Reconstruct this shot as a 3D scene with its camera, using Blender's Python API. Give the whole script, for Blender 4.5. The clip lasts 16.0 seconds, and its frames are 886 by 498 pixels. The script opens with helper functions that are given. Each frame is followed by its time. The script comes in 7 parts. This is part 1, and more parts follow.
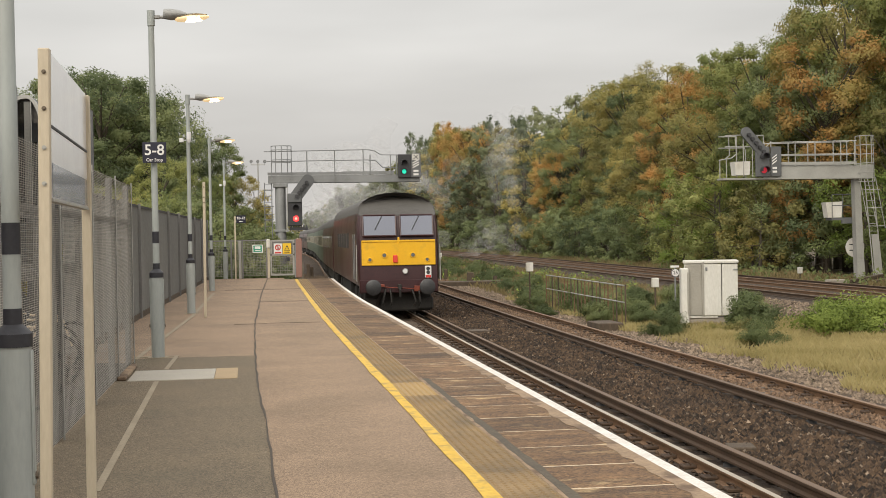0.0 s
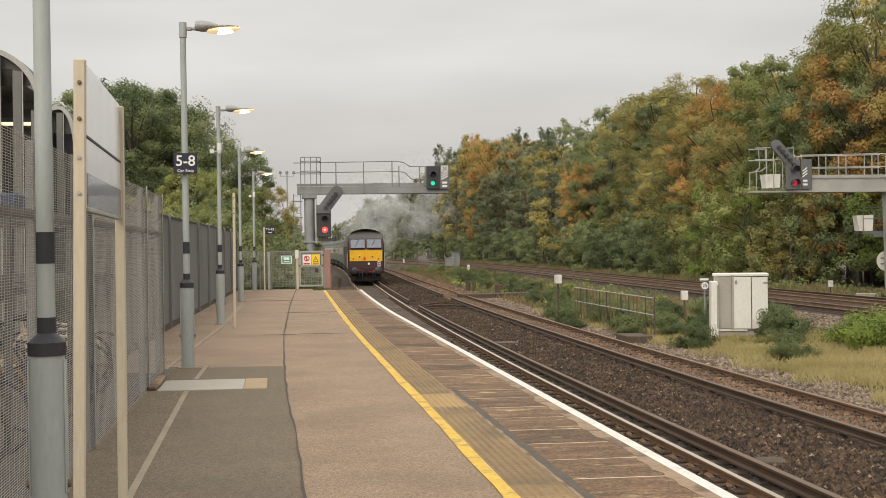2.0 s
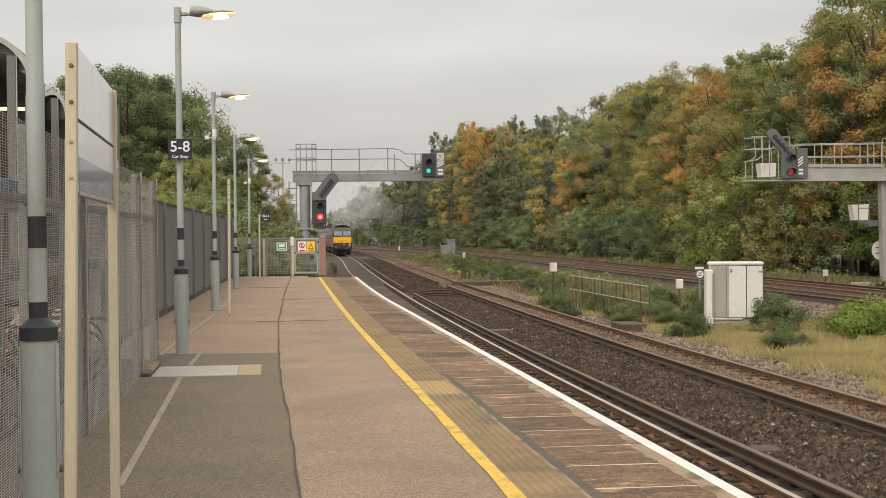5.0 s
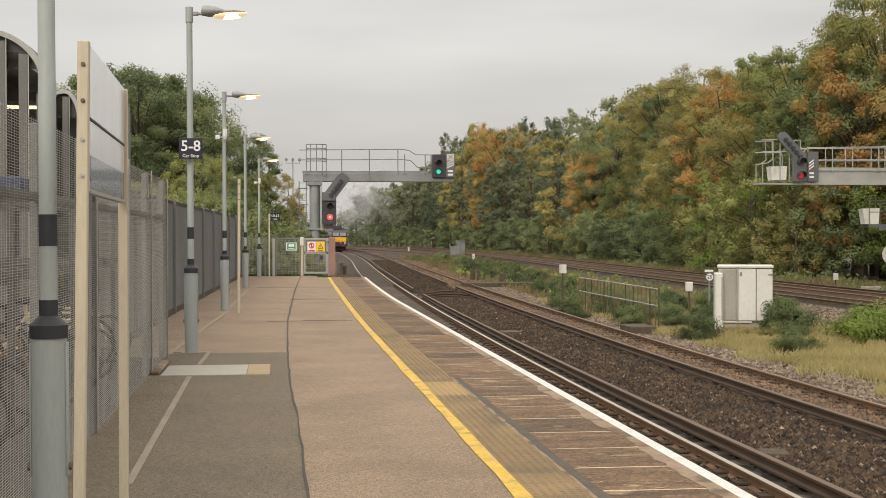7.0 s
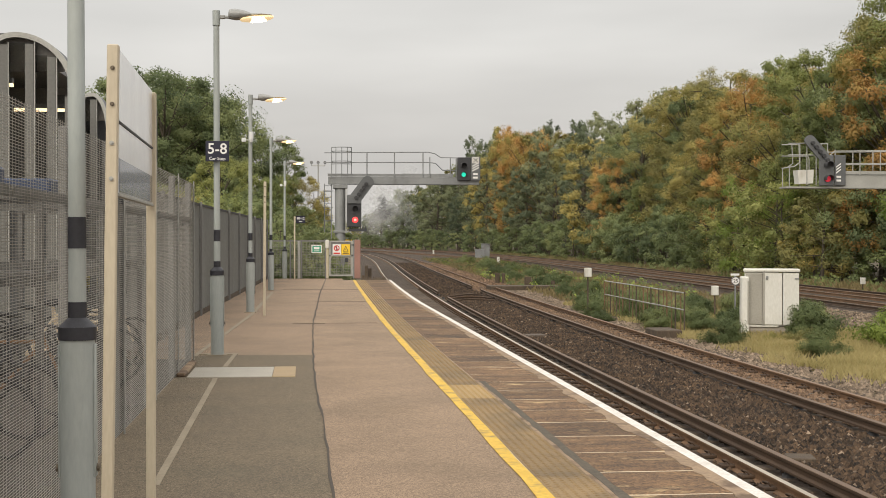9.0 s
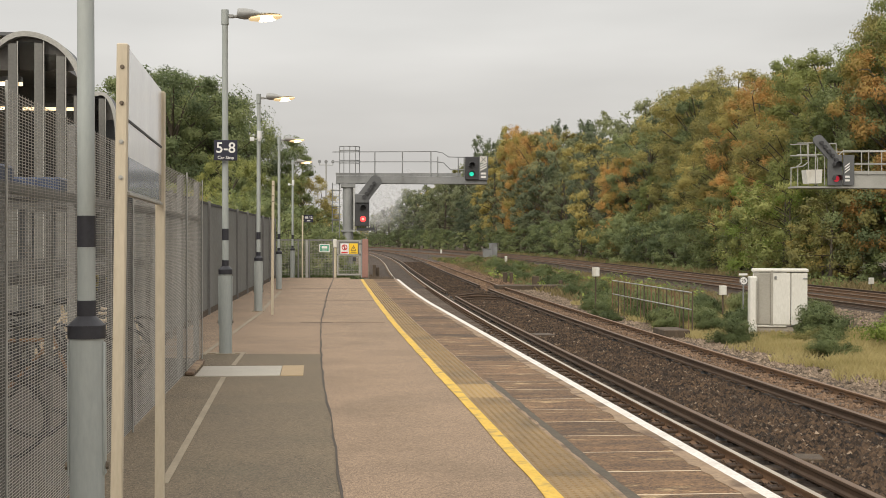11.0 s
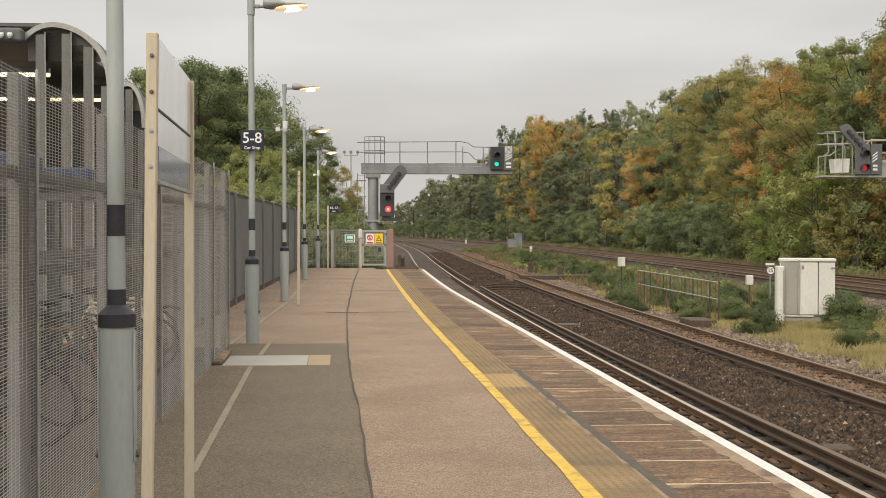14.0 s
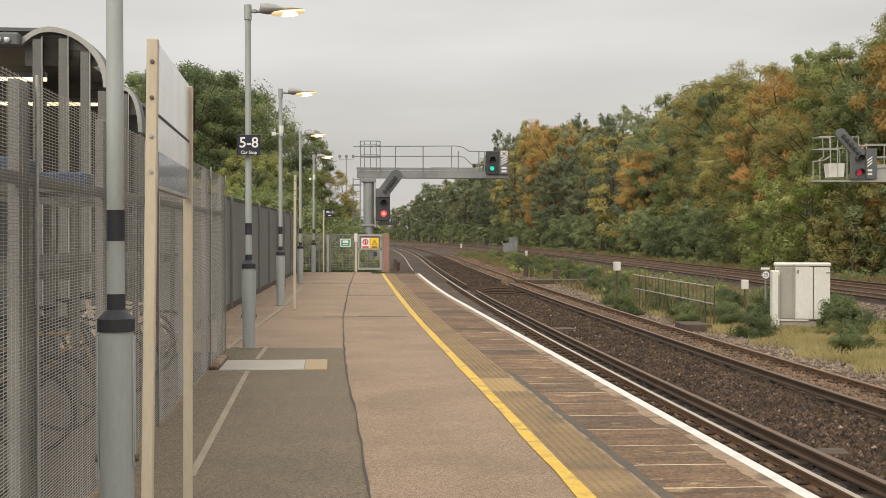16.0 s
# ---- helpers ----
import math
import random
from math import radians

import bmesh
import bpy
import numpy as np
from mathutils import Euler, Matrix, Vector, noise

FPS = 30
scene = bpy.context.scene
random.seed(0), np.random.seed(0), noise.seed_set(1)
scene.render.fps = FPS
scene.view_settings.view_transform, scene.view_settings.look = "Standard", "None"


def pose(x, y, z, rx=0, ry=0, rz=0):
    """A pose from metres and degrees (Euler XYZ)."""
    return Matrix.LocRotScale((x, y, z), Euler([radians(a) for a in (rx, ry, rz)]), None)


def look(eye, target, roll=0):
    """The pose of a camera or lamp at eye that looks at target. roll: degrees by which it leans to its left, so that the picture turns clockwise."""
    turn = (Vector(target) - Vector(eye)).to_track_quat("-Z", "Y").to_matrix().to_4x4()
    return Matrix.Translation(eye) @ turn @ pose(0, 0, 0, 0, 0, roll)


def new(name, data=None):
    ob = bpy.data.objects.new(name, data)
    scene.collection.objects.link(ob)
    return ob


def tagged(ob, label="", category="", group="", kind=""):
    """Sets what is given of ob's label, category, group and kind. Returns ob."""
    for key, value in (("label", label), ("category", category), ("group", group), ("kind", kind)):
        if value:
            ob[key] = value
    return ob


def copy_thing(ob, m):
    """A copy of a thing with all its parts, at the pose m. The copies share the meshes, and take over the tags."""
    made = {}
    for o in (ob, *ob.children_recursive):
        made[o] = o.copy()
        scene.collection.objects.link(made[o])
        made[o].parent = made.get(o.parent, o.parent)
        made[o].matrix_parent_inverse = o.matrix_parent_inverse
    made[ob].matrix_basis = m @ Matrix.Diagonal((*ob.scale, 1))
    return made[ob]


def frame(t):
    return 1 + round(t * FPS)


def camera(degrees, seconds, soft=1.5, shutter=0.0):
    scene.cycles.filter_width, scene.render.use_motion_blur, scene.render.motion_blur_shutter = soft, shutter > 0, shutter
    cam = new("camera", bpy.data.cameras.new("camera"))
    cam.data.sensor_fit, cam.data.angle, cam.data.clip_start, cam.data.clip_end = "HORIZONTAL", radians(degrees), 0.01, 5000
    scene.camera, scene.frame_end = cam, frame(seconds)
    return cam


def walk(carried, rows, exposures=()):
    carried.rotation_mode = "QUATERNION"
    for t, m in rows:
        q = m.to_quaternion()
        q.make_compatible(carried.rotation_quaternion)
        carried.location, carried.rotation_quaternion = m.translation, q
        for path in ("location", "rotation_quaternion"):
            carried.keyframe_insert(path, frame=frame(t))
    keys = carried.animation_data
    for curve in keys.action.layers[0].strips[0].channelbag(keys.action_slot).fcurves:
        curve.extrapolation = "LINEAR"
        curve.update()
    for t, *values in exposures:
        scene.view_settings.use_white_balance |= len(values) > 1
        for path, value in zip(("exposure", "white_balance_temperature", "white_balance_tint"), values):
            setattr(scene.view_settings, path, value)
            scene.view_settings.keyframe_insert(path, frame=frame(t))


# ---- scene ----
cam = camera(37.27, 16.0, soft=0.8)
PATH = [
    (0, (0.008, -0.012, 1.709), (1.472, 9.880, 1.603), -0.96),
    (0.5, (-0.001, -0.006, 1.707), (1.377, 9.898, 1.636), -1.00),
    (1, (-0.003, -0.006, 1.707), (1.318, 9.906, 1.664), -0.95),
    (1.5, (-0.003, -0.013, 1.707), (1.278, 9.905, 1.685), -0.85),
    (2, (-0.010, -0.015, 1.705), (1.244, 9.906, 1.692), -0.72),
    (2.5, (-0.003, -0.017, 1.704), (1.238, 9.905, 1.701), -0.64),
    (3, (-0.002, -0.002, 1.700), (1.235, 9.922, 1.678), -0.62),
    (3.5, (0.000, 0.000, 1.700), (1.249, 9.922, 1.652), -0.63),
    (4, (0.004, 0.011, 1.699), (1.272, 9.930, 1.624), -0.63),
    (6.5, (0.001, 0.008, 1.692), (1.271, 9.927, 1.579), -0.18),
    (7, (0.001, 0.009, 1.694), (1.216, 9.935, 1.596), -0.09),
    (7.5, (-0.002, 0.001, 1.696), (1.154, 9.933, 1.612), -0.05),
    (8, (-0.006, 0.005, 1.698), (1.100, 9.944, 1.622), -0.00),
    (8.5, (-0.010, -0.000, 1.696), (1.055, 9.943, 1.627), 0.02),
    (9, (-0.009, 0.003, 1.697), (1.019, 9.950, 1.621), 0.06),
    (11.5, (-0.016, -0.001, 1.696), (0.953, 9.952, 1.615), 0.15),
    (12, (-0.018, 0.004, 1.696), (0.956, 9.956, 1.616), 0.17),
    (12.5, (-0.022, 0.005, 1.696), (0.952, 9.957, 1.604), 0.20),
    (13, (-0.025, 0.008, 1.693), (0.920, 9.963, 1.581), 0.20),
    (13.5, (-0.027, 0.015, 1.692), (0.857, 9.975, 1.554), 0.18),
    (14, (-0.036, 0.015, 1.686), (0.747, 9.984, 1.531), 0.06),
    (14.5, (-0.042, 0.010, 1.688), (0.668, 9.984, 1.530), 0.02),
    (15, (-0.045, -0.001, 1.688), (0.637, 9.975, 1.541), 0.01),
    (15.5, (-0.049, -0.005, 1.690), (0.670, 9.968, 1.558), 0.04),
    (16, (-0.055, -0.017, 1.691), (0.764, 9.949, 1.568), 0.08),
]
walk(cam, [(t, look(eye, target, roll)) for t, eye, target, roll in PATH])

# ---- light ----
world = bpy.data.worlds.new("overcast_sky")
scene.world = world
world.use_nodes = True
wn, wl = world.node_tree.nodes, world.node_tree.links
wn.clear()
w_out = wn.new("ShaderNodeOutputWorld")
w_bg = wn.new("ShaderNodeBackground")
w_sky = wn.new("ShaderNodeTexSky")
w_sky.sky_type, w_sky.sun_disc = "NISHITA", False
w_sky.sun_elevation, w_sky.sun_rotation = radians(38), radians(150)
w_sky.dust_density, w_sky.air_density = 6.0, 1.5
w_tc = wn.new("ShaderNodeTexCoord")
w_sep = wn.new("ShaderNodeSeparateXYZ")
wl.new(w_tc.outputs["Generated"], w_sep.inputs[0])
# cloud deck: brighter overhead, grey towards the horizon, with soft streaks
w_ramp = wn.new("ShaderNodeValToRGB")
w_ramp.color_ramp.elements[0].position, w_ramp.color_ramp.elements[0].color = 0.0, (6.8, 6.5, 6.15, 1)
w_ramp.color_ramp.elements[1].position, w_ramp.color_ramp.elements[1].color = 0.75, (14.5, 14.25, 13.7, 1)
e = w_ramp.color_ramp.elements.new(0.16)
e.color = (7.35, 7.2, 6.92, 1)
wl.new(w_sep.outputs["Z"], w_ramp.inputs[0])
w_map = wn.new("ShaderNodeMapping")
w_map.inputs["Scale"].default_value = (2.2, 2.2, 11)
wl.new(w_tc.outputs["Generated"], w_map.inputs[0])
w_noise = wn.new("ShaderNodeTexNoise")
w_noise.inputs["Scale"].default_value, w_noise.inputs["Detail"].default_value = 1.1, 4
w_noise.inputs["Roughness"].default_value = 0.45
wl.new(w_map.outputs[0], w_noise.inputs[0])
w_cr = wn.new("ShaderNodeMapRange")
w_cr.inputs["From Min"].default_value, w_cr.inputs["From Max"].default_value = 0.3, 0.7
w_cr.inputs["To Min"].default_value, w_cr.inputs["To Max"].default_value = 0.82, 1.16
wl.new(w_noise.outputs[0], w_cr.inputs[0])
w_mul = wn.new("ShaderNodeVectorMath")
w_mul.operation = "SCALE"
wl.new(w_ramp.outputs[0], w_mul.inputs[0])
wl.new(w_cr.outputs[0], w_mul.inputs["Scale"])
w_mix = wn.new("ShaderNodeMix")
w_mix.data_type = "RGBA"
w_mix.inputs["Factor"].default_value = 0.93
wl.new(w_sky.outputs[0], w_mix.inputs["A"])
wl.new(w_mul.outputs[0], w_mix.inputs["B"])
wl.new(w_mix.outputs["Result"], w_bg.inputs["Color"])
w_bg.inputs["Strength"].default_value = 0.085
wl.new(w_bg.outputs[0], w_out.inputs["Surface"])

sun = new("sun", bpy.data.lights.new("sun", "SUN"))
sun.data.energy, sun.data.angle, sun.data.color = 1.9, radians(45), (1.0, 0.91, 0.76)
sun.matrix_world = look((-20, -34, 31), (0, 0, 0))
scene.view_settings.exposure = 0.22
scene.cycles.transparent_max_bounces = 24


# ---- materials ----
def material(name):
    m = bpy.data.materials.new(name)
    m.use_nodes = True
    n, l = m.node_tree.nodes, m.node_tree.links
    return m, n, l, n["Principled BSDF"]


def noise_node(n, l, coord, scale, detail=4, rough=0.55, stretch=None):
    t = n.new("ShaderNodeTexNoise")
    t.inputs["Scale"].default_value, t.inputs["Detail"].default_value, t.inputs["Roughness"].default_value = scale, detail, rough
    if stretch:
        mp = n.new("ShaderNodeMapping")
        mp.inputs["Scale"].default_value = stretch
        l.new(coord, mp.inputs[0])
        coord = mp.outputs[0]
    l.new(coord, t.inputs["Vector"])
    return t.outputs[0]


def ramp_node(n, l, fac, stops):
    r = n.new("ShaderNodeValToRGB")
    els = r.color_ramp.elements
    while len(els) < len(stops):
        els.new(0.5)
    for el, (p, c) in zip(els, stops):
        el.position, el.color = p, (*c, 1)
    l.new(fac, r.inputs[0])
    return r.outputs[0]


def mix_node(n, l, fac, a, b, blend="MIX"):
    x = n.new("ShaderNodeMix")
    x.data_type, x.blend_type = "RGBA", blend
    for value, socket in ((fac, x.inputs["Factor"]), (a, x.inputs["A"]), (b, x.inputs["B"])):
        if isinstance(value, (int, float)):
            socket.default_value = value
        elif isinstance(value, tuple):
            socket.default_value = (*value, 1)
        else:
            l.new(value, socket)
    return x.outputs["Result"]


def surf(name, dark, light, scale=1.0, fine=40.0, rough=0.8, metal=0.0, bump=0.2, depth=0.01, stain=None, stain_scale=0.5,
         stain_cut=(0.55, 0.7), stretch=None, rnd=0.0, local=False, island=0.0, span=(0.36, 0.64), broad_share=0.5, speck=None):
    """A weathered surface: broad tone, fine grain, stains, relief; rnd varies it from object to object."""
    m, n, l, p = material(name)
    if local:
        coord = n.new("ShaderNodeTexCoord").outputs["Object"]
    else:
        coord = n.new("ShaderNodeNewGeometry").outputs["Position"]
    broad = noise_node(n, l, coord, scale, 5, 0.6, stretch)
    grain = noise_node(n, l, coord, fine, 4, 0.65, stretch)
    fac = n.new("ShaderNodeMath")
    fac.operation = "MULTIPLY_ADD"
    l.new(grain, fac.inputs[0])
    fac.inputs[1].default_value = 1 - broad_share
    half = n.new("ShaderNodeMath")
    half.operation = "MULTIPLY"
    l.new(broad, half.inputs[0])
    half.inputs[1].default_value = broad_share
    l.new(half.outputs[0], fac.inputs[2])
    col = ramp_node(n, l, fac.outputs[0], [(span[0], dark), (span[1], light)])
    if stain:
        s = noise_node(n, l, coord, stain_scale, 6, 0.6, stretch)
        cut = n.new("ShaderNodeMapRange")
        cut.inputs["From Min"].default_value, cut.inputs["From Max"].default_value = stain_cut
        l.new(s, cut.inputs[0])
        col = mix_node(n, l, cut.outputs[0], col, stain)
    if speck:
        # single grains of aggregate, lighter and darker
        grains = n.new("ShaderNodeTexVoronoi")
        grains.inputs["Scale"].default_value = speck[0]
        l.new(coord, grains.inputs["Vector"])
        tone = n.new("ShaderNodeSeparateColor")
        l.new(grains.outputs["Color"], tone.inputs[0])
        mr = n.new("ShaderNodeMapRange")
        mr.inputs["To Min"].default_value, mr.inputs["To Max"].default_value = 1 - speck[1], 1 + speck[1]
        l.new(tone.outputs[0], mr.inputs[0])
        v = n.new("ShaderNodeVectorMath")
        v.operation = "SCALE"
        l.new(col, v.inputs[0])
        l.new(mr.outputs[0], v.inputs["Scale"])
        col = v.outputs[0]
    for amount, node, key in ((rnd, "ShaderNodeObjectInfo", "Random"), (island, "ShaderNodeNewGeometry", "Random Per Island")):
        if amount:
            o = n.new(node)
            mr = n.new("ShaderNodeMapRange")
            mr.inputs["To Min"].default_value, mr.inputs["To Max"].default_value = 1 - amount, 1 + amount
            l.new(o.outputs[key], mr.inputs[0])
            v = n.new("ShaderNodeVectorMath")
            v.operation = "SCALE"
            l.new(col, v.inputs[0])
            l.new(mr.outputs[0], v.inputs["Scale"])
            col = v.outputs[0]
    l.new(col, p.inputs["Base Color"])
    rr = n.new("ShaderNodeMapRange")
    rr.inputs["To Min"].default_value, rr.inputs["To Max"].default_value = max(rough - 0.12, 0.02), min(rough + 0.12, 1)
    l.new(broad, rr.inputs[0])
    l.new(rr.outputs[0], p.inputs["Roughness"])
    p.inputs["Metallic"].default_value = metal
    if bump:
        b = n.new("ShaderNodeBump")
        b.inputs["Strength"].default_value, b.inputs["Distance"].default_value = bump, depth
        l.new(grain, b.inputs["Height"])
        l.new(b.outputs[0], p.inputs["Normal"])
    return m


def glow(name, colour, strength):
    m, n, l, p = material(name)
    p.inputs["Base Color"].default_value = (*colour, 1)
    p.inputs["Emission Color"].default_value = (*colour, 1)
    p.inputs["Emission Strength"].default_value = strength
    return m


def leaf_material(name, stops, warm=None, warm_cut=(0.5, 0.62)):
    """Leaves: colour by clump and by leaf, some light through the blade."""
    m, n, l, p = material(name)
    geo = n.new("ShaderNodeNewGeometry")
    info = n.new("ShaderNodeObjectInfo")
    coord = n.new("ShaderNodeTexCoord").outputs["Object"]
    clump = noise_node(n, l, coord, 0.42, 3)
    a = n.new("ShaderNodeMath")
    a.operation = "MULTIPLY_ADD"
    l.new(geo.outputs["Random Per Island"], a.inputs[0])
    a.inputs[1].default_value = 0.25
    l.new(clump, a.inputs[2])
    b = n.new("ShaderNodeMath")
    b.operation = "MULTIPLY_ADD"
    l.new(info.outputs["Random"], b.inputs[0])
    b.inputs[1].default_value = 0.62
    l.new(a.outputs[0], b.inputs[2])
    c = n.new("ShaderNodeMath")
    c.operation = "SUBTRACT"
    l.new(b.outputs[0], c.inputs[0])
    c.inputs[1].default_value = 0.415
    col = ramp_node(n, l, c.outputs[0], stops)
    if warm:
        w = noise_node(n, l, coord, 0.28, 4)
        cut = n.new("ShaderNodeMapRange")
        cut.inputs["From Min"].default_value, cut.inputs["From Max"].default_value = warm_cut
        l.new(w, cut.inputs[0])
        col = mix_node(n, l, cut.outputs[0], col, warm)
    l.new(col, p.inputs["Base Color"])
    p.inputs["Roughness"].default_value = 0.6
    p.inputs["Specular IOR Level"].default_value = 0.25
    tr = n.new("ShaderNodeBsdfTranslucent")
    l.new(col, tr.inputs["Color"])
    mx = n.new("ShaderNodeMixShader")
    mx.inputs[0].default_value = 0.42
    l.new(p.outputs[0], mx.inputs[1])
    l.new(tr.outputs[0], mx.inputs[2])
    l.new(mx.outputs[0], n["Material Output"].inputs["Surface"])
    return m


def glass(name, colour, rough=0.05):
    m, n, l, p = material(name)
    p.inputs["Base Color"].default_value = (*colour, 1)
    p.inputs["Roughness"].default_value = rough
    p.inputs["Transmission Weight"].default_value = 1.0
    p.inputs["IOR"].default_value = 1.45
    return m


ASPHALT_TAN = surf("worn_tan_asphalt", (0.162, 0.113, 0.073), (0.378, 0.266, 0.180), 0.9, 150, 0.85, bump=0.7, depth=0.004, span=(0.41, 0.59), broad_share=0.16,
                   stain=(0.185, 0.132, 0.086), stain_scale=0.6, stain_cut=(0.48, 0.80), speck=(85, 0.34))
ASPHALT_GREY = surf("dark_resurfaced_asphalt", (0.085, 0.066, 0.043), (0.222, 0.172, 0.114), 0.9, 150, 0.88, bump=0.7, depth=0.004, span=(0.41, 0.59), broad_share=0.16,
                    stain=(0.125, 0.103, 0.068), stain_scale=0.7, stain_cut=(0.54, 0.80), speck=(85, 0.36))
SEAM = surf("black_joint_sealant", (0.050, 0.038, 0.029), (0.085, 0.066, 0.050), 3, 30, 0.8)
YELLOW = surf("worn_yellow_paint", (0.55, 0.335, 0.035), (0.74, 0.49, 0.075), 4, 30, 0.7, bump=0.4, depth=0.004, stain=(0.30, 0.205, 0.075),
              stain_scale=5, stain_cut=(0.49, 0.68))
WHITE = surf("worn_white_paint", (0.52, 0.48, 0.43), (0.78, 0.75, 0.71), 4, 30, 0.7, bump=0.3, depth=0.004, stain=(0.34, 0.29, 0.24),
             stain_scale=5, stain_cut=(0.60, 0.72))
SLAB = surf("stained_red_brown_slab", (0.050, 0.028, 0.015), (0.205, 0.119, 0.059), 2.2, 90, 0.8, bump=0.6, depth=0.004, span=(0.40, 0.60), broad_share=0.4,
            stain=(0.40, 0.285, 0.15), stain_scale=1.9, stain_cut=(0.585, 0.70), stretch=(0.8, 2.2, 1), rnd=0.35, speck=(45, 0.40))
MORTAR = surf("pale_mortar", (0.46, 0.37, 0.26), (0.64, 0.53, 0.40), 3, 40, 0.85)
TACTILE = surf("buff_tactile_paving", (0.175, 0.115, 0.055), (0.285, 0.195, 0.098), 1.0, 60, 0.8, bump=0.3, depth=0.004, rnd=0.09,
               stain=(0.12, 0.092, 0.06), stain_scale=1.2, stain_cut=(0.5, 0.75))
TACTILE_NEW = surf("clean_buff_tactile", (0.30, 0.20, 0.085), (0.42, 0.29, 0.135), 1.0, 40, 0.8, bump=0.3, depth=0.004)
PATCH = surf("grey_mortar_patch", (0.058, 0.048, 0.034), (0.125, 0.102, 0.074), 4, 40, 0.85, bump=0.4)
PALE_LINE = surf("pale_concrete_strip", (0.235, 0.193, 0.135), (0.345, 0.29, 0.21), 2, 40, 0.85, bump=0.3)
COVER_GREY = surf("galvanised_cover", (0.33, 0.30, 0.25), (0.44, 0.405, 0.345), 2, 60, 0.6, bump=0.3)
COVER_TAN = surf("tan_cover", (0.31, 0.225, 0.125), (0.41, 0.30, 0.175), 2, 60, 0.7, bump=0.3)
COVER_EDGE = surf("worn_tan_margin", (0.20, 0.135, 0.085), (0.36, 0.26, 0.17), 2.5, 25, 0.85, bump=0.4, stain=(0.13, 0.085, 0.055), stain_scale=3, stain_cut=(0.5, 0.62))
CONCRETE = surf("weathered_concrete", (0.24, 0.21, 0.175), (0.38, 0.34, 0.29), 0.8, 30, 0.85, bump=0.4, depth=0.01)
BALLAST = surf("brown_ballast_bed", (0.022, 0.014, 0.009), (0.078, 0.051, 0.033), 1.6, 22, 0.92, bump=1.0, depth=0.05,
               stain=(0.070, 0.048, 0.032), stain_scale=0.35, stain_cut=(0.45, 0.62))
STONE = surf("ballast_stone", (0.021, 0.0126, 0.0074), (0.086, 0.054, 0.032), 1.2, 25, 0.9, bump=0.4, depth=0.01, island=0.85)
STONE_TAN = surf("tan_brown_stone", (0.080, 0.049, 0.030), (0.225, 0.145, 0.092), 1.2, 25, 0.9, bump=0.4, depth=0.01, island=0.5)
STONE_PALE = surf("pale_ballast_stone", (0.10, 0.074, 0.052), (0.27, 0.205, 0.15), 1.2, 25, 0.9, bump=0.4, depth=0.01, island=0.5)
EARTH = surf("dry_earth_and_litter", (0.065, 0.051, 0.030), (0.165, 0.130, 0.074), 0.5, 9, 0.95, bump=0.8, depth=0.05,
             stain=(0.070, 0.057, 0.032), stain_scale=0.3, stain_cut=(0.48, 0.62))
RAIL_SIDE = surf("rusty_rail", (0.115, 0.066, 0.036), (0.235, 0.138, 0.078), 1.5, 30, 0.75, metal=0.2, bump=0.2, depth=0.004)
RAIL_TOP = surf("polished_rail_head", (0.42, 0.36, 0.28), (0.60, 0.53, 0.43), 3, 60, 0.38, metal=0.6, bump=0.05, stretch=(8, 0.2, 1))
RAIL_WORN = surf("dull_rail_head", (0.16, 0.100, 0.064), (0.27, 0.180, 0.122), 3, 60, 0.7, metal=0.1, bump=0.05, stretch=(8, 0.2, 1))
RAIL_DARK = surf("dark_conductor_rail", (0.038, 0.022, 0.0125), (0.084, 0.050, 0.029), 1.5, 30, 0.75, metal=0.05, bump=0.15, depth=0.004)
RAIL_DARK_TOP = surf("conductor_rail_top", (0.100, 0.064, 0.040), (0.175, 0.116, 0.076), 3, 60, 0.65, metal=0.1, bump=0.05, stretch=(8, 0.2, 1))
SLEEPER = surf("stained_sleeper", (0.060, 0.045, 0.034), (0.125, 0.095, 0.072), 2, 25, 0.9, bump=0.4, rnd=0.2)
# Yard asphalt; the shade behind the fence is put into its dark colour.
YARD = surf("dark_damp_asphalt", (0.030, 0.025, 0.020), (0.075, 0.063, 0.050), 0.7, 40, 0.85, bump=0.5, depth=0.006)
TIMBER = surf("weathered_timber", (0.045, 0.033, 0.023), (0.12, 0.088, 0.06), 2, 20, 0.9, bump=0.5, stretch=(3, 3, 0.5))
POLE = surf("pale_grey_green_paint", (0.30, 0.325, 0.315), (0.36, 0.385, 0.375), 1.2, 40, 0.5, bump=0.06, depth=0.002,
            stain=(0.26, 0.275, 0.26), stain_scale=2.5, stretch=(1, 1, 0.25))
BLACK_PAINT = surf("black_gloss_paint", (0.018, 0.018, 0.024), (0.030, 0.030, 0.038), 2, 40, 0.45, bump=0.05)
CREAM = surf("cream_painted_post", (0.46, 0.395, 0.295), (0.56, 0.49, 0.375), 1.5, 30, 0.55, bump=0.08, depth=0.003,
             stain=(0.36, 0.325, 0.19), stain_scale=1.6, stain_cut=(0.58, 0.75), stretch=(2, 2, 0.4))
BOLT = surf("dark_bolt", (0.10, 0.08, 0.06), (0.22, 0.18, 0.14), 8, 60, 0.5, metal=0.7)
PANEL_WHITE = surf("glossy_white_enamel", (0.66, 0.66, 0.66), (0.72, 0.72, 0.72), 1, 30, 0.16, bump=0.02)
# Navy tone painting the dark reflection low on the white nameboard.
PANEL_REFLECTION = surf("glossy_navy_enamel", (0.09, 0.105, 0.14), (0.14, 0.155, 0.19), 2, 8, 0.08, bump=0.0)
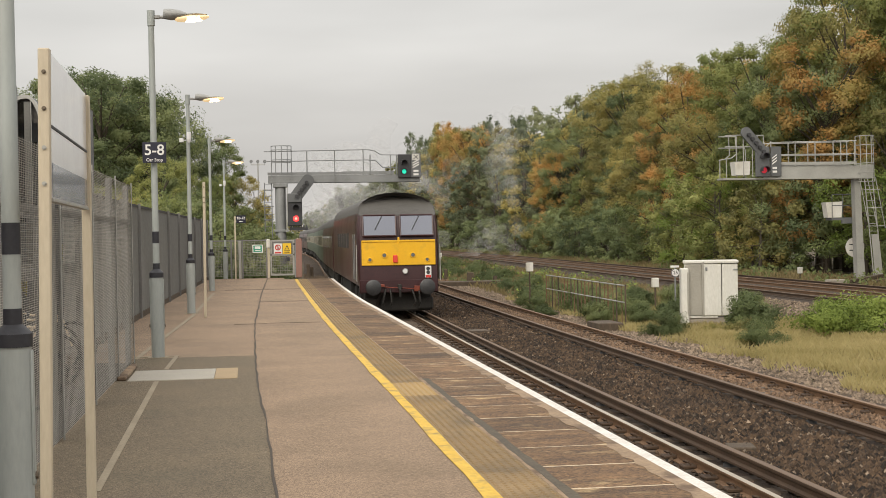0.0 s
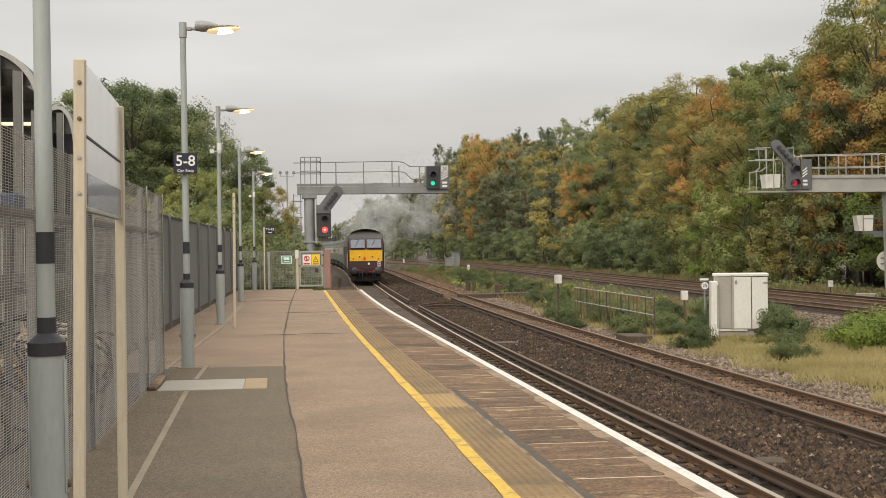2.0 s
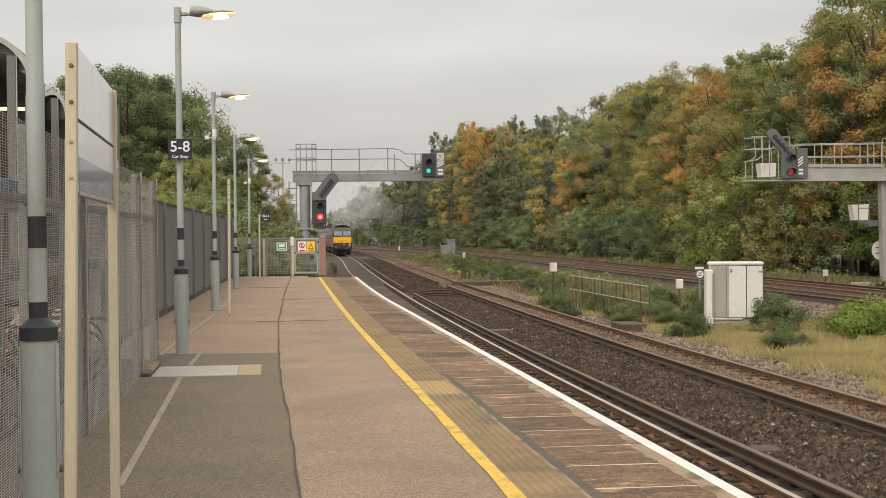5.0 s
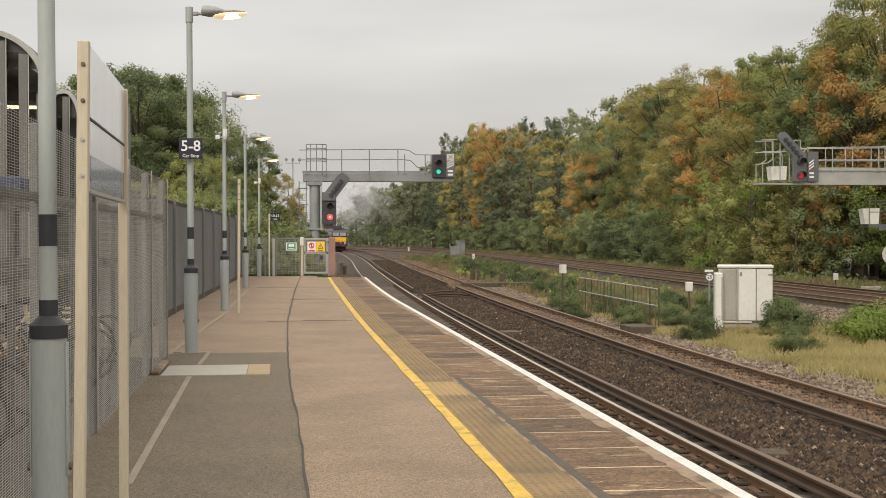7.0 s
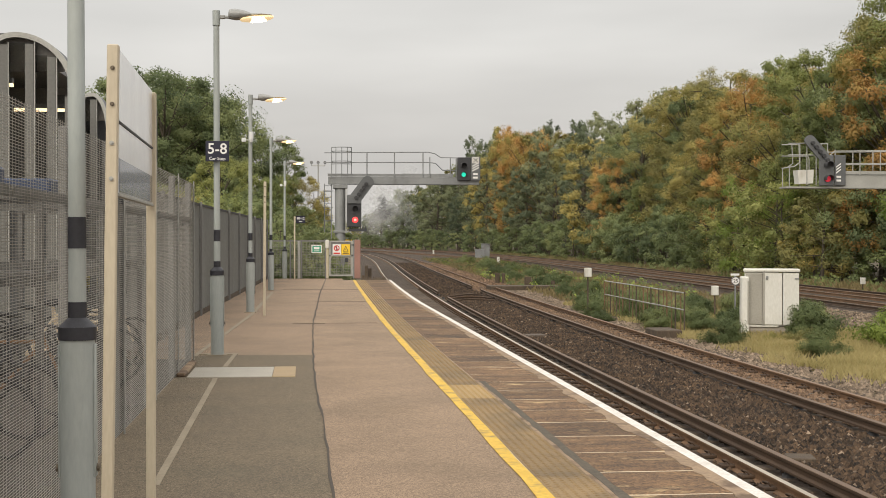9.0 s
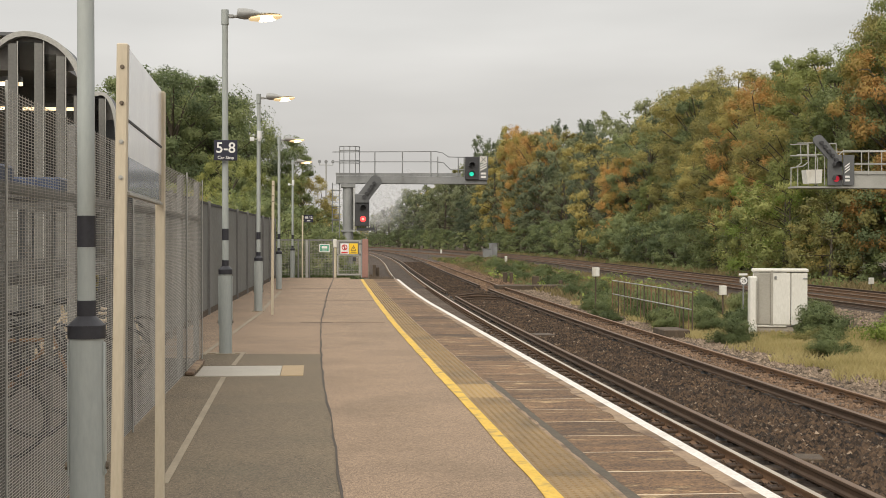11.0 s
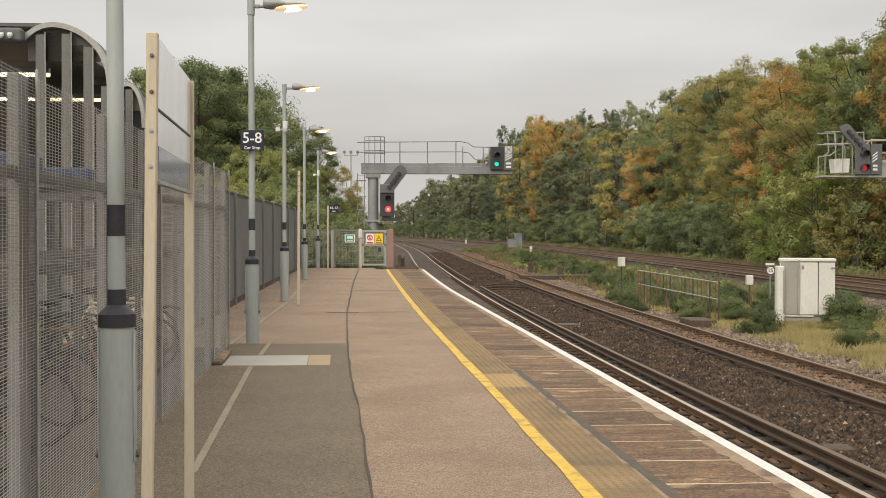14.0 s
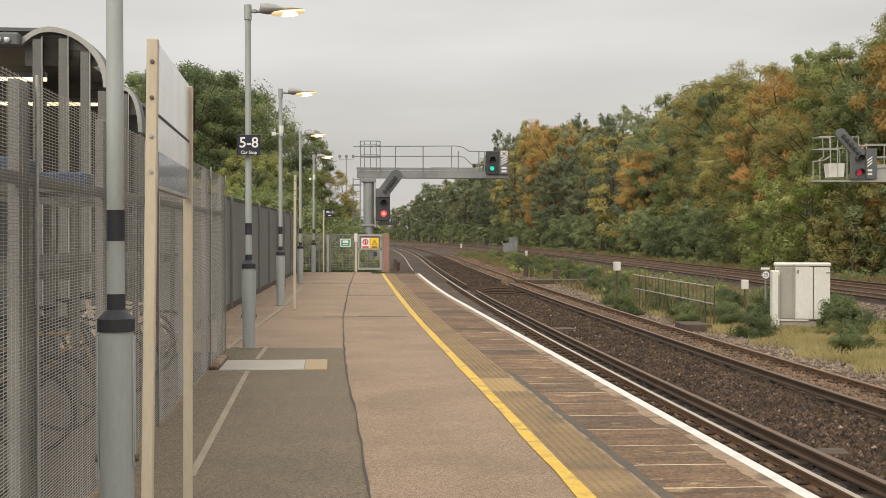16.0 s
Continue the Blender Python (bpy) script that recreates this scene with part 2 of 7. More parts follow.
FENCE = surf("grey_galvanised_mesh", (0.235, 0.222, 0.20), (0.375, 0.355, 0.325), 1, 40, 0.55, metal=0.1, bump=0.1)
FENCE_POST = surf("grey_painted_fence_post", (0.15, 0.148, 0.143), (0.215, 0.212, 0.205), 1, 30, 0.6, metal=0.15, bump=0.1)
STEEL = surf("galvanised_gantry_steel", (0.17, 0.175, 0.178), (0.29, 0.297, 0.30), 0.8, 25, 0.55, metal=0.25, bump=0.12, depth=0.004,
             stain=(0.125, 0.12, 0.115), stain_scale=0.7, stretch=(1, 1, 0.6))
STEEL_PALE = surf("pale_galvanised_steel", (0.30, 0.295, 0.275), (0.43, 0.425, 0.40), 0.8, 25, 0.55, metal=0.25, bump=0.12, depth=0.004)
RIBBED = surf("grey_green_ribbed_steel", (0.135, 0.137, 0.132), (0.21, 0.213, 0.205), 1, 30, 0.6, metal=0.1, bump=0.1, stretch=(1, 1, 0.3))
SIGNAL_BLACK = surf("matt_black_signal_housing", (0.032, 0.032, 0.035), (0.058, 0.058, 0.062), 1, 30, 0.75, bump=0.1)
SIGNAL_GREY = surf("dark_grey_housing", (0.085, 0.088, 0.092), (0.135, 0.138, 0.142), 1, 30, 0.6, bump=0.1)
CABINET = surf("white_painted_cabinet", (0.55, 0.535, 0.49), (0.68, 0.665, 0.62), 0.9, 25, 0.6, bump=0.06, depth=0.003,
               stain=(0.44, 0.415, 0.35), stain_scale=1.4, stretch=(1, 1, 0.35))
CABINET_GREY = surf("grey_cabinet_door", (0.25, 0.235, 0.20), (0.36, 0.34, 0.30), 0.9, 25, 0.6, bump=0.06, depth=0.003)
PINK = surf("faded_red_painted_pillar", (0.25, 0.135, 0.108), (0.335, 0.185, 0.152), 1.2, 25, 0.7, bump=0.1)
SIGN_WHITE = surf("white_sign_face", (0.68, 0.67, 0.65), (0.76, 0.75, 0.73), 2, 40, 0.45, bump=0.02)
SIGN_GREEN = surf("green_sign_face", (0.03, 0.27, 0.16), (0.045, 0.33, 0.20), 2, 40, 0.45, bump=0.02)
SIGN_YELLOW = surf("yellow_sign_face", (0.80, 0.50, 0.02), (0.86, 0.56, 0.04), 2, 40, 0.45, bump=0.02)
SIGN_RED = surf("red_sign_print", (0.52, 0.04, 0.035), (0.60, 0.06, 0.05), 2, 40, 0.45, bump=0.02)
SIGN_NAVY = surf("navy_sign_face", (0.012, 0.013, 0.028), (0.02, 0.021, 0.04), 2, 40, 0.4, bump=0.02)
LAMP_GREY = surf("grey_cast_lantern", (0.24, 0.24, 0.235), (0.34, 0.34, 0.33), 2, 30, 0.5, bump=0.05)
LAMP_LIT = glow("glaring_warm_burner", (1.0, 0.78, 0.46), 4.5)
LAMP_BOWL = glow("lit_warm_lantern_glass", (0.92, 0.68, 0.38), 0.55)
RED_LIT = glow("lit_red_signal_lens", (1.0, 0.03, 0.03), 2.4)
RED_CORE = glow("bright_red_lens_middle", (1.0, 0.16, 0.12), 3.0)
RED_DIM = glow("red_signal_lens_seen_aslant", (0.55, 0.03, 0.05), 0.5)
GREEN_LIT = glow("lit_green_signal_lens", (0.02, 0.62, 0.40), 0.9)
TUBE = glow("fluorescent_tube", (1.0, 0.74, 0.42), 3.2)
BARK = surf("grey_brown_bark", (0.045, 0.036, 0.026), (0.115, 0.094, 0.068), 1.5, 14, 0.9, bump=0.6, depth=0.03, stretch=(2, 2, 0.4))
LEAF_GREEN = leaf_material("green_leaves", [(0.1, (0.118, 0.144, 0.055)), (0.5, (0.232, 0.268, 0.095)), (0.9, (0.396, 0.399, 0.138))])
LEAF_OLIVE = leaf_material("olive_autumn_leaves", [(0.1, (0.158, 0.158, 0.059)), (0.5, (0.304, 0.279, 0.101)), (0.9, (0.487, 0.402, 0.137))],
                           (0.454, 0.284, 0.077), (0.60, 0.84))
LEAF_ORANGE = leaf_material("orange_autumn_leaves", [(0.1, (0.286, 0.175, 0.061)), (0.5, (0.551, 0.318, 0.105)), (0.9, (0.742, 0.466, 0.176))],
                            (0.338, 0.289, 0.091), (0.46, 0.60))
LEAF_BRIGHT = leaf_material("fresh_green_leaves", [(0.1, (0.105, 0.145, 0.034)), (0.5, (0.20, 0.26, 0.055)), (0.9, (0.32, 0.38, 0.09))])
# Far leaves: slight haze is put into the colour, lighter and greyer.
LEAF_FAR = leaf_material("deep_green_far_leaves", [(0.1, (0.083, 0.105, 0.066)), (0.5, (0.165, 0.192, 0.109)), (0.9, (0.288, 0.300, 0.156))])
LEAF_FRESH = leaf_material("fresh_tree_leaves", [(0.1, (0.155, 0.177, 0.056)), (0.5, (0.289, 0.307, 0.100)), (0.9, (0.444, 0.437, 0.148))])
LEAF_DARK = leaf_material("dark_green_leaves", [(0.1, (0.107, 0.139, 0.069)), (0.5, (0.204, 0.244, 0.109)), (0.9, (0.341, 0.365, 0.160))])
LEAF_BUSH = leaf_material("cool_green_bush_leaves", [(0.1, (0.075, 0.098, 0.042)), (0.5, (0.155, 0.190, 0.078)), (0.9, (0.275, 0.295, 0.122))])
GRASS = leaf_material("dry_yellow_grass", [(0.1, (0.20, 0.18, 0.070)), (0.5, (0.38, 0.32, 0.14)), (0.9, (0.54, 0.45, 0.23))])

GRASS_DULL = leaf_material("dull_brown_grass", [(0.1, (0.115, 0.090, 0.042)), (0.5, (0.225, 0.180, 0.088)), (0.9, (0.36, 0.285, 0.150))])


# ---- shapes ----
class Shape:
    """Collects plain pieces and becomes one mesh; slot picks a material of the mesh."""

    def __init__(self):
        self.v, self.f, self.m = [], [], []

    def add(self, verts, faces, slot=0):
        k = len(self.v)
        self.v.extend(tuple(p) for p in verts)
        self.f.extend(tuple(i + k for i in f) for f in faces)
        self.m.extend([slot] * len(faces))
        return self

    def box(self, x0, x1, y0, y1, z0, z1, slot=0, c=0.0):
        """A box, its edges cut by c."""
        if c <= 0:
            v = [(x, y, z) for x in (x0, x1) for y in (y0, y1) for z in (z0, z1)]
            return self.add(v, [(0, 1, 3, 2), (4, 6, 7, 5), (0, 4, 5, 1), (2, 3, 7, 6), (0, 2, 6, 4), (1, 5, 7, 3)], slot)
        bm = bmesh.new()
        for x, sx in ((x0, 1), (x1, -1)):
            for y, sy in ((y0, 1), (y1, -1)):
                for z, sz in ((z0, 1), (z1, -1)):
                    bm.verts.new((x, y + sy * c, z + sz * c))
                    bm.verts.new((x + sx * c, y, z + sz * c))
                    bm.verts.new((x + sx * c, y + sy * c, z))
        bmesh.ops.convex_hull(bm, input=bm.verts)
        bmesh.ops.dissolve_limit(bm, angle_limit=0.01, verts=bm.verts, edges=bm.edges)
        bm.verts.index_update()
        self.add([p.co for p in bm.verts], [[p.index for p in f.verts] for f in bm.faces], slot)
        bm.free()
        return self

    def rod(self, a, b, r0, r1=None, n=8, slot=0, caps=True):
        """A round bar from a to b."""
        a, b = Vector(a), Vector(b)
        r1 = r0 if r1 is None else r1
        d = (b - a).normalized()
        u = d.orthogonal().normalized()
        w = d.cross(u)
        ring = [(math.cos(2 * math.pi * k / n), math.sin(2 * math.pi * k / n)) for k in range(n)]
        v = [a + (u * c + w * s) * r0 for c, s in ring] + [b + (u * c + w * s) * r1 for c, s in ring]
        f = [(k, (k + 1) % n, n + (k + 1) % n, n + k) for k in range(n)]
        if caps:
            f += [tuple(reversed(range(n))), tuple(range(n, 2 * n))]
        return self.add(v, f, slot)

    def pipe(self, points, r, n=8, slot=0):
        for a, b in zip(points, points[1:]):
            self.rod(a, b, r, r, n, slot)
        return self

    def hoop(self, c, r, tube, n=20, k=5, slot=0):
        """A ring in the xz plane round c."""
        v = [(c[0] + (r + tube * math.cos(6.2832 * j / k)) * math.cos(6.2832 * i / n), c[1] + tube * math.sin(6.2832 * j / k),
              c[2] + (r + tube * math.cos(6.2832 * j / k)) * math.sin(6.2832 * i / n)) for i in range(n) for j in range(k)]
        f = [(i * k + j, i * k + (j + 1) % k, ((i + 1) % n) * k + (j + 1) % k, ((i + 1) % n) * k + j) for i in range(n) for j in range(k)]
        return self.add(v, f, slot)

    def prism(self, outline, axis, lo, hi, slot=0):
        """An outline pushed along an axis; the outline gives the other two coordinates."""
        def place(p, h):
            return {"x": (h, p[0], p[1]), "y": (p[0], h, p[1]), "z": (p[0], p[1], h)}[axis]
        k = len(outline)
        v = [place(p, lo) for p in outline] + [place(p, hi) for p in outline]
        f = [(i, (i + 1) % k, k + (i + 1) % k, k + i) for i in range(k)] + [tuple(reversed(range(k))), tuple(range(k, 2 * k))]
        return self.add(v, f, slot)

    def mesh(self, name, mats, smooth=False):
        me = bpy.data.meshes.new(name)
        me.from_pydata(self.v, [], self.f)
        for m in mats if isinstance(mats, (list, tuple)) else [mats]:
            me.materials.append(m)
        me.polygons.foreach_set("material_index", self.m)
        bm = bmesh.new()
        bm.from_mesh(me)
        bmesh.ops.recalc_face_normals(bm, faces=bm.faces)
        bm.to_mesh(me)
        bm.free()
        if smooth:
            me.polygons.foreach_set("use_smooth", [True] * len(me.polygons))
            me.set_sharp_from_angle(angle=radians(40))
        return me


def part(name, shape, mats, parent=None, label="", smooth=False, at=None):
    """One mesh object, under a thing where a parent is given."""
    ob = new(name, shape.mesh(name, mats, smooth) if isinstance(shape, Shape) else shape)
    if at is not None:
        ob.matrix_basis = at
    if parent is not None:
        ob.parent = parent
    if label:
        ob["label"] = label
    return ob


def thing(name, label, category, at=None, group="", kind=""):
    ob = new(name)
    ob.empty_display_size = 0.2
    if at is not None:
        ob.matrix_basis = at
    return tagged(ob, label, category, group, kind)


def structure(name, shape, mats, label, category, smooth=False):
    return tagged(part(name, shape, mats, None, "", smooth), label, category, "", "structure")


# ---- lines of the place ----
CENTRE_Y = np.array([-80, 0, 25, 42, 54, 67, 79, 91, 104, 116, 128, 140, 170, 202, 226, 251, 300, 360, 430, 520, 640, 800])
CENTRE_X = np.array([4.36, 4.36, 4.36, 4.62, 4.88, 5.25, 5.65, 6.1, 6.58, 7.1, 7.6, 8.1, 9.0, 9.55, 9.7, 9.4, 7.0, 1.0, -9, -26, -54, -98])
FINE_Y = np.arange(-80, 800, 1.0)
FINE_X = np.interp(FINE_Y, CENTRE_Y, CENTRE_X)
FINE_X = np.convolve(np.pad(FINE_X, 8, mode="edge"), np.ones(17) / 17, mode="valid")


def centre(y):
    """x of the middle of the track beside the platform."""
    return float(np.interp(y, FINE_Y, FINE_X))


def heading(y):
    """Degrees by which the track turns from +y towards +x there."""
    return math.degrees(math.atan2(centre(y + 4) - centre(y - 4), 8))


def edge(y):
    """x of the platform's edge."""
    return 3.05 + (0.40 * (max(y - 34, 0) / 20) ** 1.4)


RAIL_Z = -0.915
BED_Z = -1.075


def stations(y0, y1, near=1.5, far=6.0):
    ys, y = [], y0
    while y < y1:
        ys.append(y)
        y += near if y < 120 else far
    return ys + [y1]


def sweep(shape, ys, offset, profile, z, slots=None):
    """A profile (dx, dz) drawn along the tracks at that offset from the middle line."""
    k = len(profile)
    v, f, m = [], [], []
    for y in ys:
        x = centre(y) + (offset(y) if callable(offset) else offset)
        v += [(x + dx, y, z + dz) for dx, dz in profile]
    for i in range(len(ys) - 1):
        for j in range(k):
            f.append((i * k + j, i * k + (j + 1) % k, (i + 1) * k + (j + 1) % k, (i + 1) * k + j))
            m.append(slots[j] if slots else 0)
    f += [tuple(range(k)), tuple(range((len(ys) - 1) * k, len(ys) * k))]
    m += [0, 0]
    base = len(shape.v)
    shape.v.extend(v)
    shape.f.extend(tuple(i + base for i in q) for q in f)
    shape.m.extend(m)
    return shape


RAIL = [(-0.07, -0.158), (0.07, -0.158), (0.07, -0.147), (0.012, -0.125), (0.012, -0.045), (0.036, -0.033), (0.036, -0.006), (0.026, 0),
        (-0.026, 0), (-0.036, -0.006), (-0.036, -0.033), (-0.012, -0.045), (-0.012, -0.125), (-0.07, -0.147)]
RAIL_SLOTS = [0] * 6 + [1, 1, 1] + [0] * 5
CONDUCTOR = [(-0.075, -0.14), (0.075, -0.14), (0.075, -0.115), (0.024, -0.10), (0.024, -0.05), (0.045, -0.035), (0.045, -0.005), (0.037, 0),
             (-0.037, 0), (-0.045, -0.005), (-0.045, -0.035), (-0.024, -0.05), (-0.024, -0.10), (-0.075, -0.115)]

# ---- ground and tracks ----
g = Shape()
g.box(-2500, 2500, -600, 3500, -2.2, -1.16)
structure("ground", g, EARTH, "earthy trackside ground with dry litter and weeds", "ground")


def bed(name, lo, hi, y0, y1, top, mats, label, spread=0.35):
    s = Shape()
    sweep(s, stations(y0, y1, 3, 8), 0.0, [(lo - spread, -0.2), (hi + spread, -0.2), (hi, 0), (lo, 0)], top)
    return structure(name, s, mats, label, "ballast")


bed("ballast_bed", -2.2, 5.55, -40, 620, BED_Z, BALLAST, "dark brown ballast bed under the tracks beside the platform")
bed("ballast_bed", 15.6, 22.9, -40, 620, BED_Z + 0.03, BALLAST, "brown ballast bed under the far pair of tracks")

bed("ballast_bed", 6.0, 15.2, 125, 620, BED_Z - 0.02, BALLAST, "brown stony ground where the tracks converge")


def track(name, label, rails, y0, y1, top=RAIL_TOP):
    t = thing(name, label, "railway track", kind="structure")
    for off in rails:
        s = sweep(Shape(), stations(y0, y1), off, RAIL, RAIL_Z, RAIL_SLOTS)
        part("running_rail", s, [RAIL_SIDE, top], t, smooth=False)
    return t


def conductor(t, off, spans):
    for a, b in spans:
        s = sweep(Shape(), stations(a, b), off, CONDUCTOR, RAIL_Z + 0.076, RAIL_SLOTS)
        # ramped ends
        part("conductor_rail", s, [RAIL_DARK, RAIL_DARK_TOP], t, "dark conductor rail on insulators")


track_1 = track("track_1", "bright-worn running rails beside the platform edge", (-0.752, 0.752), -40, 640)
conductor(track_1, 1.17, ((-40, 57.5), (63.5, 420)))
track_2 = track("track_2", "rusty running rail of the second track", (4.80,), -40, 640, RAIL_WORN)
conductor(track_2, 3.52, ((-40, 66), (71, 420)))
track_3 = track("track_3", "dark rails of a far track before the trees", (17.0, 18.5), -40, 640, RAIL_WORN)
conductor(track_3, 16.55, ((-40, 300),))
track_4 = track("track_4", "dark rails of the farthest track below the trees", (20.4, 21.9), -40, 640, RAIL_WORN)
conductor(track_4, 22.35, ((-40, 300),))


def crossover(y):
    """Offset of the line that slants from the second track to the far pair."""
    return float(np.interp(y, [140, 300], [16.2, 5.2]))


track_5 = track("track_5", "rusty rails slanting across between the pairs of tracks", (crossover, lambda y: crossover(y) + 1.5), 150, 290, RAIL_WORN)

sl = Shape()
sl.box(-1.25, 1.25, -0.125, 0.125, -0.16, 0.02, c=0.02)
SLEEPER_MESH = sl.mesh("sleeper", SLEEPER)
sl2 = Shape()
sl2.box(-1.05, 1.15, -0.125, 0.125, -0.16, 0.02, c=0.02)
SLEEPER_MESH_2 = sl2.mesh("sleeper", SLEEPER)
chair = Shape()
chair.box(-0.17, 0.17, -0.09, 0.09, 0.0, 0.045, c=0.012)
for sx in (-1, 1):
    loop = [(sx * 0.075, -0.07, 0.05), (sx * 0.10, -0.06, 0.085), (sx * 0.135, -0.02, 0.095), (sx * 0.135, 0.03, 0.085), (sx * 0.09, 0.06, 0.06)]
    chair.pipe(loop, 0.013, 5)
CHAIR_MESH = chair.mesh("rail_chair", RAIL_DARK)
pot = Shape()
pot.rod((0, 0, 0), (0, 0, 0.07), 0.085, 0.075, 10).rod((0, 0, 0.07), (0, 0, 0.11), 0.055, 0.055, 10)
POT_MESH = pot.mesh("insulator", SIGNAL_BLACK)


def lay_sleepers(t, mesh, off, chairs, y0, y1, pots=None):
    y, k = y0, 0
    while y < y1:
        turn = -heading(y)
        part("sleeper", mesh, None, t, at=pose(centre(y) + off, y, BED_Z + 0.002, 0, 0, turn))
        for c in chairs:
            part("rail_chair", CHAIR_MESH, None, t, at=pose(centre(y) + c, y, BED_Z + 0.022, 0, 0, turn))
        if pots and k % 4 == 0:
            part("insulator", POT_MESH, None, t, at=pose(centre(y) + pots, y, BED_Z - 0.01, 0, 0, turn))
        y += 0.71
        k += 1


lay_sleepers(track_1, SLEEPER_MESH, 0, (0.752,), 9, 72, 1.17)
lay_sleepers(track_2, SLEEPER_MESH_2, 4.2, (4.80,), 12, 76, 3.52)


def stones(name, n, lo, hi, y0, y1, z, size, mats, label, seed):
    """Loose stones: four-sided lumps on the bed, closer together near the platform."""
    rng = np.random.default_rng(seed)
    y = y0 + (y1 - y0) * rng.random(n) ** 1.6
    x = np.interp(y, FINE_Y, FINE_X) + lo + (hi - lo) * rng.random(n)
    s = size * (0.55 + 0.9 * rng.random(n))
    base = np.array([(1, 0, 0), (-0.35, 0.85, 0), (-0.5, -0.8, 0), (0.25, 0.05, 0.75), (-0.2, -0.1, -0.5)])
    faces = np.array([(0, 1, 3), (1, 2, 3), (2, 0, 3), (0, 4, 1), (1, 4, 2), (2, 4, 0)])
    v = base[None] * (0.6 + 0.8 * rng.random((n, 5, 3)))
    a = rng.random(n) * 6.283
    ca, sa = np.cos(a)[:, None], np.sin(a)[:, None]
    v = np.stack([v[..., 0] * ca - v[..., 1] * sa, v[..., 0] * sa + v[..., 1] * ca, v[..., 2]], -1) * s[:, None, None]
    v += np.stack([x, y, z + 0.25 * s], -1)[:, None]
    f = (faces[None] + 5 * np.arange(n)[:, None, None]).reshape(-1, 3)
    me = bpy.data.meshes.new(name)
    me.from_pydata(v.reshape(-1, 3).tolist(), [], f.tolist())
    me.materials.append(mats)
    return tagged(new(name, me), label, "ballast stones", "", "stuff")


stones("ballast_stones", 44000, 1.25, 3.45, 9, 62, BED_Z, 0.047, STONE, "loose brown ballast stones between the tracks", 3)
stones("ballast_stones", 1500, 1.3, 3.4, 9, 60, BED_Z + 0.015, 0.034, STONE_PALE, "scattered paler stones in the ballast between the tracks", 8)
stones("ballast_stones", 15000, 3.62, 4.75, 12, 75, BED_Z + 0.01, 0.036, STONE_TAN, "small brown stones in the second track", 4)
stones("ballast_stones", 17000, 4.9, 6.7, 14, 75, BED_Z - 0.03, 0.048, STONE_PALE, "pale stones along the second track's shoulder", 5)
stones("ballast_stones", 3500, -0.6, 0.7, 9, 40, BED_Z, 0.036, STONE, "dark stones under the platform edge", 6)
stones("ballast_stones", 7000, 12.6, 15.8, 30, 62, BED_Z + 0.02, 0.05, STONE_PALE, "pale stones before the far tracks", 7)
stones("ballast_stones", 9000, 1.25, 3.45, 62, 150, BED_Z, 0.075, STONE, "dark ballast stones farther along between the tracks", 9)
stones("ballast_stones", 5000, 3.62, 6.4, 75, 150, BED_Z, 0.07, STONE_TAN, "brown ballast stones farther along the second track", 10)

# ---- platform ----
def yellow_x(y):
    """x of the yellow line's middle."""
    return 1.545 + (0.36 * (max(y - 24, 0) / 30) ** 1.3)


END_Y = 54.3
p = Shape()
ys = [-30, -10, 0, 8, 16, 24, 30, 34, 37, 40, 43, 46, 49, 52, END_Y]
for a, b in zip(ys, ys[1:]):
    p.add([(1.48, a, -1.2), (edge(a) - 0.12, a, -1.2), (edge(b) - 0.12, b, -1.2), (1.48, b, -1.2),
           (yellow_x(a) + 0.021, a, 0.001), (edge(a) - 0.12, a, 0.001), (edge(b) - 0.12, b, 0.001), (yellow_x(b) + 0.021, b, 0.001)],
          [(4, 5, 6, 7), (1, 2, 6, 5), (0, 3, 2, 1), (0, 1, 5, 4), (2, 3, 7, 6), (3, 0, 4, 7)])
structure("platform_wall", p, MORTAR, "mortar bed and wall under the platform's edge", "platform")
p = Shape()
p.box(-60, 1.46, -30, END_Y + 2.2, -1.2, 0.0)
structure("platform", p, ASPHALT_TAN, "long platform surfaced in worn tan asphalt", "platform")
p = Shape()
line = [(yellow_x(v) + 0.02, v) for v in list(np.arange(-30, END_Y, 2.0)) + [END_Y]]
p.prism([(1.46, -30.0)] + line + [(1.46, END_Y)], "z", -0.03, 0.0)
structure("pavement", p, ASPHALT_TAN, "tan asphalt reaching to the yellow line", "pavement")
p = Shape()
p.prism([(-1.62, -30.0), (0.175, -30.0), (0.175, 8.2), (0.13, 12.6), (0.075, 17.0), (0.08, 19.3), (-1.62, 19.3)], "z", -0.01, 0.004)
structure("pavement", p, ASPHALT_GREY, "darker resurfaced strip of the platform beside the fence", "pavement")
p = Shape()
p.prism([(-14, 1), (-1.63, 1), (-1.63, 18.64), (-2.58, 18.92), (-2.58, 32), (-14, 32)], "z", -0.01, 0.005)
structure("pavement", p, YARD, "asphalt yard behind the mesh fence, coloured dark for its shade", "pavement")


def ribbon(shape, pts, half, z, thick=0.004):
    """A strip along (x, y) points."""
    for (xa, ya, ha), (xb, yb, hb) in zip(pts, pts[1:]):
        shape.add([(xa - ha, ya, z - thick), (xa + ha, ya, z - thick), (xb + hb, yb, z - thick), (xb - hb, yb, z - thick),
                   (xa - ha, ya, z), (xa + ha, ya, z), (xb + hb, yb, z), (xb - hb, yb, z)],
                  [(4, 5, 6, 7), (0, 1, 5, 4), (1, 2, 6, 5), (2, 3, 7, 6), (3, 0, 4, 7)])
    return shape


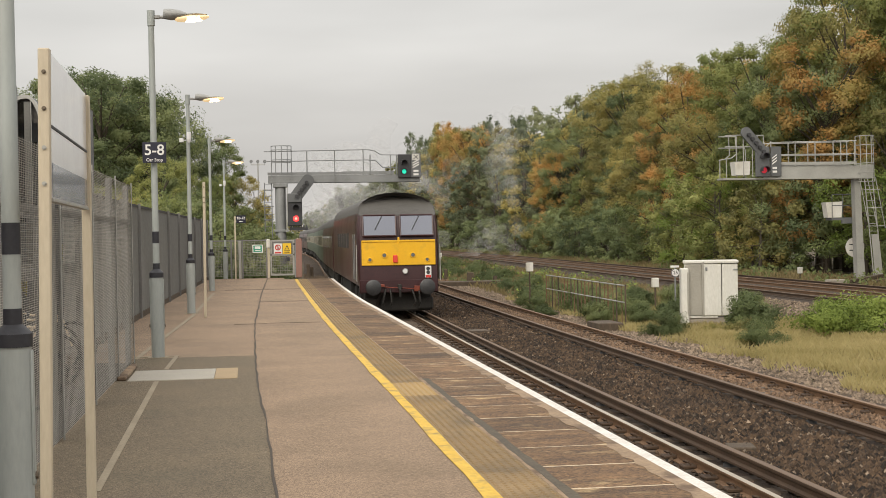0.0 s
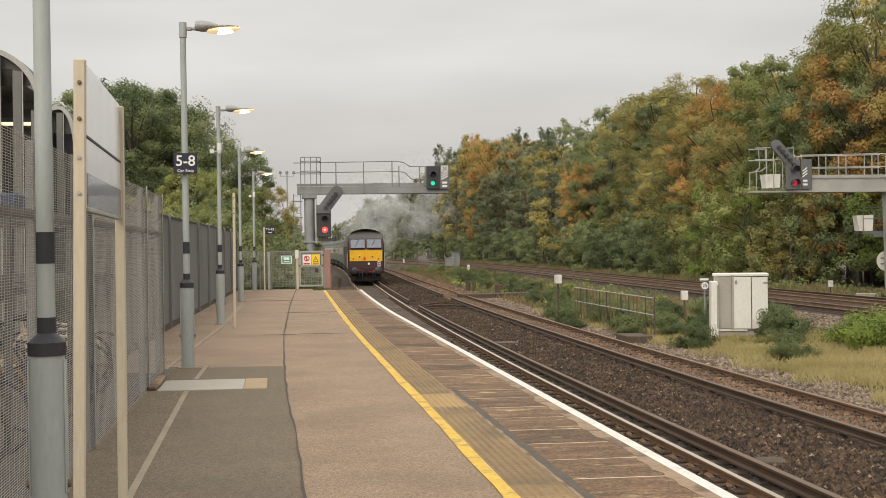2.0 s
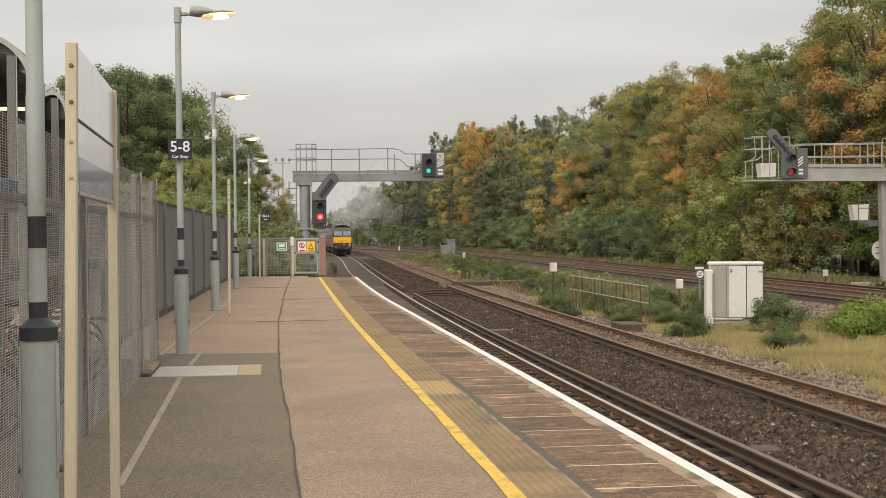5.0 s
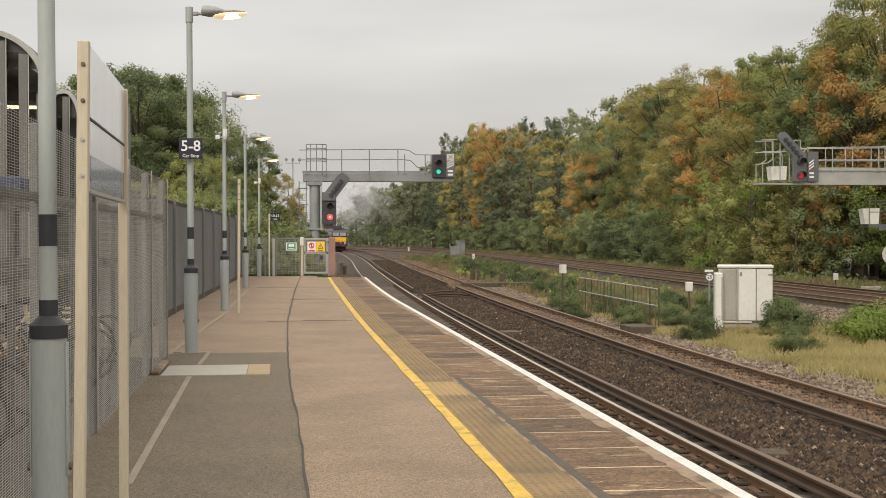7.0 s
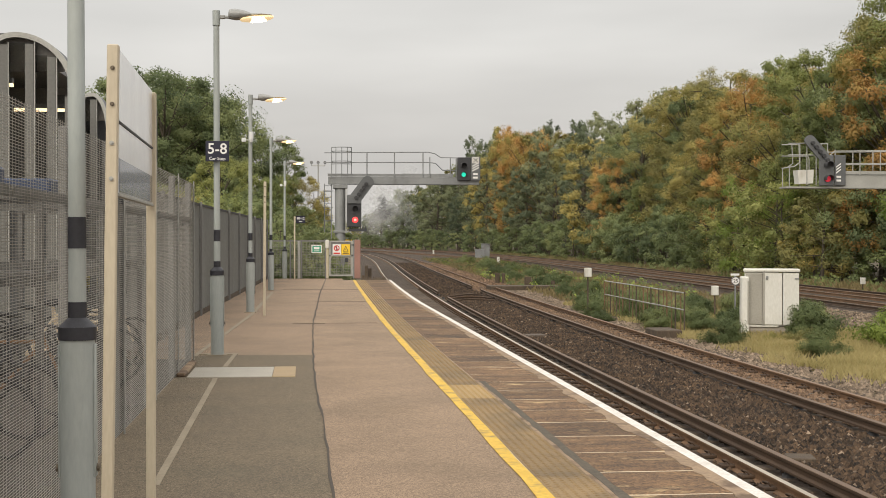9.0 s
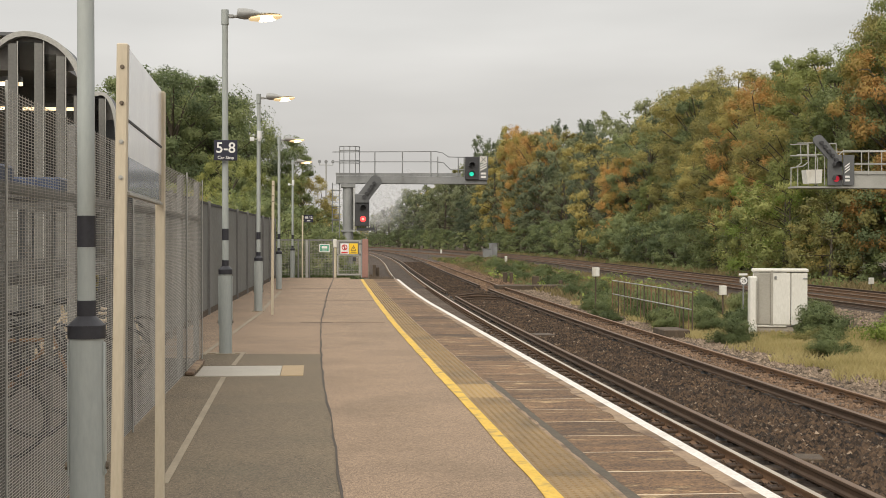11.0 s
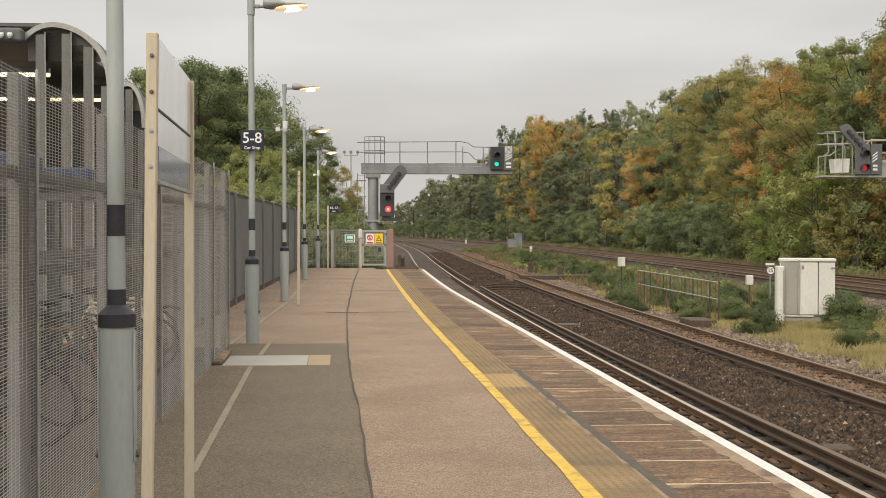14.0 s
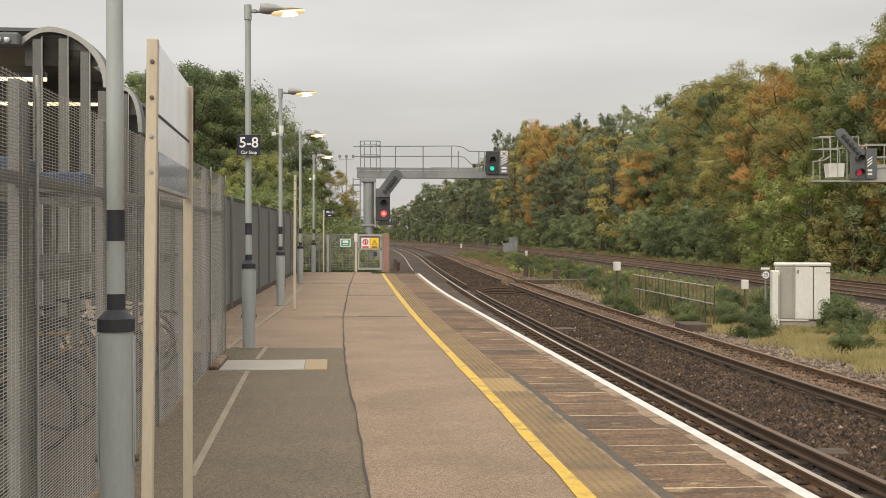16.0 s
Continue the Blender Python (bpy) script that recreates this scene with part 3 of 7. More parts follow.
rng = random.Random(5)
seam = []
y = -5.0
while y < END_Y + 2:
    x = float(np.interp(y, [8.2, 12.6, 17, 26, 40, 52.4, 56], [0.175, 0.13, 0.075, 0.10, 0.36, 0.68, 0.8]))
    seam.append((x + rng.uniform(-0.012, 0.012), y, rng.uniform(0.005, 0.014) * (1 if y < 28 else 1.4)))
    y += 0.6
structure("trim", ribbon(Shape(), seam, 0, 0.009), SEAM, "black sealed joint wandering along the platform", "joint")
for yy, x0, x1 in ((26.4, -0.3, 0.35), (26.5, 0.4, 1.4), (35.5, 0.2, 1.6), (44.0, -0.8, 1.7)):
    s = Shape()
    s.box(x0, x1, yy - 0.012, yy + 0.012, -0.01, 0.006)
    structure("trim", s, SEAM, "thin transverse joint in the asphalt", "joint")
s = ribbon(Shape(), [(-1.045, 9.15, 0.028), (-1.115, 16.1, 0.030)], 0, 0.009)
structure("trim", s, PALE_LINE, "pale strip set in the dark asphalt", "marking")
s = ribbon(Shape(), [(-1.09, 17.55, 0.03), (-1.06, 19.5, 0.03)], 0, 0.009)
s.box(-1.62, -1.02, 19.45, 19.6, 0.0, 0.0095)
structure("trim", s, PALE_LINE, "pale strip round the lamp's foot", "marking")
s = ribbon(Shape(), [(-1.62, 19.2, 0.035), (-1.25, 29.5, 0.04), (-1.1, 42, 0.045)], 0, 0.009)
structure("trim", s, PALE_LINE, "pale strip along the platform towards the gate", "marking")

cover = thing("access_cover", "grey metal access cover with a tan end in the asphalt", "cover", pose(0, 0, 0))
s = Shape()
s.box(-1.47, -0.44, 16.2, 17.42, 0.0, 0.014, c=0.004)
for k in range(5):
    s.box(-1.47 + 0.2 * k + 0.1, -1.47 + 0.2 * k + 0.108, 16.22, 17.40, 0.0142, 0.0165)
part("cover_plate", s, COVER_GREY, cover)
s = Shape()
s.box(-0.435, -0.155, 16.2, 17.46, 0.0, 0.013, c=0.004)
part("cover_end", s, COVER_TAN, cover, "tan cover end")
s = Shape()
s.box(-1.60, -1.49, 16.3, 17.9, 0.0, 0.055, c=0.015)
part("kerb", s, COVER_EDGE, cover, "chipped tan kerb at the fence")

# yellow line and white edge line
rng = random.Random(8)
pts = [(yellow_x(v) + rng.uniform(-0.006, 0.006), v, 0.057 + rng.uniform(-0.008, 0.008)) for v in np.arange(-30, END_Y, 0.8)] + [(yellow_x(END_Y), END_Y, 0.055)]
structure("trim", ribbon(Shape(), pts, 0, 0.008), YELLOW, "worn yellow safety line along the platform", "line")
pts = [(edge(v) - 0.062, v, 0.062) for v in np.arange(-30, END_Y, 1.0)] + [(edge(END_Y) - 0.062, END_Y, 0.062)]
w = Shape()
for (xa, ya, ha), (xb, yb, hb) in zip(pts, pts[1:]):
    w.add([(xa - ha, ya, -0.09), (xa + ha, ya, -0.09), (xb + hb, yb, -0.09), (xb - hb, yb, -0.09),
           (xa - ha, ya, 0.004), (xa + ha - 0.015, ya, 0.004), (xb + hb - 0.015, yb, 0.004), (xb - hb, yb, 0.004),
           (xa + ha, ya, -0.012), (xb + hb, yb, -0.012)],
          [(4, 5, 6, 7), (5, 8, 9, 6), (8, 1, 2, 9), (0, 3, 2, 1), (3, 0, 4, 7), (0, 1, 8, 5, 4), (2, 3, 7, 6, 9)])
structure("platform_edge", w, WHITE, "white-painted coping along the platform edge", "platform edge")


# ---- fence along the platform ----
def mesh_panel(t, x0, y0, x1, y1, z0, z1, pitch_h=0.0127 * 1.35, pitch_v=0.0762, r=0.0023):
    """A welded panel of close horizontal wires and wider upright wires."""
    s = Shape()
    d = Vector((x1 - x0, y1 - y0, 0))
    n = Vector((-d.y, d.x, 0)).normalized() * 0.005
    z = z0
    while z < z1:
        s.rod((x0, y0, z), (x1, y1, z), r, n=4, caps=False)
        z += pitch_h
    tagged(part("mesh_infill", s, FENCE, t), kind="stuff")
    s = Shape()
    k = int(d.length / pitch_v)
    for i in range(k + 1):
        q = Vector((x0, y0, 0)) + d * (i / k) + n
        s.rod((q.x, q.y, z0), (q.x, q.y, z1), 0.0014, n=4, caps=False)
    tagged(part("mesh_backing", s, FENCE, t), kind="stuff")
    return t


def fence_post(t, x, y, top, w=0.03, deep=0.03, mats=FENCE_POST):
    s = Shape()
    s.box(x - w, x + w, y - deep, y + deep, 0.0, top, c=0.006)
    return part("post", s, mats, t)


fx = -1.60
posts = [2.3, 4.6, 6.9, 9.3, 11.6, 14.0, 16.4, 18.6]
for a, b in zip(posts, posts[1:]):
    f = thing("mesh_fence_panel", "tall grey close-mesh security fence panel beside the platform", "fence", group="fence along the platform")
    mesh_panel(f, fx, a, fx, b, 0.03, 2.47, 0.0172)
    fence_post(f, fx + 0.016, b, 2.5, 0.008, 0.009, STEEL_PALE)
    fence_post(f, fx - 0.055, b - 0.10, 2.46, 0.03, 0.10)
    s = Shape()
    s.box(fx - 0.05, fx - 0.02, a, b, 1.93, 1.99)
    part("rail", s, FENCE_POST, f)
# return piece and the boarded far fence
f = thing("mesh_fence_panel", "grey mesh panel closing the step in the fence", "fence", group="fence along the platform")
mesh_panel(f, fx, 18.62, -2.55, 18.9, 0.03, 2.45, 0.0172)
far_pts = [(-2.55, 19.0), (-2.51, 22.4), (-2.47, 25.8), (-2.42, 29.3), (-2.33, 33.0), (-2.24, 36.8), (-2.15, 40.5), (-2.05, 44.2), (-1.96, 47.6), (-1.86, 51.5), (-1.76, 55.6)]
for (xa, ya), (xb, yb) in zip(far_pts, far_pts[1:]):
    f = thing("ribbed_fence_panel", "tall grey ribbed steel fence panel along the platform's back", "fence", group="boarded fence")
    n = 16
    out = []
    for k in range(n + 1):
        u = k / n
        out.append((xa + (xb - xa) * u + (0.055 if k % 2 else 0.0), ya + (yb - ya) * u))
    prof = out + [(x - 0.02, y) for x, y in reversed(out)]
    s = Shape()
    s.prism(prof, "z", 0.12, 2.42 if ya > 25 else 2.46)
    part("ribbed_sheet", s, RIBBED, f)
    fence_post(f, xb + 0.085, yb, 2.5, 0.03, 0.03)
    s = Shape()
    s.add([(xa - 0.05, ya, 2.42), (xa + 0.06, ya, 2.42), (xb + 0.06, yb, 2.42), (xb - 0.05, yb, 2.42),
           (xa - 0.05, ya, 2.475), (xa + 0.06, ya, 2.475), (xb + 0.06, yb, 2.475), (xb - 0.05, yb, 2.475)],
          [(4, 5, 6, 7), (0, 1, 5, 4), (1, 2, 6, 5), (2, 3, 7, 6), (3, 0, 4, 7), (0, 3, 2, 1)])
    part("capping", s, SIGNAL_BLACK, f, "dark capping strip")
    s = Shape()
    s.add([(xa + 0.0, ya, 0.0), (xa + 0.07, ya, 0.0), (xb + 0.07, yb, 0.0), (xb + 0.0, yb, 0.0),
           (xa + 0.0, ya, 0.12), (xa + 0.07, ya, 0.12), (xb + 0.07, yb, 0.12), (xb + 0.0, yb, 0.12)],
          [(4, 5, 6, 7), (0, 1, 5, 4), (1, 2, 6, 5), (2, 3, 7, 6), (3, 0, 4, 7), (0, 3, 2, 1)])
    part("gravel_board", s, TIMBER, f, "dark board at the foot")


# ---- platform lamps ----
def lamp_column(at, label, lit=True, cctv=False):
    t = thing("platform_lamp", label, "lamp post", at, "platform lamps")
    s = Shape()
    s.rod((0, 0, 0), (0, 0, 1.17), 0.093, n=24)
    s.box(-0.101, -0.088, -0.03, 0.03, 0.42, 1.14, c=0.004).box(0.088, 0.101, -0.03, 0.03, 0.42, 1.14, c=0.004)
    part("base_sleeve", s, POLE, t, smooth=True)
    for sx in (-1, 1):
        s = Shape()
        s.rod((sx * 0.094, 0, 0.47), (sx * 0.116, 0, 0.47), 0.022, n=10)
        part("hinge_bolt", s, BOLT, t)
    s = Shape()
    s.rod((0, 0, 1.165), (0, 0, 1.235), 0.102, n=24).rod((0, 0, 1.235), (0, 0, 1.285), 0.101, 0.05, n=24).rod((0, 0, 1.285), (0, 0, 1.37), 0.0505, n=20)
    part("black_collar", s, BLACK_PAINT, t, "black collar", smooth=True)
    s = Shape()
    s.rod((0, 0, 1.37), (0, 0, 2.15), 0.048, 0.047, 20).rod((0, 0, 2.15), (0, 0, 5.0), 0.0465, 0.043, 20)
    s.rod((0, 0, 4.80), (0, 0, 5.02), 0.055, n=20)
    part("column", s, POLE, t, smooth=True)
    s = Shape()
    s.rod((0, 0, 1.66), (0, 0, 1.83), 0.0495, n=20)
    part("black_band", s, BLACK_PAINT, t, "black painted band", smooth=True)
    s = Shape()
    s.rod((0.05, 0, 4.93), (0.24, 0, 4.925), 0.024, n=10).box(0.05, 0.13, -0.03, 0.03, 4.90, 4.955, c=0.01)
    part("bracket", s, LAMP_GREY, t, smooth=True)
    # lantern: a deep hood over the gear, a long glass bowl at the outer end
    n = 14

    def shell(rings):
        q = Shape()
        v = [(u, hw * math.cos(6.2832 * k / n), (zb + zt) / 2 + (zt - zb) / 2 * math.sin(6.2832 * k / n)) for u, hw, zb, zt in rings for k in range(n)]
        m = len(rings)
        fc = [(i * n + k, i * n + (k + 1) % n, (i + 1) * n + (k + 1) % n, (i + 1) * n + k) for i in range(m - 1) for k in range(n)]
        return q.add(v, fc + [tuple(range(n)), tuple(range((m - 1) * n, m * n))])

    part("lantern_canopy", shell([(0.17, 0.035, 4.915, 4.97), (0.185, 0.075, 4.90, 5.045), (0.28, 0.115, 4.885, 5.05), (0.40, 0.125, 4.89, 5.03), (0.52, 0.115, 4.925, 4.985), (0.66, 0.10, 4.958, 4.982), (0.80, 0.06, 4.955, 4.972)]), LAMP_GREY, t, smooth=True)
    bowl = part("lantern_bowl", shell([(0.345, 0.05, 4.875, 4.90), (0.38, 0.095, 4.862, 4.93), (0.50, 0.122, 4.856, 4.955), (0.66, 0.115, 4.868, 4.962), (0.78, 0.08, 4.90, 4.965), (0.825, 0.03, 4.925, 4.955)]), LAMP_BOWL, t, "lit warm glass bowl", smooth=True)
    # Glowing shell just outside the glass paints the bowl's glare; no burner inside.
    part("lamp_burner", shell([(0.49, 0.05, 4.853, 4.90), (0.52, 0.1235, 4.851, 4.953), (0.60, 0.1235, 4.856, 4.957), (0.69, 0.112, 4.868, 4.958), (0.73, 0.05, 4.88, 4.94)]), LAMP_LIT, bowl, "glowing shell for the brightest zone of the lit bowl", smooth=True)
    s = Shape()
    s.box(-0.14, 0.14, -0.14, 0.14, 0.0, 0.012)
    part("base_patch", s, PALE_LINE, t)
    if cctv:
        c = Shape()
        c.rod((0.02, -0.08, 4.00), (0.02, -0.08, 4.16), 0.055, 0.055, 14).rod((0.02, -0.08, 3.92), (0.02, -0.08, 4.0), 0.03, 0.055, 14).rod((0, 0, 4.1), (0.02, -0.08, 4.1), 0.02)
        part("camera_dome", c, PANEL_WHITE, t, "white camera dome", smooth=True)
        c = Shape()
        c.box(-0.20, -0.10, -0.06, 0.02, 3.93, 4.02, c=0.01).rod((-0.1, 0, 3.98), (0, 0, 3.98), 0.012)
        part("camera_box", c, PANEL_WHITE, t)
    return t


lamp_column(pose(-1.246, 7.3, -0.016, 0, -0.2, 0), "near grey platform lamp column with black bands, beside the nameboard")
lamp_column(pose(-1.3125, 19.4, 0, 0, -0.17, 0), "grey platform lamp column with black bands, lit")
lamp_column(pose(-1.315, 30.65, 0), "grey platform lamp column with cameras, lit", cctv=True)
lamp_column(pose(-1.20, 43.7, 0), "grey platform lamp column with black bands, lit")
lamp_column(pose(-0.965, 56.3, 0), "grey platform lamp column with a camera at the platform end, lit", cctv=True)


def text(parent, name, body, size, at, mats, label=""):
    c = bpy.data.curves.new(name, "FONT")
    c.body, c.size, c.align_x, c.align_y, c.extrude, c.resolution_u = body, size, "CENTER", "CENTER", 0.0015, 3
    c.offset = size * 0.012
    c.materials.append(mats)
    ob = new(name, c)
    ob.matrix_basis = at
    ob.parent = parent
    if label:
        ob["label"] = label
    return ob


# car stop signs
t = thing("car_stop_sign", "small navy car stop sign reading 5-8 on a lamp column", "sign", pose(-1.305, 19.28, 2.965))
s = Shape()
s.box(-0.168, 0.168, -0.008, 0.008, -0.148, 0.148, c=0.003)
part("sign_plate", s, SIGN_NAVY, t)
s = Shape()
s.box(-0.05, 0.05, 0.008, 0.075, -0.02, 0.02)
part("clamp", s, BOLT, t)
text(t, "numerals", "5-8", 0.215, pose(0, -0.010, 0.03, 90), SIGN_WHITE, "white numerals")
text(t, "lettering", "Car Stop", 0.065, pose(0, -0.010, -0.108, 90), SIGN_WHITE, "white lettering")
t = thing("car_stop_sign", "small navy car stop sign reading 10-12 on its own post", "sign", pose(-0.29, 56.0, 0))
s = Shape()
s.box(-0.2, 0.2, -0.01, 0.01, 2.36, 2.68, c=0.003)
part("sign_plate", s, SIGN_NAVY, t)
text(t, "numerals", "10-12", 0.15, pose(0, -0.012, 2.56, 90), SIGN_WHITE, "white numerals")
s = Shape()
s.box(-0.07, 0.07, -0.013, -0.01, 2.41, 2.44)
part("lettering_bar", s, SIGN_WHITE, t)
s = Shape()
s.box(-0.28, -0.22, -0.03, 0.03, 0, 2.66, c=0.008).box(-0.24, -0.19, -0.012, 0.012, 2.42, 2.46).box(-0.24, -0.19, -0.012, 0.012, 2.58, 2.62)
part("post", s, CREAM, t)
t = thing("marker_post", "slim cream-painted post standing beside a lamp column", "post", pose(-0.945, 29.05, 0, 0, 0.3, 0))
s = Shape()
s.box(-0.03, 0.03, -0.03, 0.03, 0, 2.95, c=0.008)
part("post", s, CREAM, t)
for zz in (2.5, 2.62, 2.84):
    s = Shape()
    s.rod((0, -0.03, zz), (0, -0.04, zz), 0.014, n=8)
    part("bolt", s, BOLT, t)

# ---- nameboard ----
t = thing("station_nameboard", "glossy white nameboard with a painted dark reflection, between two cream posts", "sign")
BOARD_N, BOARD_F = (-0.889, 6.29), (-0.944, 8.11)


def board_box(shape, out, z0, z1, thick=0.022, y0=0.0, y1=1.0):
    """A slab in the board's plane, out metres before its face, between two shares of its length."""
    (xa, ya), (xb, yb) = BOARD_N, BOARD_F
    p0, p1 = (xa + (xb - xa) * y0, ya + (yb - ya) * y0), (xa + (xb - xa) * y1, ya + (yb - ya) * y1)
    v = [(x + o, y, z) for z in (z0, z1) for (x, y), o in ((p0, out - thick), (p0, out), (p1, out), (p1, out - thick))]
    return shape.add(v, [(0, 3, 2, 1), (4, 5, 6, 7), (0, 1, 5, 4), (1, 2, 6, 5), (2, 3, 7, 6), (3, 0, 4, 7)])


s = Shape()
s.box(-0.0265, 0.0265, -0.025, 0.025, 0, 2.60, c=0.005)
near_post = part("post", s, CREAM, t, at=pose(-0.942, 6.255, 0, 0, 0.77, 0))
for zz in (2.49, 2.322, 2.142, 1.976):
    s = Shape()
    s.rod((0.001, -0.025, zz), (0.001, -0.030, zz), 0.0105, n=14).rod((0.001, -0.030, zz), (0.001, -0.035, zz), 0.006, n=6)
    part("bolt", s, BOLT if zz > 2.2 else STEEL_PALE, near_post)
s = Shape()
s.box(-0.028, 0.028, -0.025, 0.025, 0, 2.586, c=0.005)
part("post", s, CREAM, t, at=pose(-0.957, 8.15, 0, 0, 0.1, 0))
part("upper_panel", board_box(Shape(), 0, 2.252, 2.590), PANEL_WHITE, t, "glossy white upper panel")
part("lower_panel", board_box(Shape(), 0, 1.910, 2.238), PANEL_WHITE, t, "glossy pale lower panel")
# The board's dark reflection, painted as a thin slab on its face.
part("lower_band", board_box(Shape(), 0.002, 1.918, 2.075, 0.0015, 0.01, 0.99), PANEL_REFLECTION, t, "navy band painted as a reflection")
part("frame_bar", board_box(Shape(), 0.004, 2.239, 2.251, 0.03), SIGNAL_BLACK, t)
part("frame_bar", board_box(Shape(), 0.008, 1.896, 1.909, 0.035), STEEL_PALE, t)

# ---- gate and fence at the platform's end ----
GY = 56.45
t = thing("platform_end_fence", "grey mesh fence closing the platform's end", "fence")
for a, b in ((-1.74, -0.72), (-0.70, -0.28), (-0.22, 0.76)):
    s = Shape()
    for z in np.arange(0.12, 1.6, 0.07):
        s.rod((a, GY, z), (b, GY, z), 0.006, n=4, caps=False)
    for x in np.arange(a, b, 0.06):
        s.rod((x, GY, 0.1), (x, GY, 1.6), 0.006, n=4, caps=False)
    part("mesh_panel", s, FENCE, t)
    s = Shape()
    s.box(a, b, GY - 0.02, GY + 0.02, 1.58, 1.64)
    part("top_rail", s, FENCE_POST, t)
for x in (-1.72, -0.72, -0.25, 0.78):
    s = Shape()
    s.box(x - 0.035, x + 0.035, GY - 0.035, GY + 0.035, 0, 1.66, c=0.006)
    part("post", s, FENCE_POST, t)
s = Shape()
s.box(-0.42, -0.3, GY - 0.06, GY + 0.0, 0, 1.6, c=0.006)
part("wide_post", s, STEEL_PALE, t)
gate = thing("end_gate", "grey steel mesh gate at the platform's end", "gate")
s = Shape()
for z0, z1 in ((0.10, 0.17), (1.55, 1.62), (0.95, 1.02)):
    s.box(0.92, 1.94, GY - 0.025, GY + 0.025, z0, z1)
s.box(0.92, 0.99, GY - 0.025, GY + 0.025, 0.17, 1.55).box(1.87, 1.94, GY - 0.025, GY + 0.025, 0.17, 1.55)
part("gate_frame", s, STEEL_PALE, gate)
s = Shape()
for z in np.arange(0.2, 0.96, 0.11):
    s.rod((0.99, GY, z), (1.87, GY, z), 0.008, n=4, caps=False)
for x in np.arange(1.04, 1.87, 0.10):
    s.rod((x, GY, 0.17), (x, GY, 0.96), 0.008, n=4, caps=False)
part("gate_mesh", s, FENCE, gate)
s = Shape()
s.box(1.0, 1.87, GY + 0.005, GY + 0.015, 1.02, 1.55)
part("backing_sheet", s, FENCE_POST, gate)
s = Shape()
s.box(1.60, 1.74, GY - 0.06, GY - 0.025, 0.70, 0.88, c=0.01)
part("lock_box", s, SIGNAL_BLACK, gate, "black lock box")
post = thing("gate_post", "cream-painted gate post with a rounded white box on top", "post")
s = Shape()
s.box(0.80, 0.90, GY - 0.05, GY + 0.05, 0, 1.3, c=0.01)
part("shaft", s, CREAM, post)
s = Shape()
s.box(0.76, 0.92, GY - 0.09, GY + 0.06, 1.28, 1.66, c=0.03)
part("box", s, CABINET, post)
pil = thing("red_pillar", "faded red painted steel pillar beside the gate", "pillar")
s = Shape()
s.box(2.0, 2.26, GY - 0.12, GY + 0.2, 0, 1.66, c=0.02)
part("shaft", s, PINK, pil)
s = Shape()
s.box(1.955, 1.998, GY - 0.10, GY + 0.1, 0, 1.64)
part("side_plate", s, STEEL, pil)
s = Shape()
for k, z in enumerate((1.42, 1.47)):
    for x in (1.90, 1.95):
        s.box(x - 0.017, x + 0.017, GY - 0.115, GY - 0.105, z - 0.02, z + 0.02)
part("keypad_button", s, SIGNAL_BLACK, pil)


def sign(name, label, x0, x1, z0, z1, y, face, bits):
    t = thing(name, label, "sign")
    s = Shape()
    s.box(x0, x1, y - 0.006, y + 0.006, z0, z1, c=0.002)
    part("sign_plate", s, face, t)
    for nm, shape_, m in bits:
        part(nm, shape_, m, t)
    return t


gz = GY - 0.045
b1 = Shape()
b1.box(0.21, 0.57, gz - 0.010, gz - 0.007, 1.13, 1.40)
b2 = Shape()
b2.box(0.27, 0.51, gz - 0.014, gz - 0.011, 1.25, 1.36).box(0.27, 0.51, gz - 0.014, gz - 0.011, 1.17, 1.20)
sign("safety_sign", "small green safety sign with a white border on the mesh fence", 0.17, 0.61, 1.09, 1.43, gz, SIGN_WHITE,
     [("green_field", b1, SIGN_GREEN), ("print_bars", b2, SIGN_WHITE)])
ring = Shape()
for k in range(20):
    a0, a1 = 2 * math.pi * k / 20, 2 * math.pi * (k + 1) / 20
    cx, cz, r0, r1 = 1.245, 1.30, 0.085, 0.125
    ring.add([(cx + r * math.cos(a), gz - 0.011, cz + r * math.sin(a)) for a in (a0, a1) for r in (r0, r1)] +
             [(cx + r * math.cos(a), gz - 0.007, cz + r * math.sin(a)) for a in (a0, a1) for r in (r0, r1)],
             [(0, 1, 3, 2), (1, 5, 7, 3), (0, 2, 6, 4)])
d = 0.08
ring.add([(1.245 - d, gz - 0.012, 1.30 + d - 0.02), (1.245 - d + 0.025, gz - 0.012, 1.30 + d), (1.245 + d, gz - 0.012, 1.30 - d + 0.02), (1.245 + d - 0.025, gz - 0.012, 1.30 - d)], [(0, 1, 2, 3)])
fig = Shape()
fig.box(1.225, 1.265, gz - 0.010, gz - 0.007, 1.22, 1.345).rod((1.245, gz - 0.007, 1.365), (1.245, gz - 0.010, 1.365), 0.02, n=10)
bars = Shape()
bars.box(1.11, 1.38, gz - 0.011, gz - 0.007, 1.045, 1.11)
sign("warning_sign", "white prohibition sign with a red ring on the gate", 1.07, 1.43, 1.02, 1.47, gz, SIGN_WHITE,
     [("red_ring", ring, SIGN_RED), ("symbol", fig, SIGNAL_BLACK), ("red_bar", bars, SIGN_RED)])
tri = Shape()
tri.add([(1.51, gz - 0.011, 1.16), (1.75, gz - 0.011, 1.16), (1.63, gz - 0.011, 1.40), (1.51, gz - 0.007, 1.16), (1.75, gz - 0.007, 1.16), (1.63, gz - 0.007, 1.40)],
        [(0, 1, 2), (0, 3, 4, 1), (1, 4, 5, 2), (2, 5, 3, 0)])
inner = Shape()
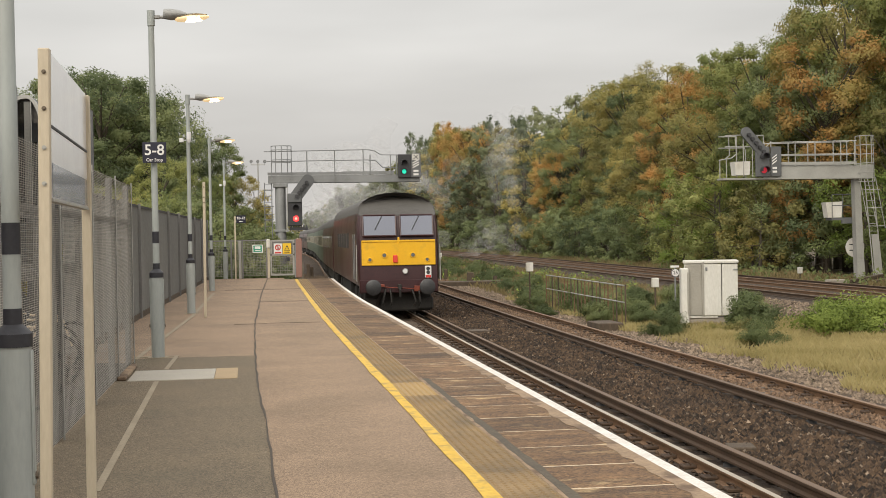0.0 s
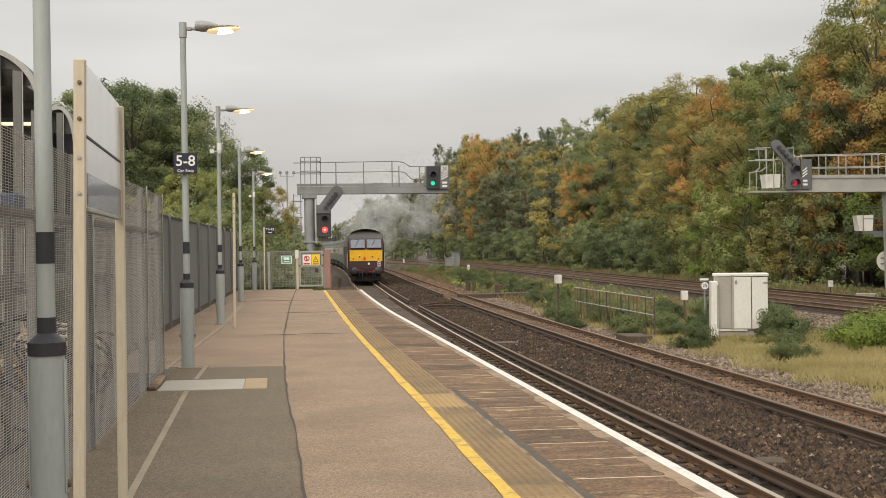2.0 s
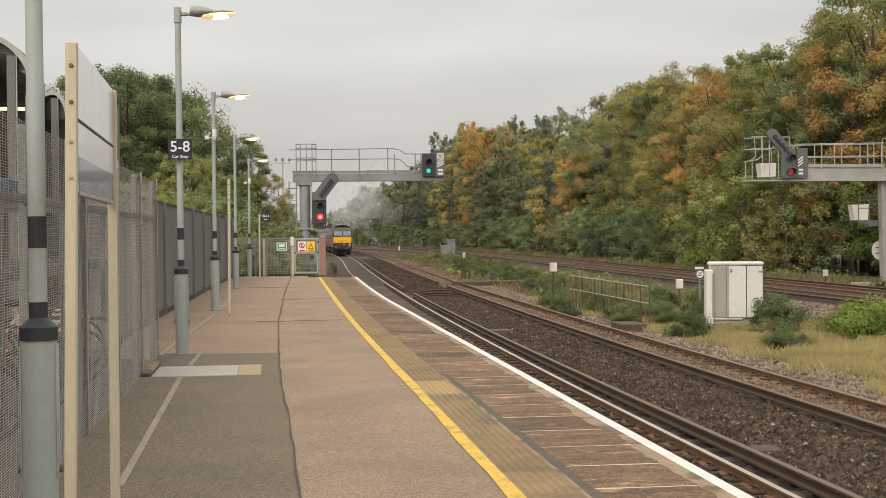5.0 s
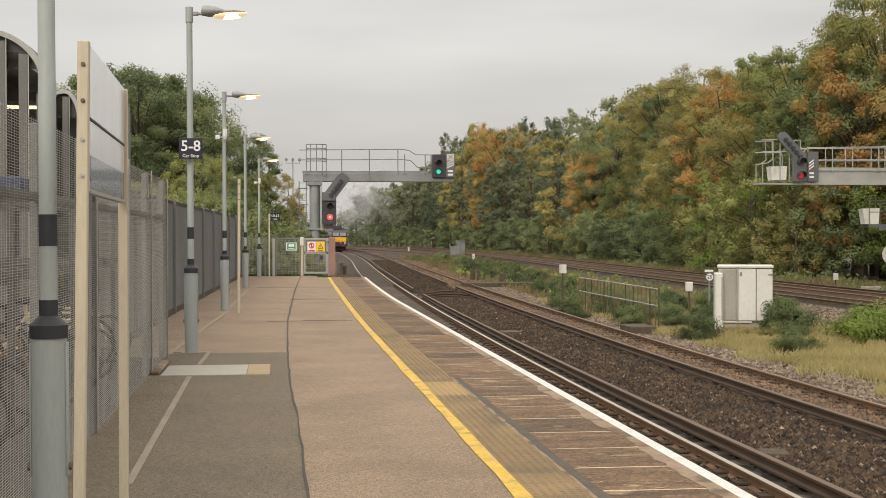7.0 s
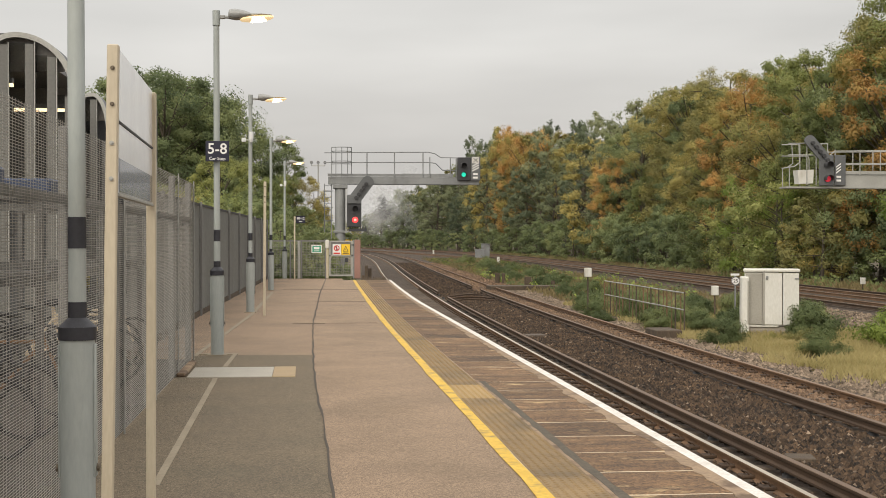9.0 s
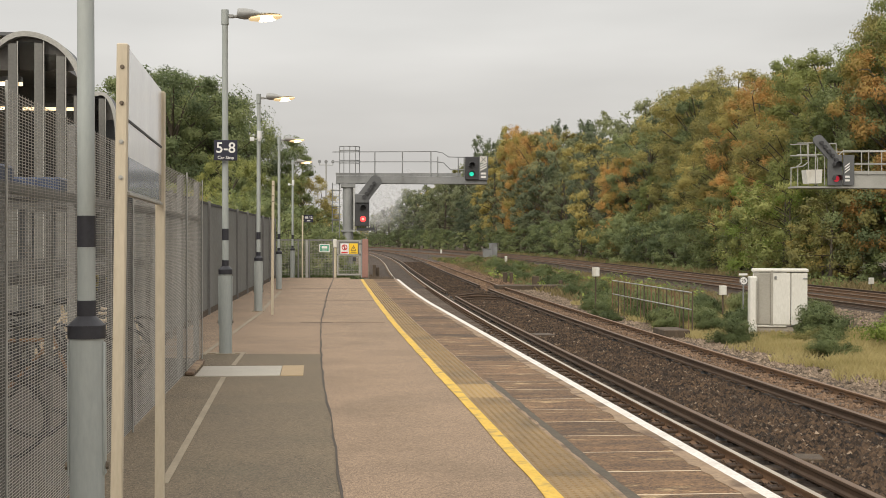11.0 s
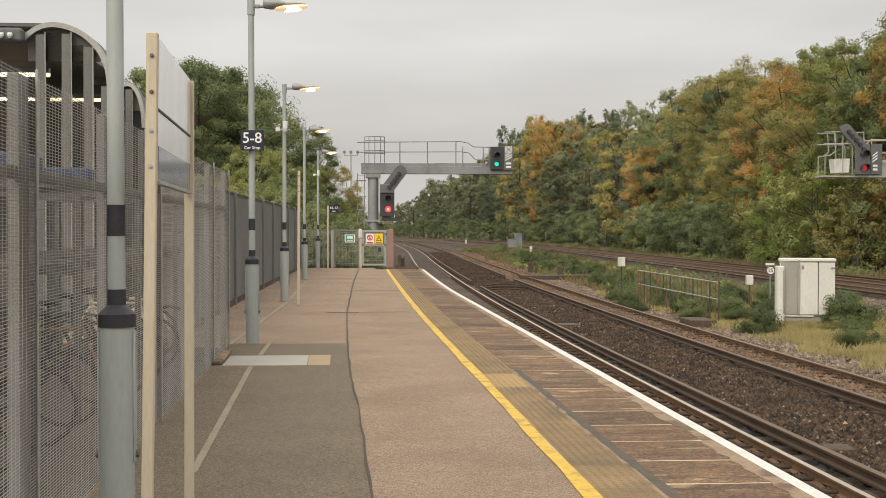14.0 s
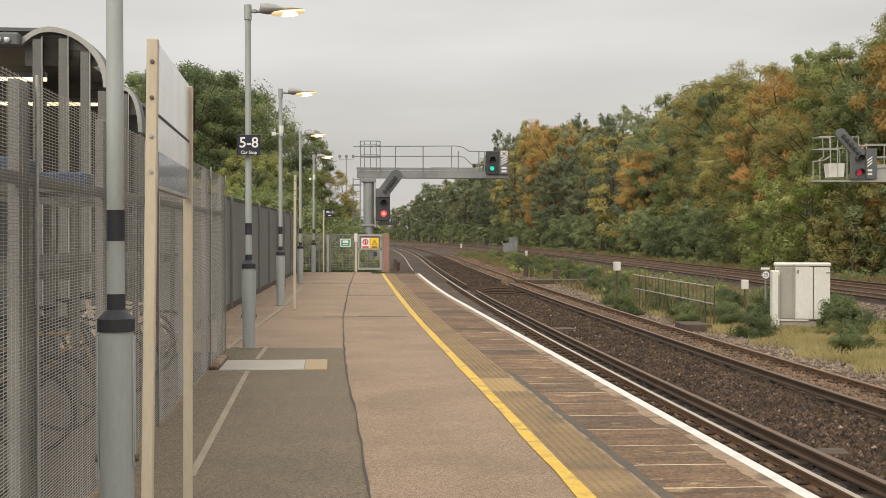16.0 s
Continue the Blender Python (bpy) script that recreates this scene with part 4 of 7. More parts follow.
inner.add([(1.545, gz - 0.014, 1.18), (1.715, gz - 0.014, 1.18), (1.63, gz - 0.014, 1.35), (1.545, gz - 0.0115, 1.18), (1.715, gz - 0.0115, 1.18), (1.63, gz - 0.0115, 1.35)],
          [(0, 1, 2), (0, 3, 4, 1), (1, 4, 5, 2), (2, 5, 3, 0)])
bolt = Shape()
bolt.add([(1.635, gz - 0.017, 1.31), (1.605, gz - 0.017, 1.25), (1.63, gz - 0.017, 1.25), (1.62, gz - 0.017, 1.20), (1.655, gz - 0.017, 1.27), (1.63, gz - 0.017, 1.27)], [(0, 1, 2, 3, 4, 5)])
bars = Shape()
bars.box(1.50, 1.76, gz - 0.011, gz - 0.007, 1.05, 1.075).box(1.53, 1.73, gz - 0.011, gz - 0.007, 1.09, 1.11)
sign("warning_sign", "yellow electricity warning sign with a black triangle on the gate", 1.445, 1.81, 1.02, 1.47, gz, SIGN_YELLOW,
     [("black_triangle", tri, SIGNAL_BLACK), ("triangle_field", inner, SIGN_YELLOW), ("lightning_mark", bolt, SIGNAL_BLACK), ("print_bars", bars, SIGNAL_BLACK)])

# trespass studs and timber stubs at the platform's end
t = thing("trespass_guard", "dark row of pointed anti-trespass studs across the platform's end", "guard")
s = Shape()
s.box(2.2, edge(54) - 0.1, 54.4, 55.6, -0.10, -0.01)
part("base_board", s, TIMBER, t)
s = Shape()
s.add([(-0.03, -0.05, 0), (0.03, -0.05, 0), (0.03, 0.05, 0), (-0.03, 0.05, 0), (0, 0, 0.14)], [(0, 1, 4), (1, 2, 4), (2, 3, 4), (3, 0, 4), (3, 2, 1, 0)])
STUD_MESH = s.mesh("stud", TIMBER)
for x in np.arange(2.28, edge(54) - 0.15, 0.095):
    for y in (54.5, 54.9, 55.3):
        part("stud", STUD_MESH, None, t, at=pose(float(x), y, -0.011))
for x, y, h, w in ((2.50, 56.0, 0.82, 0.07), (2.66, 56.25, 0.70, 0.07), (2.36, 56.1, 0.40, 0.06)):
    t = thing("timber_post", "short dark weathered timber post past the platform's end", "post", pose(x, y, -0.8), "timber posts")
    s = Shape()
    s.box(-w, w, -w, w, -0.3, h + 0.55, c=0.015)
    part("shaft", s, TIMBER, t)
s = Shape()
s.add([(-60, END_Y + 2.2, 0), (3.3, END_Y + 1.2, -0.1), (3.9, 72, -0.95), (-60, 72, -0.6), (-60, END_Y + 2.2, -1.3), (3.3, END_Y + 1.2, -1.3), (3.9, 72, -1.3), (-60, 72, -1.3)],
      [(0, 1, 2, 3), (0, 4, 5, 1), (1, 5, 6, 2), (2, 6, 7, 3), (3, 7, 4, 0)])
structure("ramp", s, CONCRETE, "worn ramp going down from the platform's end", "ramp")


# ---- signal gantries ----
def handrail(s, pts, r=0.025):
    s.pipe(pts, r, 8)


GYL = 67.0
t = thing("signal_gantry", "grey steel cantilever signal gantry over the track at the platform's end", "signal gantry")
s = Shape()
s.rod((1.65, GYL, -1.2), (1.65, GYL, 4.3), 0.27, n=20)
s.box(1.28, 2.02, GYL - 0.33, GYL + 0.33, 4.25, 4.47, c=0.03).box(1.30, 2.0, GYL - 0.3, GYL + 0.3, 2.0, 2.12, c=0.02)
part("mast", s, STEEL, t, smooth=True)
s = Shape()
s.box(1.05, 8.74, GYL - 0.32, GYL - 0.24, 4.47, 4.85, c=0.01).box(1.05, 8.74, GYL + 0.24, GYL + 0.32, 4.47, 4.85, c=0.01)
s.box(1.05, 8.74, GYL - 0.24, GYL + 0.24, 4.62, 4.68)
part("beam", s, STEEL, t)
s = Shape()
s.box(1.02, 4.8, GYL - 0.34, GYL - 0.322, 4.86, 5.0).box(4.8, 7.4, GYL - 0.34, GYL - 0.322, 4.86, 5.02)
part("toe_board", s, STEEL, t)
s = Shape()
yy = GYL - 0.36
handrail(s, [(0.85, yy, 6.05), (6.1, yy, 6.12), (6.45, yy, 6.05), (6.75, yy, 5.85), (7.6, yy, 5.84), (7.75, yy, 5.7)])
handrail(s, [(0.85, yy, 5.55), (6.1, yy, 5.60), (6.5, yy, 5.55), (6.85, yy, 5.2), (7.6, yy, 5.2)])
part("handrail", s, STEEL, t)
for x in (3.0, 4.4, 5.85, 6.2, 7.25, 7.55):
    s = Shape()
    s.rod((x, yy, 4.85), (x, yy, 6.08 if x < 6.2 else 5.86), 0.028)
    part("stanchion", s, STEEL, t)
s = Shape()
for zz in (6.32, 6.12, 5.62, 5.48):
    n = 10
    pts = [(1.72 - 0.5 * math.cos(math.pi * k / n), GYL - 0.35 - 0.35 * math.sin(math.pi * k / n), zz) for k in range(n + 1)]
    handrail(s, pts, 0.022)
for k in (0, 3, 5, 7, 10):
    q = (1.72 - 0.5 * math.cos(math.pi * k / 10), GYL - 0.35 - 0.35 * math.sin(math.pi * k / 10))
    s.rod((q[0], q[1], 4.75), (q[0], q[1], 6.32), 0.02)
part("ladder_cage", s, STEEL, t)
s = Shape()
for x in (0.86, 1.22):
    s.rod((x, GYL, 0.2), (x, GYL, 4.5), 0.025)
for zz in np.arange(0.5, 4.4, 0.3):
    s.rod((0.86, GYL, zz), (1.22, GYL, zz), 0.014, n=6)
for zz in (2.64, 3.3, 4.12):
    s.pipe([(0.86, GYL, zz), (0.80, GYL - 0.3, zz), (1.0, GYL - 0.55, zz), (1.3, GYL - 0.3, zz)], 0.02)
part("ladder", s, STEEL, t)
s = Shape()
s.pipe([(1.99, GYL - 0.3, 4.5), (1.99, GYL - 0.3, 2.0)], 0.02)
s.pipe([(1.93, GYL - 0.3, 4.5), (1.93, GYL - 0.3, 2.0)], 0.012)
part("cable_conduit", s, STEEL_PALE, t)


def lens(t, x, y, z, r, mats, label, core=None):
    s = Shape()
    s.rod((x, y, z), (x, y - 0.02, z), r, r * 0.9, 20)
    l_ = part("lens", s, mats, t, label)
    if core:
        s = Shape()
        s.rod((x, y - 0.021, z), (x, y - 0.028, z), r * 0.45, r * 0.4, 14)
        part("lens_core", s, core, l_)
    return l_


def hood(t, x, y, z, r, length=0.28):
    """A half-round visor over a lens."""
    s = Shape()
    n = 12
    ring_ = [(math.cos(a), math.sin(a)) for a in [math.radians(-20 + 220 * k / n) for k in range(n + 1)]]
    v = []
    for yy_, sc in ((y, 1.0), (y - length, 0.94)):
        v += [(x + r * sc * c, yy_, z + r * sc * q) for c, q in ring_] + [(x + (r - 0.015) * sc * c, yy_, z + (r - 0.015) * sc * q) for c, q in ring_]
    k = n + 1
    f = []
    for i in range(n):
        f += [(i, i + 1, 2 * k + i + 1, 2 * k + i), (k + i, 3 * k + i, 3 * k + i + 1, k + i + 1), (2 * k + i, 2 * k + i + 1, 3 * k + i + 1, 3 * k + i)]
    s.add(v, f)
    return part("hood", s, SIGNAL_BLACK, t, smooth=True)


def junction_arm(t, x, y, z, lean, flip=1, L=1.48, W=0.26):
    """A feather of five white lights on a slanting arm, unlit."""
    a = radians(lean)
    ux, uz = math.sin(a) * flip, math.cos(a)
    s = Shape()
    n = 10
    out = []
    for k in range(n + 1):
        b = math.pi * k / n
        out.append((W * math.cos(b), L + W * math.sin(b) * 0.9))
    out += [(-W, 0), (W, 0)]
    pts = [(x + p_ * uz + q_ * ux, z - p_ * ux + q_ * uz) for p_, q_ in out]
    s.prism(pts, "y", y, y + 0.12)
    arm = part("junction_arm", s, SIGNAL_GREY, t, "slanting arm of unlit route lights")
    for k in range(5):
        q_ = 0.14 * L + (L - 0.04) / 5.2 * k
        hx, hz = x + q_ * ux, z + q_ * uz
        s = Shape()
        s.rod((hx, y, hz), (hx, y - 0.16, hz - 0.01), 0.095, 0.09, 12)
        part("route_light", s, SIGNAL_BLACK, arm)


sg = thing("colour_light_signal", "black two-aspect signal showing red below its route arm", "signal")
s = Shape()
s.box(1.99, 2.71, GYL - 0.5, GYL - 0.38, 2.30, 3.50, c=0.03)
part("back_plate", s, SIGNAL_BLACK, sg)
s = Shape()
s.box(1.995, 2.705, GYL - 0.57, GYL - 0.36, 3.47, 3.93, c=0.03)
part("arm_housing", s, SIGNAL_GREY, sg, "dark grey housing below the route arm")
s = Shape()
s.box(2.66, 2.72, GYL - 0.4, GYL - 0.3, 2.4, 4.5)
part("bracket", s, SIGNAL_BLACK, sg)
junction_arm(sg, 2.34, GYL - 0.53, 3.66, 37, 1, 1.16, 0.31)
lens(sg, 2.40, GYL - 0.5, 2.66, 0.145, RED_LIT, "lit red lens", RED_CORE)
hood(sg, 2.40, GYL - 0.5, 3.22, 0.17)
lens(sg, 2.40, GYL - 0.5, 3.22, 0.12, SIGNAL_BLACK, "dark lens")
s = Shape()
s.box(2.1, 3.0, GYL - 0.4, GYL + 0.2, 2.08, 2.22)
for k in range(7):
    s.rod((2.15 + 0.13 * k, GYL - 0.3, 2.2), (2.15 + 0.13 * k, GYL - 0.3, 2.34), 0.03, n=6)
part("cable_tray", s, SIGNAL_BLACK, sg)

sg = thing("colour_light_signal", "black signal showing green at the gantry's end", "signal")
s = Shape()
s.box(7.60, 8.28, GYL - 0.5, GYL - 0.38, 4.68, 5.86, c=0.03)
part("back_plate", s, SIGNAL_BLACK, sg)
lens(sg, 7.92, GYL - 0.5, 4.98, 0.115, GREEN_LIT, "lit green lens")
hood(sg, 7.92, GYL - 0.5, 5.42, 0.17)
hood(sg, 7.92, GYL - 0.5, 4.98, 0.17, 0.2)
s = Shape()
s.box(8.29, 8.78, GYL - 0.46, GYL - 0.40, 4.68, 5.9, c=0.01)
plate = part("number_plate", s, SIGNAL_GREY, sg, "dark plate with striped panel")
for k in range(3):
    q = 5.14 + 0.12 * k
    s = Shape()
    s.prism([(8.36, q), (8.36, q + 0.06), (8.70, q + 0.24), (8.70, q + 0.18)], "y", GYL - 0.468, GYL - 0.462)
    part("stripe", s, SIGN_WHITE, plate)
for zz in (4.96, 4.78):
    s = Shape()
    s.box(8.40, 8.66, GYL - 0.468, GYL - 0.462, zz, zz + 0.10)
    part("marking_bar", s, SIGN_WHITE, plate)
s = Shape()
s.box(8.35, 8.72, GYL - 0.468, GYL - 0.462, 5.56, 5.88)
cross_plate = part("cross_plate", s, CABINET, plate, "pale plate with a dark cross")
for flip in (-1, 1):
    s = Shape()
    s.prism([(8.535 - flip * 0.12 - 0.025, 5.61), (8.535 - flip * 0.12 + 0.025, 5.61), (8.535 + flip * 0.12 + 0.025, 5.83), (8.535 + flip * 0.12 - 0.025, 5.83)], "y", GYL - 0.474 - 0.003 * flip, GYL - 0.469)
    part("cross_bar", s, SIGNAL_BLACK, cross_plate)

# the gantry on the far side of the tracks
GYR = 61.5
far_gantry = t = thing("signal_gantry", "pale galvanised cantilever signal gantry before the autumn trees", "signal gantry", pose(0, GYR, 0))
K = GYR / 60.0
s = Shape()
s.prism([(29.08 * K, -1.1), (29.48 * K, -1.1), (29.28 * K, 4.2), (28.98 * K, 4.2)], "y", -0.2, 0.2)
part("mast", s, STEEL_PALE, t)
s = Shape()
s.box(24.6 * K, 29.9 * K, -0.35, -0.27, 4.22, 4.85, c=0.01).box(24.6 * K, 29.9 * K, 0.27, 0.35, 4.22, 4.85, c=0.01).box(22.3 * K, 29.9 * K, -0.45, 0.45, 4.16, 4.24)
part("beam", s, STEEL_PALE, t)
s = Shape()
for yb in (-0.42, 0.42):
    handrail(s, [(24.4 * K, yb, 5.7), (24.65 * K, yb, 5.95), (29.0 * K, yb, 6.02)])
    handrail(s, [(24.4 * K, yb, 5.35), (29.0 * K, yb, 5.38)])
    s.box(24.6 * K, 29.0 * K, yb - 0.01, yb + 0.01, 4.86, 5.0)
part("handrail", s, STEEL_PALE, t)
for x in (24.68, 25.9, 26.9, 28.2, 28.9):
    for yb in (-0.42, 0.42):
        s = Shape()
        s.rod((x * K, yb, 4.8), (x * K, yb, 6.02), 0.028)
        part("stanchion", s, STEEL_PALE, t)
CAGE = [[(23.95 * K, -0.45, 6.3), (24.3 * K, -0.45, 6.3), (24.3 * K, -0.45, 5.6), (24.0 * K, -0.45, 5.6)], [(24.0 * K, -0.45, 6.3), (24.0 * K, -0.45, 4.9)]]
for yb in (-0.45, 0.45):
    CAGE += [[(22.4 * K, yb, 6.3), (23.3 * K, yb, 6.32), (23.3 * K, yb, 4.3)], [(22.4 * K, yb, 5.75), (23.7 * K, yb, 5.75), (23.75 * K, yb, 5.6), (23.75 * K, yb, 4.3)],
             [(22.9 * K, yb, 6.3), (22.95 * K, yb, 5.4), (22.7 * K, yb, 5.2), (22.4 * K, yb, 5.15)], [(22.45 * K, yb, 4.2), (22.45 * K, yb, 5.15)]]
for pts in CAGE:
    s = Shape()
    handrail(s, pts)
    part("cage_rail", s, STEEL_PALE, t)
s = Shape()
s.prism([(22.9 * K, 5.04), (23.7 * K, 5.06), (23.66 * K, 4.4), (22.98 * K, 4.38)], "y", -0.3, 0.3)
part("equipment_box", s, CABINET, t, "white equipment box")
s = Shape()
for zz in np.arange(4.0, 6.4, 0.45):
    n = 10
    handrail(s, [(29.5 * K + 0.42 * math.cos(math.pi * k / n), -0.2 - 0.6 * math.sin(math.pi * k / n), zz) for k in range(n + 1)], 0.02)
for k in (0, 2, 4, 6, 8, 10):
    q = (29.5 * K + 0.42 * math.cos(math.pi * k / 10), -0.2 - 0.6 * math.sin(math.pi * k / 10))
    s.rod((q[0], q[1], 4.0), (q[0] - 0.05, q[1], 6.25), 0.02)
for zz, sh in ((3.6, 0.16), (2.7, 0.26), (1.8, 0.38)):
    n = 8
    handrail(s, [(29.65 * K + sh + 0.42 * math.cos(math.pi * k / n), -0.2 - 0.5 * math.sin(math.pi * k / n), zz) for k in range(n + 1)], 0.02)
for dx in (-0.42, 0.0, 0.42):
    s.rod((29.5 * K + dx, -0.5, 4.2), (29.98 * K + dx, -0.5, 1.7), 0.022)
part("ladder_cage", s, STEEL_PALE, t)
s = Shape()
s.rod((29.40 * K, -0.4, 4.2), (29.80 * K, -0.5, -1.1), 0.03).rod((29.80 * K, -0.4, 4.2), (30.25 * K, -0.5, -1.1), 0.03)
for k in range(14):
    u = k / 14
    s.rod((29.40 * K + 0.40 * K * u, -0.42, 4.2 - 5.3 * u), (29.80 * K + 0.45 * K * u, -0.42, 4.2 - 5.3 * u), 0.016, n=6)
part("ladder", s, STEEL_PALE, t)
s = Shape()
s.prism([(29.62 * K, 1.4), (29.98 * K, 1.4), (30.22 * K, -1.1), (29.82 * K, -1.1)], "y", -0.62, -0.58)
part("ladder_guard", s, STEEL_PALE, t, "pale anti-climb sheet")
sgr = thing("colour_light_signal", "dark signal with a slanting route arm on the far gantry", "signal", pose(0, GYR - 0.55, 0))
s = Shape()
s.box(23.86 * K, 24.55 * K, -0.06, 0.08, 4.28, 5.75, c=0.03)
part("back_plate", s, SIGNAL_GREY, sgr)
junction_arm(sgr, 24.35 * K, -0.08, 5.35, 42, -1)
lens(sgr, 24.25 * K, -0.08, 4.6, 0.15, RED_DIM, "red lens seen aslant")
hood(sgr, 24.25 * K, -0.08, 4.6, 0.2, 0.35)
hood(sgr, 24.25 * K, -0.08, 5.25, 0.2, 0.35)
s = Shape()
s.box(24.62 * K, 25.15 * K, 0.0, 0.06, 4.3, 5.75, c=0.01)
plate = part("number_plate", s, SIGNAL_GREY, sgr, "dark plate with striped panel")
s = Shape()
for k in range(3):
    q = 4.86 + 0.14 * k
    s.add([(24.68 * K, -0.005, q), (24.68 * K, -0.005, q + 0.07), (24.92 * K, -0.005, q + 0.25), (24.92 * K, -0.005, q + 0.18)], [(0, 1, 2, 3)])
s.box(24.7 * K, 24.92 * K, -0.008, 0.0, 4.66, 4.76).box(24.7 * K, 24.92 * K, -0.008, 0.0, 4.48, 4.58)
part("marking_bar", s, SIGN_WHITE, plate)
# bracketed service deck on the mast
s = Shape()
s.box(28.0 * K, 29.15 * K, 0.25, 0.9, 2.12, 2.25).box(28.5 * K, 29.2 * K, 0.2, 0.3, 1.95, 2.12)
for x in (28.05, 28.6, 29.1):
    s.rod((x * K, 0.3, 2.2), (x * K, 0.3, 3.4), 0.022)
s.rod((28.05 * K, 0.3, 3.4), (29.1 * K, 0.3, 3.4), 0.022).rod((28.05 * K, 0.3, 2.85), (29.1 * K, 0.3, 2.85), 0.018)
deck = part("service_deck", s, SIGNAL_GREY, far_gantry, "dark railed service deck")
s = Shape()
s.prism([(27.72 * K, 3.02), (28.58 * K, 3.05), (28.53 * K, 2.26), (27.84 * K, 2.25)], "y", 0.3, 0.8)
part("deck_box", s, CABINET, deck, "white box")
t = thing("round_sign", "round pale sign half hidden behind the gantry mast", "sign", pose(29.38 * K, GYR + 0.7, 0.75))
s = Shape()
s.rod((0, 0, 0), (0, -0.02, 0), 0.5, n=28)
part("disc", s, CABINET, t)
s = Shape()
s.box(-0.3, 0.3, -0.03, -0.02, 0.12, 0.17).box(-0.3, 0.3, -0.03, -0.02, -0.17, -0.12)
part("bar", s, SIGNAL_BLACK, t)
s = Shape()
s.rod((0.3, 0.03, -1.85), (0.3, 0.03, 0.45), 0.04)
part("post", s, STEEL, t)


# ---- lineside cabinets, rails and markers ----
t = thing("relay_cabinet", "white weathered lineside relay cabinet in the rough grass", "cabinet", pose(12.62, 37.0, -0.85, 0, 0, -18))
s = Shape()
s.box(0.0, 0.95, 0, 0.75, 0, 1.62, c=0.02)
part("body", s, CABINET, t)
s = Shape()
s.box(-0.04, 1.55, -0.06, 0.82, 1.60, 1.69, c=0.02)
part("lid", s, CABINET, t)
s = Shape()
s.box(0.55, 1.05, -0.03, 0.0, 0.08, 1.58, c=0.01)
part("door", s, CABINET, t)
s = Shape()
s.box(1.07, 1.52, -0.03, 0.7, 0.08, 1.58, c=0.01)
part("door", s, CABINET, t)
s = Shape()
s.box(0.02, 0.5, -0.025, 0.0, 0.08, 1.56, c=0.01)
part("door", s, CABINET_GREY, t, "grey side door")
s = Shape()
s.box(0.50, 0.56, -0.06, -0.03, 0.08, 1.64)
part("edge_post", s, CABINET_GREY, t)
for z in (1.44,):
    s = Shape()
    s.box(0.6, 0.66, -0.06, -0.03, z - 0.05, z + 0.05, c=0.008).box(1.40, 1.52, -0.05, -0.03, z - 0.04, z)
    part("latch", s, STEEL, t)
s = Shape()
s.box(-0.02, 1.54, 0.05, 0.8, -0.25, 0.02)
part("plinth", s, CONCRETE, t)
t = thing("slim_cabinet", "slim white lineside cabinet against the relay cabinet", "cabinet", pose(12.47, 36.85, -0.85, 0, 0, -12))
s = Shape()
s.box(0, 0.22, 0, 0.5, -0.2, 1.47, c=0.03)
part("body", s, CABINET, t)
s = Shape()
s.box(0.17, 0.21, -0.012, 0.0, 0.1, 1.35)
part("door_edge", s, CABINET_GREY, t)

t = thing("speed_sign", "small round white speed sign with a plate above it", "sign", pose(14.40, 43.2, -0.93))
s = Shape()
s.rod((0, 0, 0), (0, 0, 1.45), 0.03)
part("post", s, STEEL, t)
s = Shape()
s.rod((0, -0.03, 1.22), (0, -0.045, 1.22), 0.15, n=24)
part("disc", s, SIGN_WHITE, t)
s = Shape()
n = 24
for k in range(n):
    a0, a1 = 2 * math.pi * k / n, 2 * math.pi * (k + 1) / n
    s.add([(r * math.cos(a), -0.047, 1.22 + r * math.sin(a)) for a, r in ((a0, 0.125), (a0, 0.15), (a1, 0.15), (a1, 0.125))], [(0, 1, 2, 3)])
part("black_ring", s, SIGNAL_BLACK, t)
text(t, "numerals", "25", 0.17, pose(0, -0.05, 1.22, 90), SIGNAL_BLACK, "black numerals")
s = Shape()
s.box(-0.17, 0.13, -0.04, -0.03, 1.40, 1.47)
part("upper_plate", s, SIGN_WHITE, t)

t = thing("low_railing", "low rusty-green trackside railing with pale top rails among weeds", "railing")
x0, y0, x1, y1 = 11.0, 48.0, 11.0, 37.6
s = Shape()
for zz in (0.14, -0.36):
    s.pipe([(11.05, 48.2, zz), (11.0, 37.6, zz - 0.02)], 0.022, 6)
part("top_rail", s, STEEL_PALE, t)
for k in range(12):
    u = k / 11
    s = Shape()
    s.rod((11.05 - 0.05 * u, 48.2 - 10.6 * u, -1.1), (11.05 - 0.05 * u, 48.2 - 10.6 * u, 0.16), 0.022, n=6)
    part("upright", s, TIMBER if k % 3 else RAIL_SIDE, t)
    if k < 11:
        s = Shape()
        q = 48.2 - 10.6 * (u + 0.5 / 11)
        s.rod((11.03, q, -1.1), (11.03, q, 0.12), 0.014, n=6)
        part("upright", s, RAIL_SIDE, t)
for x, y, top, w, lab in ((10.45, 48.4, 0.62, 0.13, "white marker box on a dark stake beside the railing"), (14.45, 45.6, 0.04, 0.12, "small white marker on a short stake"),
                          (13.35, 75.0, -0.15, 0.0, "thin stake"), (28.6, 65.4, -0.28, 0.12, "grey marker on a stake below the trees")):
    if not w:
        continue
    t = thing("marker_stake", lab, "marker", pose(x, y, -1.0), "marker stakes")
    s = Shape()
    s.rod((0, 0, -0.1), (0, 0, top + 1.0 - 0.2), 0.03, n=8)
    part("stake", s, TIMBER, t)
    s = Shape()
    s.box(-w, w, -0.09, 0.09, top + 1.0 - 0.34, top + 1.0, c=0.02)
    part("marker_box", s, CABINET, t)
